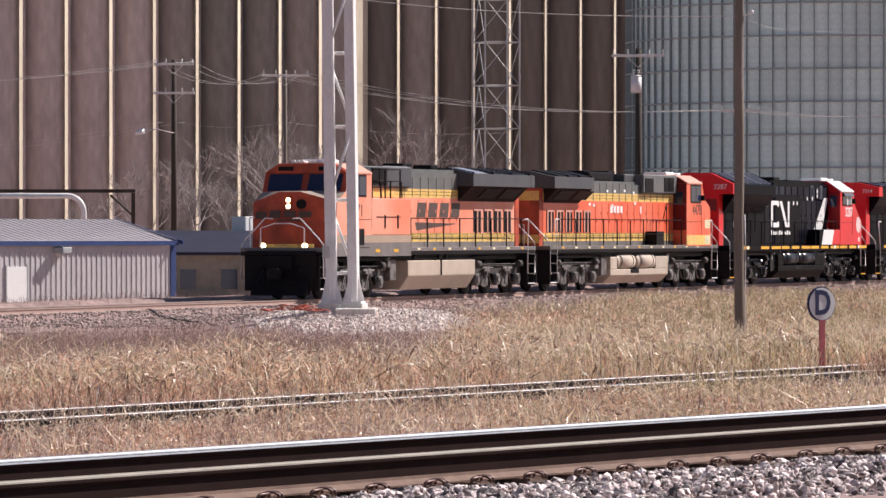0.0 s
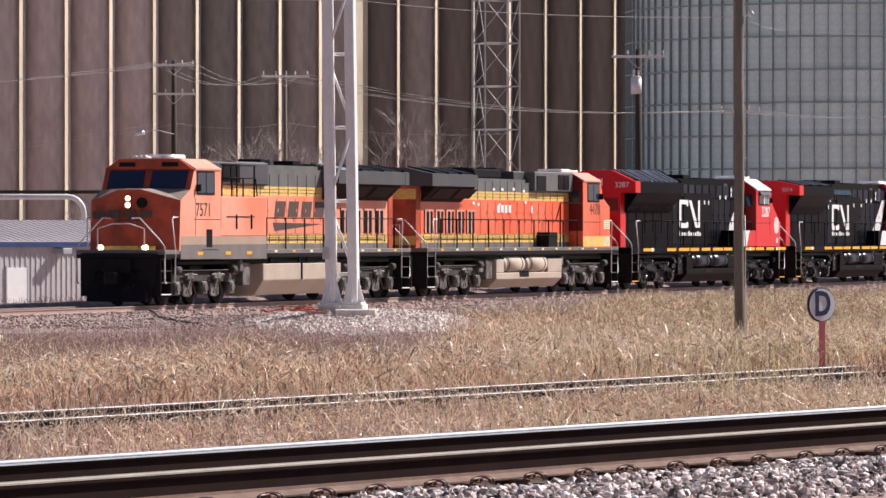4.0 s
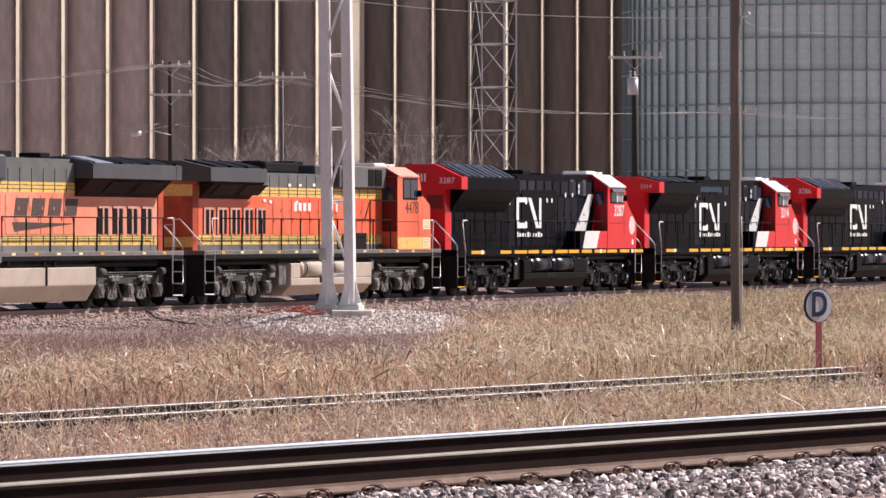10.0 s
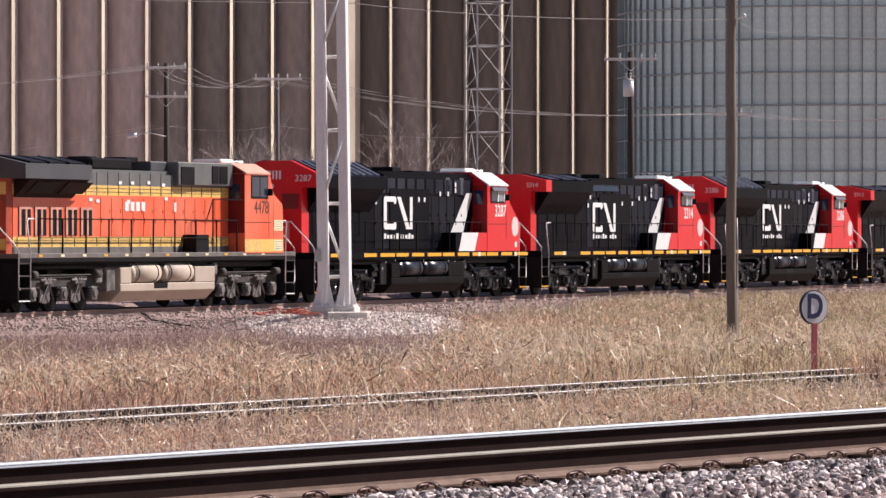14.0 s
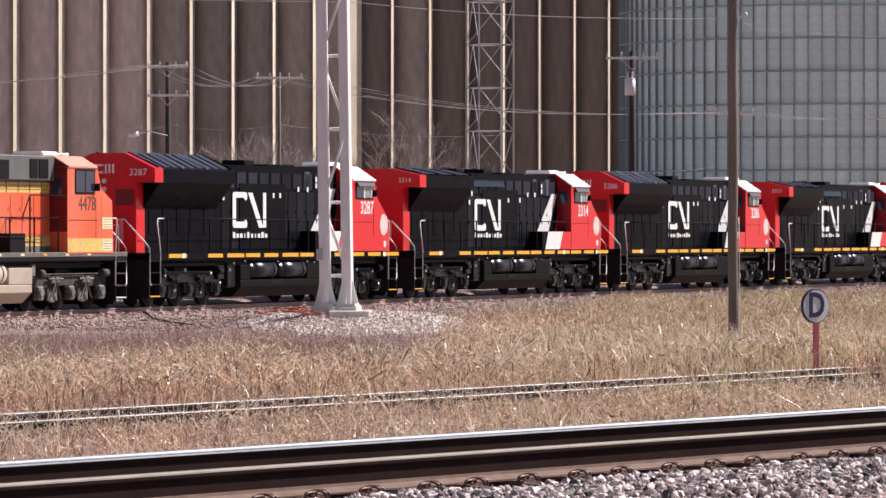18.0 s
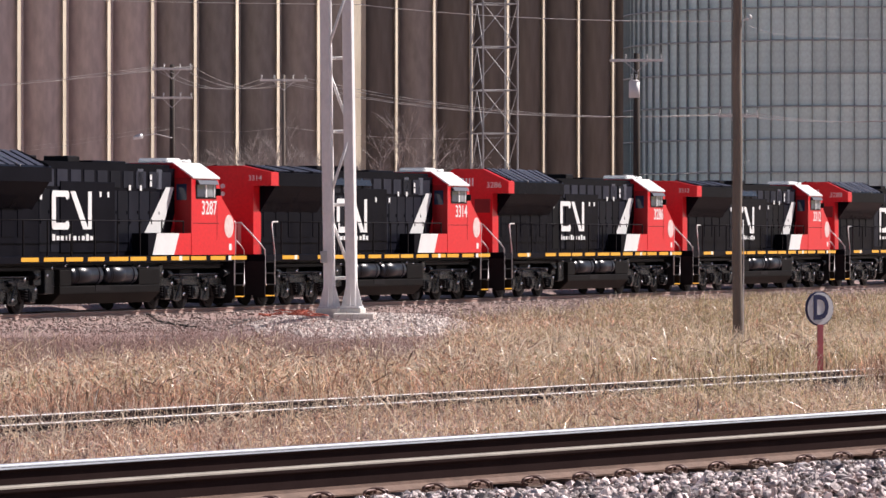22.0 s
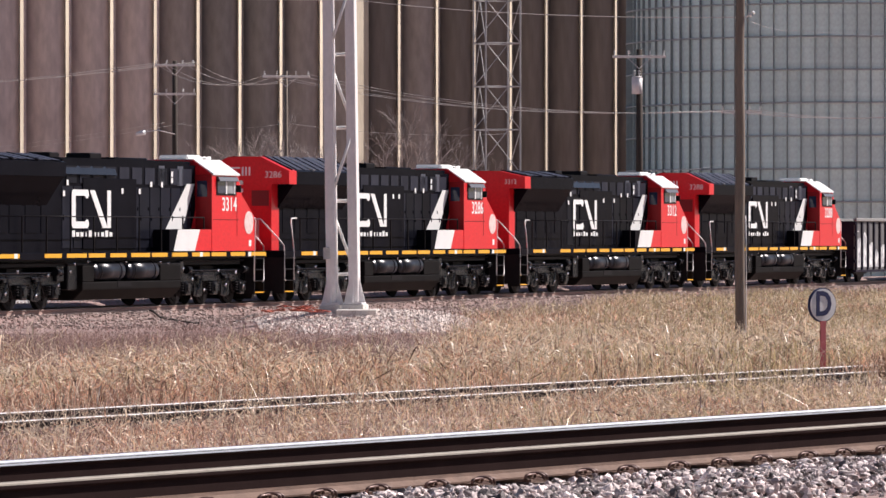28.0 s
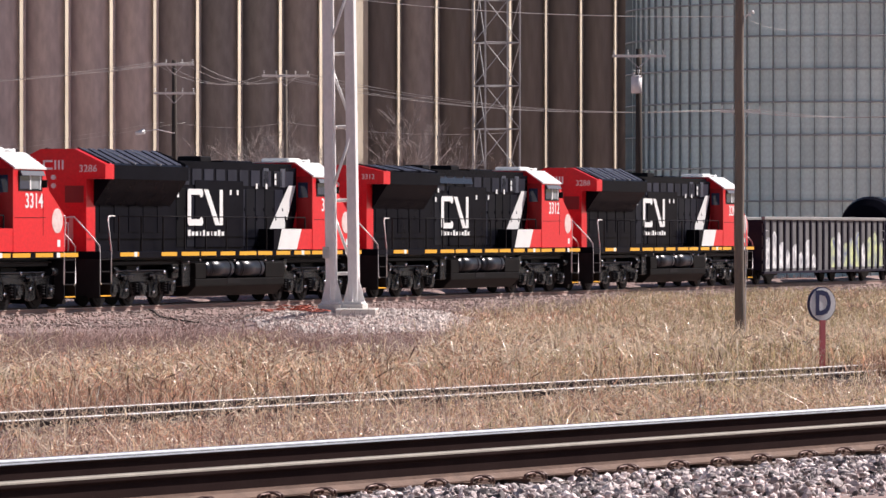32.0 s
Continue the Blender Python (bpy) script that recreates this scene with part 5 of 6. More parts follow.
        path(bm, [(10.3, s * 0.78, 1.66), (10.3, s * 0.78, 2.35), (10.27, s * 0.3, 2.5), (10.27, 0, 2.5)], 0.022, 6)
        part("end_rail", bm, endrail, thing, "bright end handrail")
        bm = B()
        path(bm, [(-10.33, s * 0.45, 1.66), (-10.33, s * 0.45, 2.5), (-10.33, 0.0, 2.5)], 0.022, 6)
        part("end_rail", bm, endrail, thing, "bright end handrail")
    # markings
    for s in (-1, 1):
        f = 1 if s < 0 else -1
        if cn:
            lx = -1.45 if kind == "A" else -1.65
            m = plane_y(s, lx, 3.0 if kind == "A" else 2.93, H + 0.047)
            bars(thing, m, [(-0.72, 0.48, 0.95, 0.18), (-0.72, -0.47, 0.95, 0.2), (-1.22, 0, 0.27, 0.8), (1.26, 0, 0.25, 1.12)], M_LETTER, "plain white painted block", "emblem_block")
            bm = B()
            prism(bm, [(-0.1, 0.56), (0.25, 0.56), (1.16, -0.56), (0.8, -0.56)], "z", -0.002, 0.006)
            part("emblem_block", bm, M_LETTER, thing, "plain white slanting block", m)
            for cx in (-1.22, -0.3):
                for cy in (0.44, -0.44):
                    bm = B()
                    tube(bm, (cx, cy, -0.002), (cx, cy, 0.0055), 0.135, 14)
                    part("emblem_corner", bm, M_LETTER, thing, "", m)
            bars(thing, plane_y(s, lx + 0.05, 2.2, H + 0.047), [(-1.28 + 0.29 * k, -0.02 if k % 4 else 0.0, 0.2 if k != 3 and k != 6 else 0.08, 0.13 if k % 4 else 0.19) for k in range(10)], M_LETTER, "small white painted bar", "lettering_bar")
            # bright metal fittings added to make small sun glints along the running gear
            for x, z in ((-8.9, 0.95), (-8.2, 0.5), (-7.4, 1.12), (-6.2, 0.42), (-5.4, 1.0), (-4.7, 0.7), (-3.9, 1.1), (-3.6, 1.32), (-2.7, 1.38), (0.0, 1.36), (2.5, 1.34), (3.1, 1.3), (4.2, 1.12), (4.9, 0.8), (5.8, 0.46), (6.9, 1.05), (7.5, 0.6), (8.3, 0.98), (8.9, 0.55)):
                bm = B()
                tube(bm, (x - 0.09, s * 1.36, z), (x + 0.09, s * 1.36, z + 0.02), 0.022, 8)
                tube(bm, (x, s * 1.36, z - 0.05), (x, s * 1.36, z + 0.05), 0.02, 8)
                part("pipe_valve", bm, M_CHROME, thing, "added bright fitting that makes a sun glint")
            # sun-catching chamfer along the top of the hood
            bm = B()
            prism(bm, [(s * (H + 0.002), 3.93), (s * (H + 0.09), 3.95), (s * (H + 0.002), 4.20)], "x", wx1 + 0.15, 0.1 if kind == "B" else -3.0)
            part("hood_shoulder", bm, M_SHOULDER, thing, "glossy slanting hood shoulder")
            part("side_compartment", boxes((2.9, 6.09, *sorted((s * 0.935, s * 1.48)), 1.66, 2.33, 0.015)), M_BLACK, thing)
            quad(thing, [(5.4, 3.74), (5.98, 3.74), (5.05, 2.34), (3.8, 2.34)], H + 0.016, M_WHITE, "white slanting stripe", s)
            quad(thing, [(5.75, 2.36), (6.09, 3.0), (6.09, 4.03), (6.09, 2.36)][:3] + [(6.09, 2.36)], H + 0.016, M_RED, "", s)
            quad(thing, [(3.55, 2.33), (5.2, 2.33), (4.8, 1.67), (3.2, 1.67)], 1.482, M_WHITE, "white slanting stripe", s)
            quad(thing, [(5.2, 2.33), (6.09, 2.33), (6.09, 1.67), (4.8, 1.67)], 1.482, M_RED, "", s)
            for k in range(13):
                x = -8.9 + 1.5 * k
                if -7.9 < x < -6.9:
                    continue
                part("yellow_strip", boxes((x, x + (1.15 if k % 3 else 1.35), *sorted((s * 1.481, s * 1.487)), 1.50, 1.62)), M_SIGNY, thing)
            for x in (-7.9, 5.2, 9.0):
                part("reflector", boxes((x, x + 0.22, *sorted((s * 1.481, s * 1.489)), 1.49, 1.63)), M_LETTER, thing)
            for x, z in ((0.5, 3.4), (1.05 if kind == "A" else 1.75, 3.4), (4.15, 3.75), (4.15, 3.95), (2.6, 3.62), (3.4, 3.62), (-3.35, 3.62), (-3.6, 3.3), (-6.9, 3.15), (-5.2, 3.15)):
                part("small_placard", boxes((x, x + 0.14, *sorted((s * (H + 0.046), s * (H + 0.05))), z, z + 0.16)), M_LETTER, thing)
            bm = B()
            tube(bm, (9.0, s * 1.501, 2.55), (9.0, s * 1.508, 2.55), 0.36, 28)
            part("round_emblem", bm, M_EMBLEM, thing, "plain pale round emblem")
            part("white_placard", boxes((9.0, 9.2, *sorted((s * 1.501, s * 1.506)), 1.8, 2.0)), M_LETTER, thing)
        elif lead:
            for k in range(4):
                u = -1.65 + f * (-1.65 + 1.12 * k)
                quad(thing, [(u - 0.42 - 0.07 * f, 2.74), (u + 0.42 - 0.07 * f, 2.74), (u + 0.42 + 0.07 * f, 3.25), (u - 0.42 + 0.07 * f, 3.25)], H + 0.016, M_LOGO, "dark faded painted block", s)
            quad(thing, [(0.6, 2.52), (0.45, 2.28), (-3.6, 2.52), (0.55, 2.56)], H + 0.016, M_LOGO, "dark faded swoosh", s)
        else:
            bars(thing, plane_y(s, -1.1, 3.1, H + 0.018), [(-0.6, 0, 0.26, 0.28), (-0.2, 0, 0.26, 0.28), (0.2, 0, 0.26, 0.28), (0.6, 0, 0.26, 0.28), (3.0, 0, 0.15, 0.28)], M_LETTER, "small white painted bar", "lettering_bar")
            part("side_compartment", boxes((2.5, 3.5, *sorted((s * 0.935, s * 1.4)), 1.66, 2.25, 0.02)), M_BLACKM, thing)
            handrail(thing, [(3.2, y0 := s * 1.44, 2.7), (3.7, y0, 3.35), (6.05, y0, 3.35)], [(3.7, y0, 3.35)], 1.6, 0.02, railm)
            for z in (2.38, 1.74):
                pl = part("placard", boxes((8.5, 9.2, *sorted((s * 1.505, s * 1.51)), z, z + 0.34)), M_CREAM, thing, "pale yellow placard")
                for k in range(4):
                    part("placard_line", boxes((8.56, 9.14, *sorted((s * 1.511, s * 1.513)), z + 0.05 + 0.075 * k, z + 0.065 + 0.075 * k)), M_TRUCK, pl)
            for u, z in ((-2.3, 3.76), (-1.4, 3.76), (-0.2, 3.78), (-1.7, 3.2), (-4.4, 3.24), (-3.9, 3.2), (0.9, 3.72), (1.1, 3.3)):
                part("small_placard", boxes((u, u + 0.22, *sorted((s * (H + 0.016), s * (H + 0.024))), z, z + 0.1)), M_LETTER, thing)
        if not cn:
            for k in range(12):
                part("sill_marker", boxes((-9 + 1.5 * k, -8.76 + 1.5 * k, *sorted((s * 1.486, s * 1.491)), 1.60, 1.67)), M_CREAM if k % 3 else M_SIGNY, thing)
    return thing


L_LEAD = locomotive("L", "7571", "sun-faded orange lead locomotive with lit headlights")
L_GECX = locomotive("G", "4478", "orange-red locomotive with yellow bands and grey roof")
CN_LABEL = {"A": "glossy black and red locomotive with a gabled radiator roof", "B": "glossy black and red locomotive with a flat radiator roof"}
L_CN = [locomotive(k, n, CN_LABEL[k]) for k, n in (("A", "3287"), ("B", "3314"), ("A", "3286"), ("B", "3312"), ("A", "3288"))]


# ---- freight cars
def car_truck(thing, xc):
    for k in (-0.87, 0.87):
        wheelset(thing, xc + k, 0.46, 1, M_BLACKM)
    for s in (-1, 1):
        bm = B()
        y0, y1 = sorted((s * 0.95, s * 1.12))
        prism(bm, [(xc - 1.2, 0.55), (xc - 1.1, 0.68), (xc - 0.4, 0.78), (xc + 0.4, 0.78), (xc + 1.1, 0.68), (xc + 1.2, 0.55), (xc + 1.05, 0.38), (xc + 0.75, 0.4), (xc + 0.4, 0.22), (xc - 0.4, 0.22), (xc - 0.75, 0.4), (xc - 1.05, 0.38)], "y", y0, y1, 0.015)
        part("truck_frame", bm, M_BLACKM, thing)


gondola = tagged(empty("gondola_car"), "dark ribbed open gondola car with pale painted scrawls", "freight car")
GL = 9.55
M_TAG = [mat("scrawl_white", (0.85, 0.85, 0.82), 0.6, vary=1.0, scale=2.6, tint=(0.16, 0.165, 0.2), grain=0.3), mat("scrawl_yellow", (0.64, 0.7, 0.3), 0.6, vary=1.0, scale=2.5, tint=(0.12, 0.14, 0.3), grain=0.3)]
part("car_floor", boxes((-GL, GL, -1.4, 1.4, 0.95, 1.1)), M_BLACKM, gondola)
for s in (-1, 1):
    sd = part("car_side", boxes((-GL, GL, *sorted((s * 1.40, s * 1.44)), 0.54, 2.78)), mat("grey_car_side", (0.15, 0.145, 0.145), 0.7, vary=0.7, scale=1.2, tint=(0.06, 0.055, 0.06), streak=2), gondola)
    part("top_chord", boxes((-GL, GL, *sorted((s * 1.38, s * 1.54)), 2.76, 2.9, 0.02)), mat("pale_grey_chord", (0.28, 0.27, 0.26), 0.5, vary=0.3), sd)
    part("side_sill", boxes((-GL, GL, *sorted((s * 1.36, s * 1.5)), 0.46, 0.56)), M_GOND, sd)
    for k in range(20):
        x = -GL + 0.15 + k * (2 * GL - 0.3) / 19
        part("side_rib", boxes((x - 0.11, x + 0.11, *sorted((s * 1.441, s * 1.51)), 0.57, 2.74, 0.02)), M_GOND, sd)
    for k in range(19):
        x = -GL + 0.15 + k * (2 * GL - 0.3) / 19
        if k in (8, 9):
            continue
        h = (2.0, 2.3, 1.8, 1.5, 1.7, 1.4, 1.9, 1.3)[k] if k < 8 else 1.75 + 0.25 * (k % 3)
        bm = B()
        prism(bm, [(x + 0.1, 0.68), (x + 0.91, 0.68), (x + 0.91, h - 0.25 * (k % 2)), (x + 0.55, h), (x + 0.3, h - 0.15), (x + 0.1, h - 0.1 - 0.2 * (k % 3))], "y", s * 1.441, s * 1.446)
        part("painted_scrawl", bm, M_TAG[1 if k > 9 and k % 4 != 3 else 0], sd)
for e in (-1, 1):
    part("car_end", boxes((min(e * GL, e * (GL - 0.05)), max(e * GL, e * (GL - 0.05)), -1.39, 1.39, 0.62, 2.76), *[(min(e * GL, e * (GL + 0.1)), max(e * GL, e * (GL + 0.1)), -1.5, 1.5, z, z + 0.12) for z in (0.9, 1.5, 2.1, 2.6)]), M_GOND, gondola)
    part("coupler", boxes((min(e * GL, e * 10.2), max(e * GL, e * 10.2), -0.13, 0.13, 0.72, 0.98)), M_BLACKM, gondola)
    car_truck(gondola, e * 7.45)
    bm = B()
    for y in (-1.45, 1.45):
        for k in range(5):
            tube(bm, (e * (GL - 0.05), y, 0.7 + 0.4 * k), (e * (GL - 0.5), y * 1.04, 0.7 + 0.4 * k), 0.015, 5)
    part("ladder_rungs", bm, M_GALV, gondola)
part("centre_sill", boxes((-GL, GL, -0.4, 0.4, 0.6, 0.95), (-2.2, -1.2, -1.1, -0.5, 0.5, 0.9), (0.5, 1.6, 0.5, 1.1, 0.5, 0.9)), M_BLACKM, gondola)

tank_car = tagged(empty("tank_car"), "black cylindrical tank car with domed ends", "freight car")
bm = B()
prof = [(-7.9, 0.0), (-7.85, 0.55), (-7.65, 1.05), (-7.35, 1.35), (-7.0, 1.46), (7.0, 1.46), (7.35, 1.35), (7.65, 1.05), (7.85, 0.55), (7.9, 0.0)]
for (a, ra), (b, rb) in zip(prof, prof[1:]):
    tube(bm, (a, 0, 2.45), (b, 0, 2.45), max(ra, 0.01), 32, max(rb, 0.01), caps=False)
part("tank", bm, M_BLACK, tank_car)
part("car_frame", boxes((-8.4, 8.4, -0.5, 0.5, 0.7, 1.05), (-8.4, -6.6, -1.45, 1.45, 0.95, 1.1), (6.6, 8.4, -1.45, 1.45, 0.95, 1.1)), M_BLACKM, tank_car)
bm = B()
tube(bm, (0, 0, 3.8), (0, 0, 4.2), 0.5, 16)
part("manway_dome", bm, M_BLACK, tank_car)
for e in (-1, 1):
    car_truck(tank_car, e * 6.6)
    part("tank_saddle", boxes((e * 6.6 - 0.3, e * 6.6 + 0.3, -1.2, 1.2, 1.0, 1.6)), M_BLACKM, tank_car)
    part("coupler", boxes((min(e * 8.4, e * 8.9), max(e * 8.4, e * 8.9), -0.13, 0.13, 0.72, 0.98)), M_BLACKM, tank_car)
# ---- signal structure leg beside the train
x, y, z = spot(607, 537, 125)
GZ = z
mast = tagged(empty("signal_tower", pose(x, y, 0, 0, -0.8, 4)), "tall pale galvanised two-legged signal tower on a concrete footing", "signal tower")
W, TOP = 0.288, 13.0
for s in (-1, 1):
    bm = B()
    box(bm, -0.125, 0.125, -0.15, 0.15, GZ + 0.05, TOP, 0.015)
    leg = part("leg", bm, M_GALV, mast, "", pose(s * W, 0, 0, 0, 0, -17))
    for k in range(4):
        a = 90 * k + 45
        bm = B()
        prism(bm, [(0.12, GZ + 0.05), (0.28, GZ + 0.05), (0.27, GZ + 0.1), (0.12, GZ + 0.72)], "y", -0.014, 0.014)
        part("gusset", bm, M_GALV, leg, "", pose(0, 0, 0, 0, 0, a - 45))
    part("pedestal", boxes((-0.3, 0.3, -0.3, 0.3, GZ - 0.5, GZ - 0.003, 0.02)), M_CONC, leg, "rough concrete pedestal")
    part("base_plate", boxes((-0.25, 0.25, -0.25, 0.25, GZ + 0.0, GZ + 0.05)), M_GALV, leg)
_bay = 1.9
_z0 = 2.2 - (484 - 412) * F * 125
for k in range(-0, 7):
    zz = _z0 + _bay * k
    bm = B()
    tube(bm, (-W, 0.2, zz), (W, 0.2, zz), 0.045, 8)
    part("rung", bm, M_PIPE, mast, "bright galvanised rung")
    bm = B()
    a, b = ((W, zz + 0.12), (-W, zz + _bay - 0.12)) if k % 2 == 0 else ((-W, zz + 0.12), (W, zz + _bay - 0.12))
    v = 0.2 if k % 2 == 0 else -0.1
    tube(bm, (a[0], v, a[1]), (b[0], v, b[1]), 0.04, 8)
    part("brace", bm, M_PIPE, mast)
part("junction_box", boxes((-0.33, -0.16, -0.24, -0.1, 1.55, 1.85, 0.01)), M_GALV2, mast, "small grey junction box", pose(-W + 0.1, 0, 0))
tagged(part("concrete_footing", boxes((-0.28, 0.76, -0.9, 0.2, -0.4, -0.004, 0.02)), M_CONC, None, "", pose(x + 0.1, y - 0.4, GZ - 0.117)), "pale concrete footing block under the tower", "footing")
rng = random.Random(11)
coil = tagged(empty("cable_coil", pose(x, y - 0.4, GZ - 0.17)), "tangled orange-red cable ducts lying by the footing", "cable")
for k in range(11):
    pts = [Vector((rng.uniform(-1.55, -0.45), rng.uniform(-1.5, -0.5), 0.04))]
    for j in range(8):
        pts.append(pts[-1] + Vector((rng.uniform(-0.26, 0.22), rng.uniform(-0.2, 0.2), rng.uniform(-0.04, 0.05))))
        pts[-1].z = min(max(pts[-1].z, 0.0), 0.16)
    bm = B()
    path(bm, pts, 0.016, 5)
    part("duct", bm, M_REDROPE, coil)

# dark cables lying on the gravel this side of the train
for ends in (((262, 146), (300, 140), (352, 132)), ((285, 143), (318, 137), (338, 134)), ((414, 134), (430, 140), (446, 147))):
    bm = B()
    spots = [Vector((spot(px, 0, d)[0], d, 0)) for px, d in ends]
    line = [spots[0].lerp(spots[1], i / 6) for i in range(6)] + [spots[1].lerp(spots[2], i / 6) for i in range(7)]
    path(bm, [(p.x + 0.03 * math.sin(3 * i), p.y, float(ground_z(p.x, p.y)) + 0.05) for i, p in enumerate(line)], 0.03, 6)
    tagged(part("ground_cable", bm, M_TRUCKDARK), "black cable lying loose on the gravel", "cable", "cables on the gravel")

# ---- round sign with the letter D on a red post
x, y, z = spot(1456, 538, 75)
sign = tagged(empty("round_sign", pose(x, y, 0, 0, 0, 34)), "round white sign with a dark letter D on a red post", "sign")
bm = B()
tube(bm, (0, 0.02, z), (0, 0.06, z), 0.268, 36)
rim = part("sign_disc", bm, M_NAVY, sign, "dark rimmed disc")
bm = B()
tube(bm, (0, 0.02, z), (0, 0.005, z), 0.25, 36)
part("sign_face", bm, M_SIGNFACE, rim, "chalky white face")
letters("D", 0.53, M_NAVY, "letter", rim, pose(0.0, -0.0, z, 90, 0, 0) @ Matrix.Diagonal((0.82, 1, 1, 1)), "dark blue letter D", 0.014)
part("post", boxes((-0.05, 0.05, 0.0, 0.03, -0.3, z - 0.25)), M_SIGNRED, sign, "faded red metal post")
# ---- dry grass: many bent blades in one mesh a field
def blades(name, xy, z, h, w, material, seed, label, lean=0.35, heads=0.25):
    """Tapered three-joint blades, some with a seed head."""
    rng = np.random.default_rng(seed)
    n = len(xy)
    a = rng.random(n) * 6.283
    b = rng.random(n) * 6.283
    bend = lean * (0.1 + 1.9 * rng.random(n) ** 2) * h
    side = np.stack([np.cos(a), np.sin(a), np.zeros(n)], -1)
    out = np.stack([np.cos(b), np.sin(b), np.zeros(n)], -1)
    root = np.concatenate([xy, z[:, None]], 1)
    pts, ts = [], (0.0, 0.5, 0.86, 1.0)
    head = rng.random(n) < heads
    for t in ts:
        c = root + out * (bend * t ** 2)[:, None] + np.array([0, 0, 1.0]) * (h * (t - 0.28 * t ** 3 * lean))[:, None]
        ww = w * {0.0: 0.9, 0.5: 0.8, 0.86: 0.6, 1.0: 0.12}[t]
        ww = np.where(head & (t == 0.86), w * 1.9, ww)
        pts += [c - side * ww[:, None] / 2, c + side * ww[:, None] / 2]
    v = np.stack(pts, 1).reshape(-1, 3)
    i = (np.arange(n) * 8)[:, None]
    f = np.concatenate([np.concatenate([i + k, i + k + 1, i + k + 3, i + k + 2], 1) for k in (0, 2, 4)], 0)
    me = bpy.data.meshes.new(name)
    me.vertices.add(len(v)), me.loops.add(f.size), me.polygons.add(len(f))
    me.vertices.foreach_set("co", v.ravel().astype(np.float32))
    me.loops.foreach_set("vertex_index", f.ravel().astype(np.int32))
    me.polygons.foreach_set("loop_start", np.arange(0, f.size, 4, dtype=np.int32))
    me.update(calc_edges=True)
    me.validate()
    me.materials.append(material)
    return tagged(new(name, me), label, "grass", kind="stuff")


def wild(x, y, k=1.0):
    """A slow uneven field between 0 and 1."""
    return 0.5 + 0.25 * np.sin(0.31 * k * x + 0.17 * k * y) + 0.25 * np.sin(0.83 * k * x - 0.47 * k * y + 1.3) * np.sin(0.29 * k * y)


def field(n, y0, y1, seed, half=0.102):
    rng = np.random.default_rng(seed)
    y = np.sqrt(y0 ** 2 + (y1 ** 2 - y0 ** 2) * rng.random(n))
    x = (2 * rng.random(n) - 1) * half * y
    return x, y, rng


def keep_tracks(x, y):
    m, q, n = off_mid(x, y), off_far(x, y), off_near(x, y)
    return (n > 3.2) & ((q < -2.6))


def curls(name, xy, z, length, width, material, seed, label, turn=2.2):
    """Short curled strips of leaf lying every way."""
    rng = np.random.default_rng(seed)
    n = len(xy)
    u = rng.normal(0, 1, (n, 3)) * np.array([1, 1, 0.9])
    u /= np.linalg.norm(u, axis=1)[:, None]
    v = np.cross(u, rng.normal(0, 1, (n, 3)))
    v /= np.linalg.norm(v, axis=1)[:, None]
    w = np.cross(u, v) * 0.8 + v * 0.45
    th = turn * (0.3 + rng.random(n))
    root = np.concatenate([xy, z[:, None]], 1)
    pts = []
    for t, k in ((0.0, 0.5), (0.33, 1.0), (0.66, 0.9), (1.0, 0.2)):
        c = root + u * (length * np.sin(th * t) / th)[:, None] + v * (length * (1 - np.cos(th * t)) / th)[:, None]
        pts += [c - w * (width * k / 2)[:, None], c + w * (width * k / 2)[:, None]]
    vs = np.stack(pts, 1).reshape(-1, 3)
    i = (np.arange(n) * 8)[:, None]
    f = np.concatenate([np.concatenate([i + k, i + k + 1, i + k + 3, i + k + 2], 1) for k in (0, 2, 4)], 0)
    me = bpy.data.meshes.new(name)
    me.vertices.add(len(vs)), me.loops.add(f.size), me.polygons.add(len(f))
    me.vertices.foreach_set("co", vs.ravel().astype(np.float32))
    me.loops.foreach_set("vertex_index", f.ravel().astype(np.int32))
    me.polygons.foreach_set("loop_start", np.arange(0, f.size, 4, dtype=np.int32))
    me.update(calc_edges=True)
    me.validate()
    me.materials.append(material)
    return tagged(new(name, me), label, "grass", kind="stuff")


def tuft(x, y, k):
    """Uneven clumps, 0 to 1, at about half a metre."""
    return np.clip(0.5 + 0.5 * np.sin(2.9 * k * x + 1.7 * np.sin(0.9 * k * y)) * np.sin(1.1 * k * y + 1.3 * np.sin(1.7 * k * x)), 0, 1)


def cleared(x, y):
    """How far the grass in front of the siding is worn down: 1 leaves it, 0 bares it."""
    m, along = off_mid(x, y), x * math.sin(MID_A) + (y - MID_P[1]) * math.cos(MID_A)
    bare = np.maximum(1 - step(along, -7.5, -5.5), step(along, -2.4, -1.4) * (1 - step(along, 2.8, 4.2)))
    return 1 - (0.12 + 0.73 * bare) * np.exp(-((m + 0.4) / 0.75) ** 2)


# between the first track and the siding
x, y, rng = field(62000, 33, 66, 21)
ok = keep_tracks(x, y) & (off_mid(x, y) < -0.2) & (rng.random(len(x)) < 0.25 + 0.75 * wild(x, y, 2.5))
x, y = x[ok], y[ok]
low = (0.16 + 0.32 * wild(x, y, 2.0)) * (0.5 + 0.8 * tuft(x, y, 1.0))
blades("dry_grass", np.stack([x, y], -1), ground_z(x, y) - 0.02, cleared(x, y) * low * (0.25 + 0.8 * rng.random(len(x)) ** 1.5), 0.005 + 0.005 * rng.random(len(x)), M_STRAW, 22, "low tangled dry straw-coloured grass and weeds", 1.0, 0.3)
x, y, rng = field(26000, 33, 66, 421)
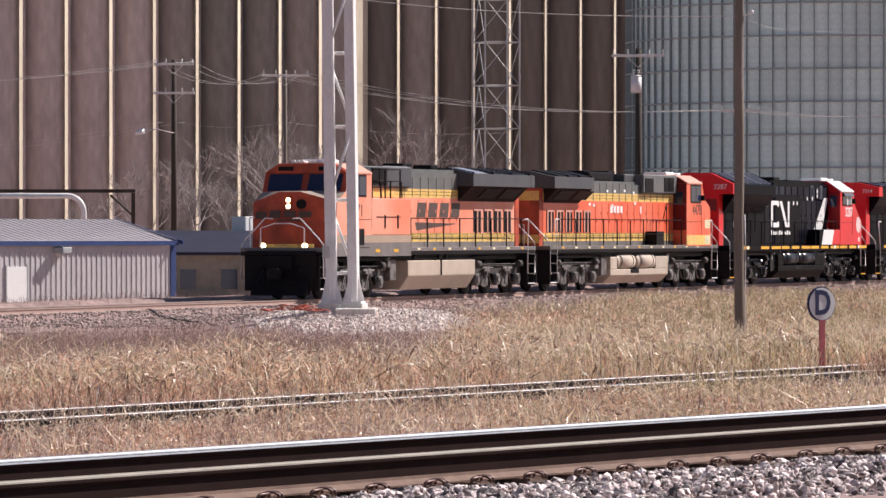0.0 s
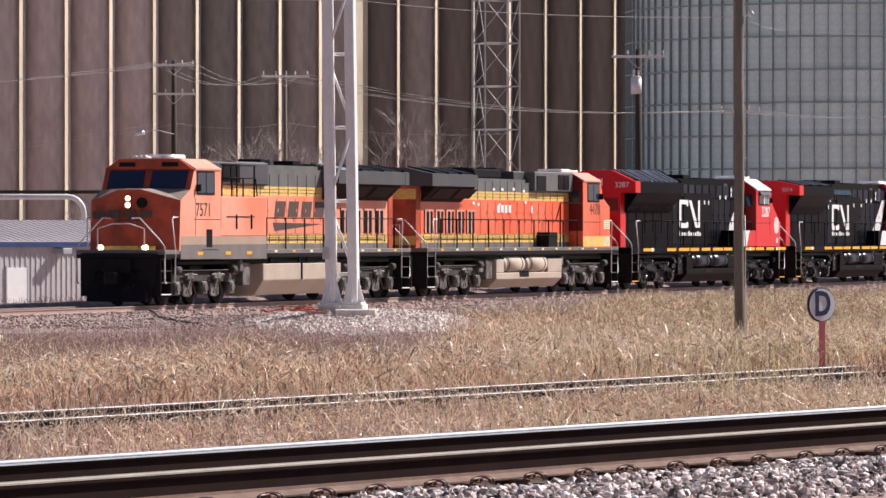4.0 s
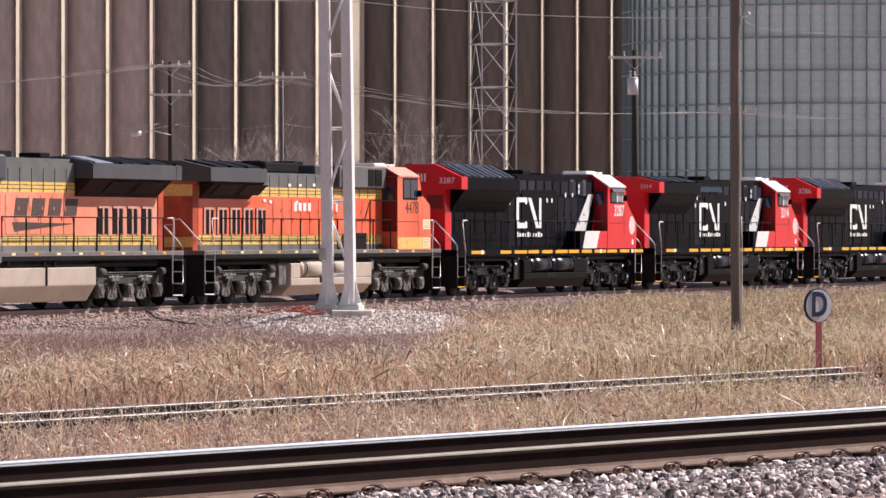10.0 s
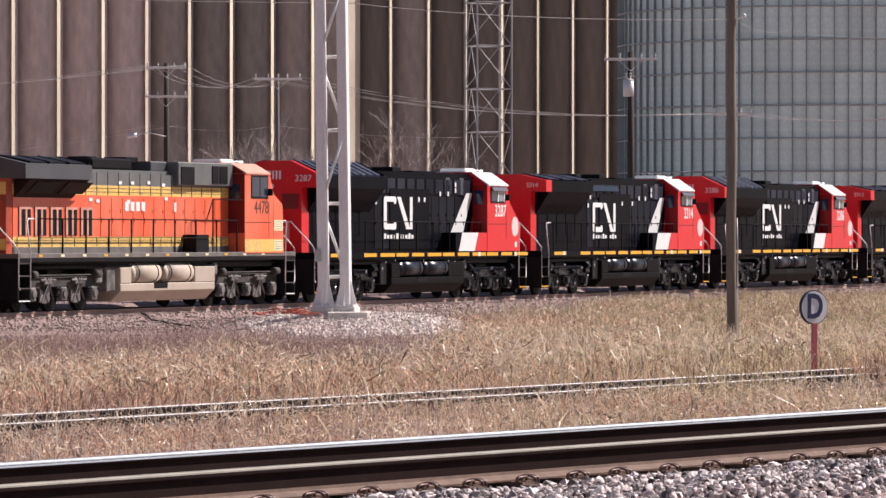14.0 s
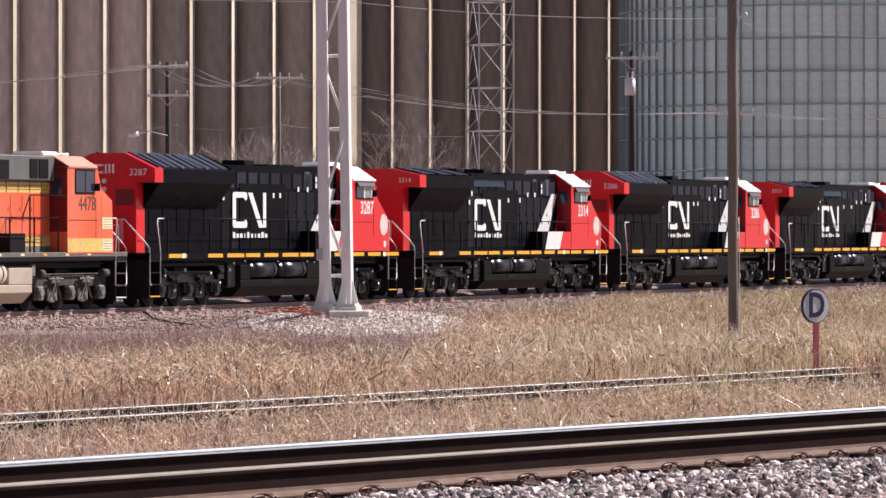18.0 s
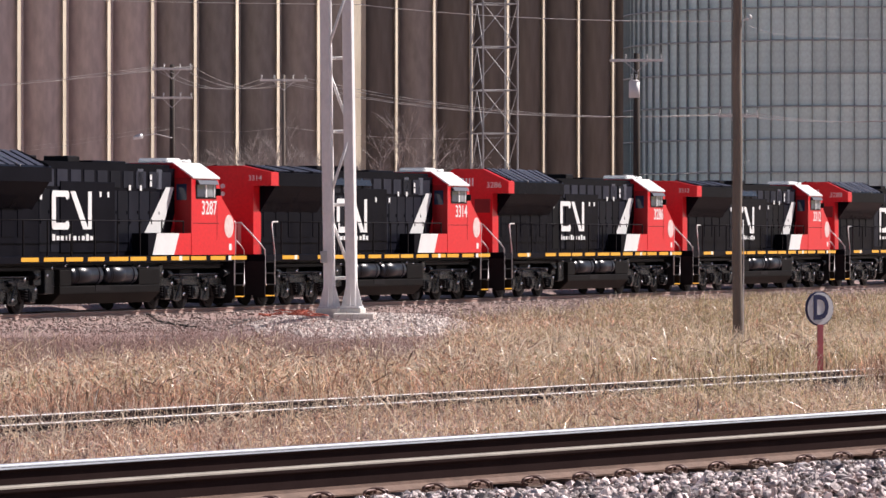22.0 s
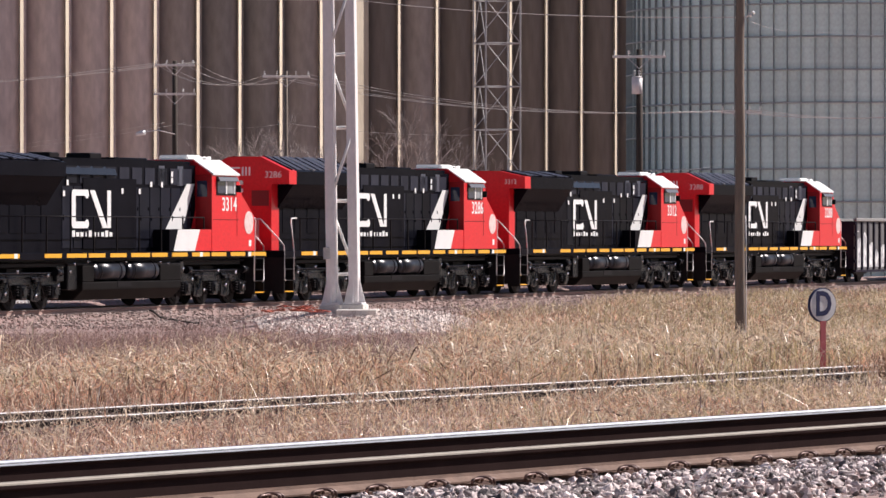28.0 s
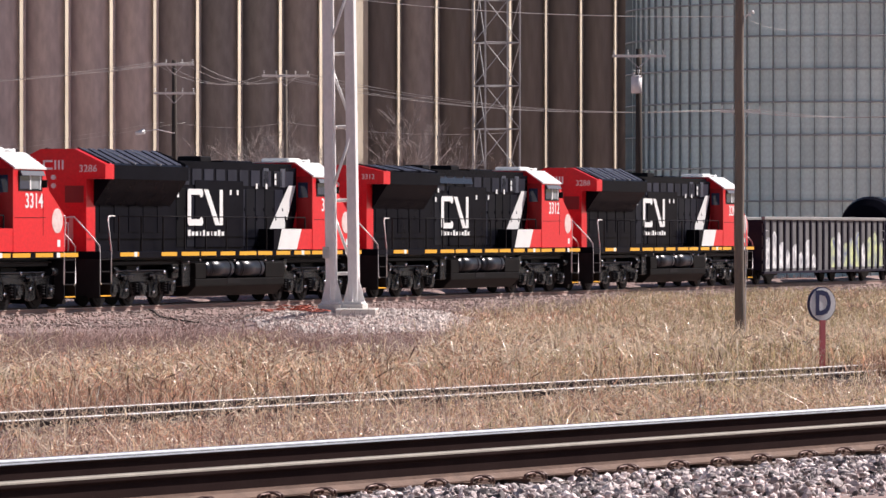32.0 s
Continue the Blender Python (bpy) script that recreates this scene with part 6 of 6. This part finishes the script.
ok = keep_tracks(x, y) & (off_mid(x, y) < 0.6) & (rng.random(len(x)) < 0.2 + 0.8 * tuft(x, y, 1.0))
x, y = x[ok], y[ok]
low = (0.10 + 0.28 * wild(x, y, 2.0)) * (0.5 + 0.8 * tuft(x, y, 1.0))
k = rng.random(len(x))
for a, b, mt, lab in ((0.0, 0.45, M_STEM, "pale curled leaves on dry weeds"), (0.45, 0.75, M_STRAW, "straw-coloured curled leaves on dry weeds"), (0.75, 1.01, M_WEED, "brown curled leaves on dry weeds")):
    o = (k >= a) & (k < b)
    r = rng.random(o.sum())
    curls("dry_leaf_curls", np.stack([x[o], y[o]], -1), ground_z(x[o], y[o]) + 0.01 + cleared(x[o], y[o]) * low[o] * rng.random(o.sum()), 0.05 + 0.16 * r ** 2, 0.006 + 0.008 * rng.random(o.sum()), mt, 430 + int(10 * a), lab)
x, y, rng = field(22000, 33, 66, 121)
ok = keep_tracks(x, y) & (off_mid(x, y) < 0.2) & (rng.random(len(x)) < wild(x, y, 4.1))
x, y = x[ok], y[ok]
blades("dry_weeds", np.stack([x, y], -1), ground_z(x, y) - 0.02, cleared(x, y) * (0.06 + 0.24 * rng.random(len(x))), 0.006 + 0.006 * rng.random(len(x)), M_WEED, 122, "grey-brown dead weeds among the grass", 1.2)
x, y, rng = field(3600, 34, 75, 123)
ok = keep_tracks(x, y) & (off_mid(x, y) < 2.5)
x, y = x[ok], y[ok]
blades("dry_stems", np.stack([x, y], -1), ground_z(x, y) - 0.02, 0.3 + 0.6 * rng.random(len(x)) ** 2.5, 0.004 + 0.005 * rng.random(len(x)), M_STEM, 124, "single tall bleached stems", 0.8, 0.1)
x, y, rng = field(40000, 33, 66, 631)
ok = keep_tracks(x, y) & (off_mid(x, y) < -0.2) & (rng.random(len(x)) < (0.15 + 0.85 * tuft(x, y, 1.3)) * step(784 + FOCAL * x / y, 600, 1300))
x, y = x[ok], y[ok]
blades("dry_grass", np.stack([x, y], -1), ground_z(x, y) - 0.02, cleared(x, y) * (0.08 + 0.26 * rng.random(len(x))), 0.005 + 0.005 * rng.random(len(x)), M_STRAW2, 632, "yellow-olive dry grass beside the main track", 0.9, 0.3)
# taller clumps that hide the siding's near rail
x, y, rng = field(60000, 44, 110, 621)
m, along = off_mid(x, y), x * math.sin(MID_A) + (y - MID_P[1]) * math.cos(MID_A)
stand = step(along, 4.6, 5.6) * (1 - step(along, 8.0, 9.2))
ok = keep_tracks(x, y) & (m > -1.3) & (m < -0.12) & (rng.random(len(x)) < tuft(x, y, 1.6) ** 2 * (0.25 + 0.75 * step(along, 2.0, 9.0)) + 0.6 * stand)
x, y, stand = x[ok], y[ok], stand[ok]
blades("dry_grass", np.stack([x, y], -1), ground_z(x, y) - 0.02, cleared(x, y) * (0.14 + 0.18 * stand + 0.3 * rng.random(len(x))), 0.005 + 0.005 * rng.random(len(x)), M_STRAW2, 622, "olive-tinged grass clumps beside the siding", 0.6, 0.3)
# the grass closes over the siding further on
x, y, rng = field(150000, 62, 90, 731)
m, along = off_mid(x, y), x * math.sin(MID_A) + (y - MID_P[1]) * math.cos(MID_A)
ok = (m > -1.3) & (m < 0.25) & (rng.random(len(x)) < step(along + 0.5 * np.sin(3 * m), 11.6, 13.0))
x, y = x[ok], y[ok]
blades("dry_grass", np.stack([x, y], -1), ground_z(x, y) - 0.02, 0.22 + 0.4 * rng.random(len(x)), 0.006 + 0.006 * rng.random(len(x)), M_STRAW, 732, "dry grass that closes over the siding", 0.7, 0.3)
# in the siding and on its shoulder
x, y, rng = field(30000, 44, 110, 23)
m = off_mid(x, y)
ok = keep_tracks(x, y) & (m > -0.3) & (m < 2.3) & (rng.random(len(x)) < wild(x, y, 3) ** 2 * 0.6 + 0.55 * step(m, 1.55, 2.0))
x, y = x[ok], y[ok]
blades("dry_grass", np.stack([x, y], -1), ground_z(x, y) - 0.02, 0.06 + 0.36 * rng.random(len(x)) ** 2, 0.004 + 0.004 * rng.random(len(x)), M_STRAW, 24, "sparse dry stems growing through the siding", 1.0)
x, y, rng = field(15000, 44, 110, 323)
m = off_mid(x, y)
ok = keep_tracks(x, y) & (m > 0.1) & (m < 2.3)
x, y = x[ok], y[ok]
curls("dry_weeds", np.stack([x, y], -1), ground_z(x, y) + 0.1 * rng.random(len(x)), 0.05 + 0.1 * rng.random(len(x)), 0.01 + 0.012 * rng.random(len(x)), M_WEED, 324, "low brown dead weeds in the siding")


# the tall stand behind the siding
def far_edge(x, y):
    """How far the stand still reaches, 1 inside and 0 on the bare gravel."""
    px = 784 + FOCAL * x / y
    edge = 96 + 50 * step(px, 700, 960) + 27 * step(px, 930, 1150) + 18 * step(px, 1150, 1568) + 6 * np.sin(x * 1.1) + 4 * np.sin(x * 2.7)
    return 1 - step(y - edge, -24, 18)


def stand(x, y):
    """The height of the tall grass."""
    return (0.32 + 0.32 * wild(x, y, 1.2)) * (0.6 + 0.6 * tuft(x, y, 0.8)) * (0.35 + 0.65 * far_edge(x, y))


x, y, rng = field(340000, 54, 195, 25)
m, q = off_mid(x, y), off_far(x, y)
ok = (m > 1.8) & (q < -3.0) & (rng.random(len(x)) < far_edge(x, y) * (0.35 + 0.65 * wild(x, y, 1.5)) * (1 - 0.4 * step(784 + FOCAL * x / y, 700, 1400)))
x, y = x[ok], y[ok]
blades("dry_grass", np.stack([x, y], -1), ground_z(x, y) - 0.02, stand(x, y) * (0.35 + 0.85 * rng.random(len(x)) ** 1.3), 0.008 + 0.008 * rng.random(len(x)), M_STRAW, 26, "tall dense dry straw-coloured grass", 0.72, 0.35)
x, y, rng = field(190000, 60, 195, 225)
m, q = off_mid(x, y), off_far(x, y)
ok = (m > 1.8) & (q < -3.0) & (rng.random(len(x)) < far_edge(x, y) * (0.15 + 0.85 * step(784 + FOCAL * x / y, 700, 1350)))
x, y = x[ok], y[ok]
blades("dry_grass", np.stack([x, y], -1), ground_z(x, y) - 0.02, 0.2 + 0.4 * rng.random(len(x)), 0.006 + 0.006 * rng.random(len(x)), M_STRAW2, 226, "olive-tinged dry grass", 0.5, 0.3)
# curled leaves all through it
x, y, rng = field(115000, 54, 195, 227)
m, q = off_mid(x, y), off_far(x, y)
ok = (m > 1.7) & (q < -4.0) & (rng.random(len(x)) < far_edge(x, y) * (0.25 + 0.75 * tuft(x, y, 0.8)) * (1 - 0.55 * step(y, 75, 110)))
x, y = x[ok], y[ok]
k = rng.random(len(x))
for a, b, mt, lab in ((0.0, 0.5, M_STEM, "pale curled leaves on dry grass stems"), (0.5, 0.85, M_STRAW, "straw-coloured curled leaves on dry grass"), (0.85, 1.01, M_WEED, "brown curled leaves on dry grass")):
    o = (k >= a) & (k < b)
    r = rng.random(o.sum())
    curls("dry_leaf_curls", np.stack([x[o], y[o]], -1), ground_z(x[o], y[o]) + 0.02 + stand(x[o], y[o]) * 1.05 * rng.random(o.sum()) ** 0.8, 0.08 + 0.24 * r ** 2, 0.012 + 0.012 * rng.random(o.sum()), mt, 440 + int(10 * a), lab)
# grey-brown weeds where the stand thins out towards the gravel
x, y, rng = field(170000, 70, 195, 125)
m, q = off_mid(x, y), off_far(x, y)
belt = np.exp(-((far_edge(x, y) - 0.25) / 0.28) ** 2)
ok = (m > 1.9) & (q < -3.2) & (rng.random(len(x)) < 0.12 + 0.8 * belt * (0.3 + 0.7 * wild(x, y, 1.7))) & (far_edge(x, y) > 0.01)
x, y = x[ok], y[ok]
blades("dry_weeds", np.stack([x, y], -1), ground_z(x, y) - 0.02, 0.10 + 0.34 * rng.random(len(x)) ** 1.3, 0.004 + 0.006 * rng.random(len(x)), M_WEED, 126, "fine grey-brown dead weeds at the edge of the grass", 0.9)
x, y, rng = field(20000, 63, 170, 127)
m, q = off_mid(x, y), off_far(x, y)
ok = (m > 1.9) & (q < -4) & (rng.random(len(x)) < far_edge(x, y))
x, y = x[ok], y[ok]
blades("dry_stems", np.stack([x, y], -1), ground_z(x, y) - 0.02, 0.25 + 0.6 * rng.random(len(x)) ** 1.5, 0.010 + 0.007 * rng.random(len(x)), M_STEM, 128, "single tall bleached stems", 1.1, 0.3)
x, y, rng = field(2600, 64, 112, 827)
ok = (off_mid(x, y) > 1.9) & (rng.random(len(x)) < step(784 + FOCAL * x / y, 600, 1000))
x, y = x[ok], y[ok]
blades("dry_stems", np.stack([x, y], -1), ground_z(x, y) - 0.02, 0.6 + 0.55 * rng.random(len(x)), 0.008 + 0.006 * rng.random(len(x)), M_STEM, 828, "long arching bleached stems above the grass", 1.0, 0.2)
x, y, rng = field(34000, 36, 100, 927)
ok = keep_tracks(x, y) & ((off_mid(x, y) < -0.5) | (off_mid(x, y) > 1.9)) & (rng.random(len(x)) < 0.25 + 0.75 * tuft(x, y, 1.4))
x, y = x[ok], y[ok]
top_z = np.where(off_mid(x, y) < 0, 0.28, 0.95 * stand(x, y))
curls("seed_heads", np.stack([x, y], -1), ground_z(x, y) + 0.03 + top_z * rng.random(len(x)), 0.02 + 0.05 * rng.random(len(x)), 0.008 + 0.010 * rng.random(len(x)), M_STEM, 928, "tiny pale seed heads and broken leaf bits")
# golden arching leaves that catch the sun, before and behind the siding
x, y, rng = field(16000, 34, 66, 1027)
m = off_mid(x, y)
ok = keep_tracks(x, y) & (m < -0.9) & (rng.random(len(x)) < (0.2 + 0.8 * tuft(x, y, 0.9)) * (0.35 + 0.65 * step(784 + FOCAL * x / y, 100, 900)))
x, y = x[ok], y[ok]
blades("dry_grass", np.stack([x, y], -1), ground_z(x, y) - 0.02, 0.12 + 0.36 * rng.random(len(x)) ** 1.6, 0.006 + 0.007 * rng.random(len(x)), M_GOLD, 1028, "golden arching dry leaves beside the siding", 1.5, 0.1)
x, y, rng = field(30000, 62, 120, 1031)
ok = (off_mid(x, y) > 1.9) & (rng.random(len(x)) < far_edge(x, y) * (0.25 + 0.75 * tuft(x, y, 0.7)))
x, y = x[ok], y[ok]
blades("dry_grass", np.stack([x, y], -1), ground_z(x, y) - 0.02, stand(x, y) * (0.6 + 0.75 * rng.random(len(x))), 0.009 + 0.009 * rng.random(len(x)), M_GOLD, 1032, "golden arching dry leaves in the tall grass", 1.4, 0.2)
# a hazy strip of thin weeds along the gravel
x, y, rng = field(120000, 88, 128, 531)
px = 784 + FOCAL * x / y
ok = (off_far(x, y) < -5) & (rng.random(len(x)) < np.exp(-((y - 105 - 3 * np.sin(x * 0.8)) / 9) ** 2) * (0.35 + 0.65 * wild(x, y, 2.0))) & (px < 640 + 160 * rng.random(len(x)))
x, y = x[ok], y[ok]
blades("dry_weeds", np.stack([x, y], -1), ground_z(x, y) - 0.02, 0.10 + 0.36 * rng.random(len(x)) ** 1.4, 0.004 + 0.006 * rng.random(len(x)), M_WEED, 532, "thin hazy grey-brown weeds on the gravel's edge", 0.8)
# scrub on the gravel this side of the train
x, y, rng = field(110000, 88, 160, 131)
q = off_far(x, y)
ok = (q < -6.5) & (rng.random(len(x)) < (0.15 + 0.85 * wild(x, y, 1.7) ** 2) * step(-q, 5, 15)) & (784 + FOCAL * x / y < 900)
x, y = x[ok], y[ok]
blades("dry_weeds", np.stack([x, y], -1), ground_z(x, y) - 0.02, 0.06 + 0.26 * rng.random(len(x)) ** 1.5, 0.006 + 0.008 * rng.random(len(x)), M_WEED, 132, "low grey-brown scrub on gravel", 1.1)
# thin weeds on the far bank and round the buildings
x, y, rng = field(90000, 130, 235, 27, 0.11)
q = off_far(x, y)
ok = (q > 3.0) & (q < 14) & (rng.random(len(x)) < 1.2 - 0.08 * q)
x, y = x[ok], y[ok]
blades("dry_grass", np.stack([x, y], -1), ground_z(x, y) - 0.02, 0.06 + 0.26 * rng.random(len(x)) ** 2, 0.008 + 0.006 * rng.random(len(x)), M_WEED, 28, "dry grass on the bank behind the track", 0.5)


# ---- bare winter trees
def bare_tree(px, py, d, height, seed, label, spread=0.5):
    rng = random.Random(seed)
    x, y, _ = spot(px, py, d)
    thing = tagged(empty("bare_tree", pose(x, y, -1.6)), label, "tree", "bare trees behind the track")
    trunk, limbs, twigs = B(), B(), B()

    def grow(p, way, length, r, depth):
        q = p + way * length
        bm = trunk if depth == 0 else limbs if depth < 3 else twigs
        tube(bm, p, q, r, 7 if depth == 0 else 5 if depth < 3 else 3, r * 0.7, caps=False)
        if depth >= 6:
            return
        for k in range(3 if depth < 5 else 2):
            turn = Vector((rng.gauss(0, spread), rng.gauss(0, spread), rng.gauss(0.12, spread * 0.6)))
            grow(p.lerp(q, 0.65 + 0.35 * rng.random()), (way + turn).normalized(), length * rng.uniform(0.6, 0.82), max(r * rng.uniform(0.44, 0.6), 0.0085), depth + 1)

    grow(Vector((0, 0, 0)), Vector((0.05, 0, 1)).normalized(), height * 0.29, height * 0.0125, 0)
    part("trunk", trunk, M_TWIG, thing)
    tagged(part("limb_mass", limbs, M_TWIG, thing), kind="stuff")
    tagged(part("twig_mass", twigs, M_TWIG, thing), kind="stuff")
    return thing


for k, (px, d0, hh) in enumerate(((505, 250, 12.0), (470, 256, 10.5), (540, 262, 10.5), (700, 255, 12.5), (760, 262, 11.0), (655, 258, 10.5), (800, 266, 9.5), (240, 240, 8.2), (345, 245, 9.0), (410, 250, 8.8), (180, 250, 7.2), (300, 252, 8.4))):
    bare_tree(px, 400, d0 + 34, hh * 1.12, 40 + k, "bare grey winter tree with fine twigs")


# ---- what moves: the train rolls to the left at a little over 3 m/s
def rolled(t):
    u = t / 10
    return -0.12 + 32.4425 * u - 1.93624 * u ** 2 + 1.633104 * u ** 3 - 0.436949 * u ** 4 + 0.0566874 * u ** 5 - 0.00379210 * u ** 6


def motions():
    stock = [(L_LEAD, -7.42, 180), (L_GECX, 14.85, 0)] + [(ob, 37.15 + 22.3 * k, 0) for k, ob in enumerate(L_CN)] + [(gondola, 147.75, 0), (tank_car, 167.0, 0)]
    for ob, u, turn in stock:
        walk(ob, [(t, Matrix.Translation(on_track(187.39 + u - rolled(t))) @ pose(0, 0, 0, 0, 0, 90 - math.degrees(TH) + turn)) for t in range(0, 33, 2)])
    for ob, x, r, way in WHEELS:
        walk(ob, [(t, pose(x, 0, r, 0, -way * math.degrees(rolled(t) / r), 0)) for t in np.arange(0, 32.01, 0.2)])


motions()
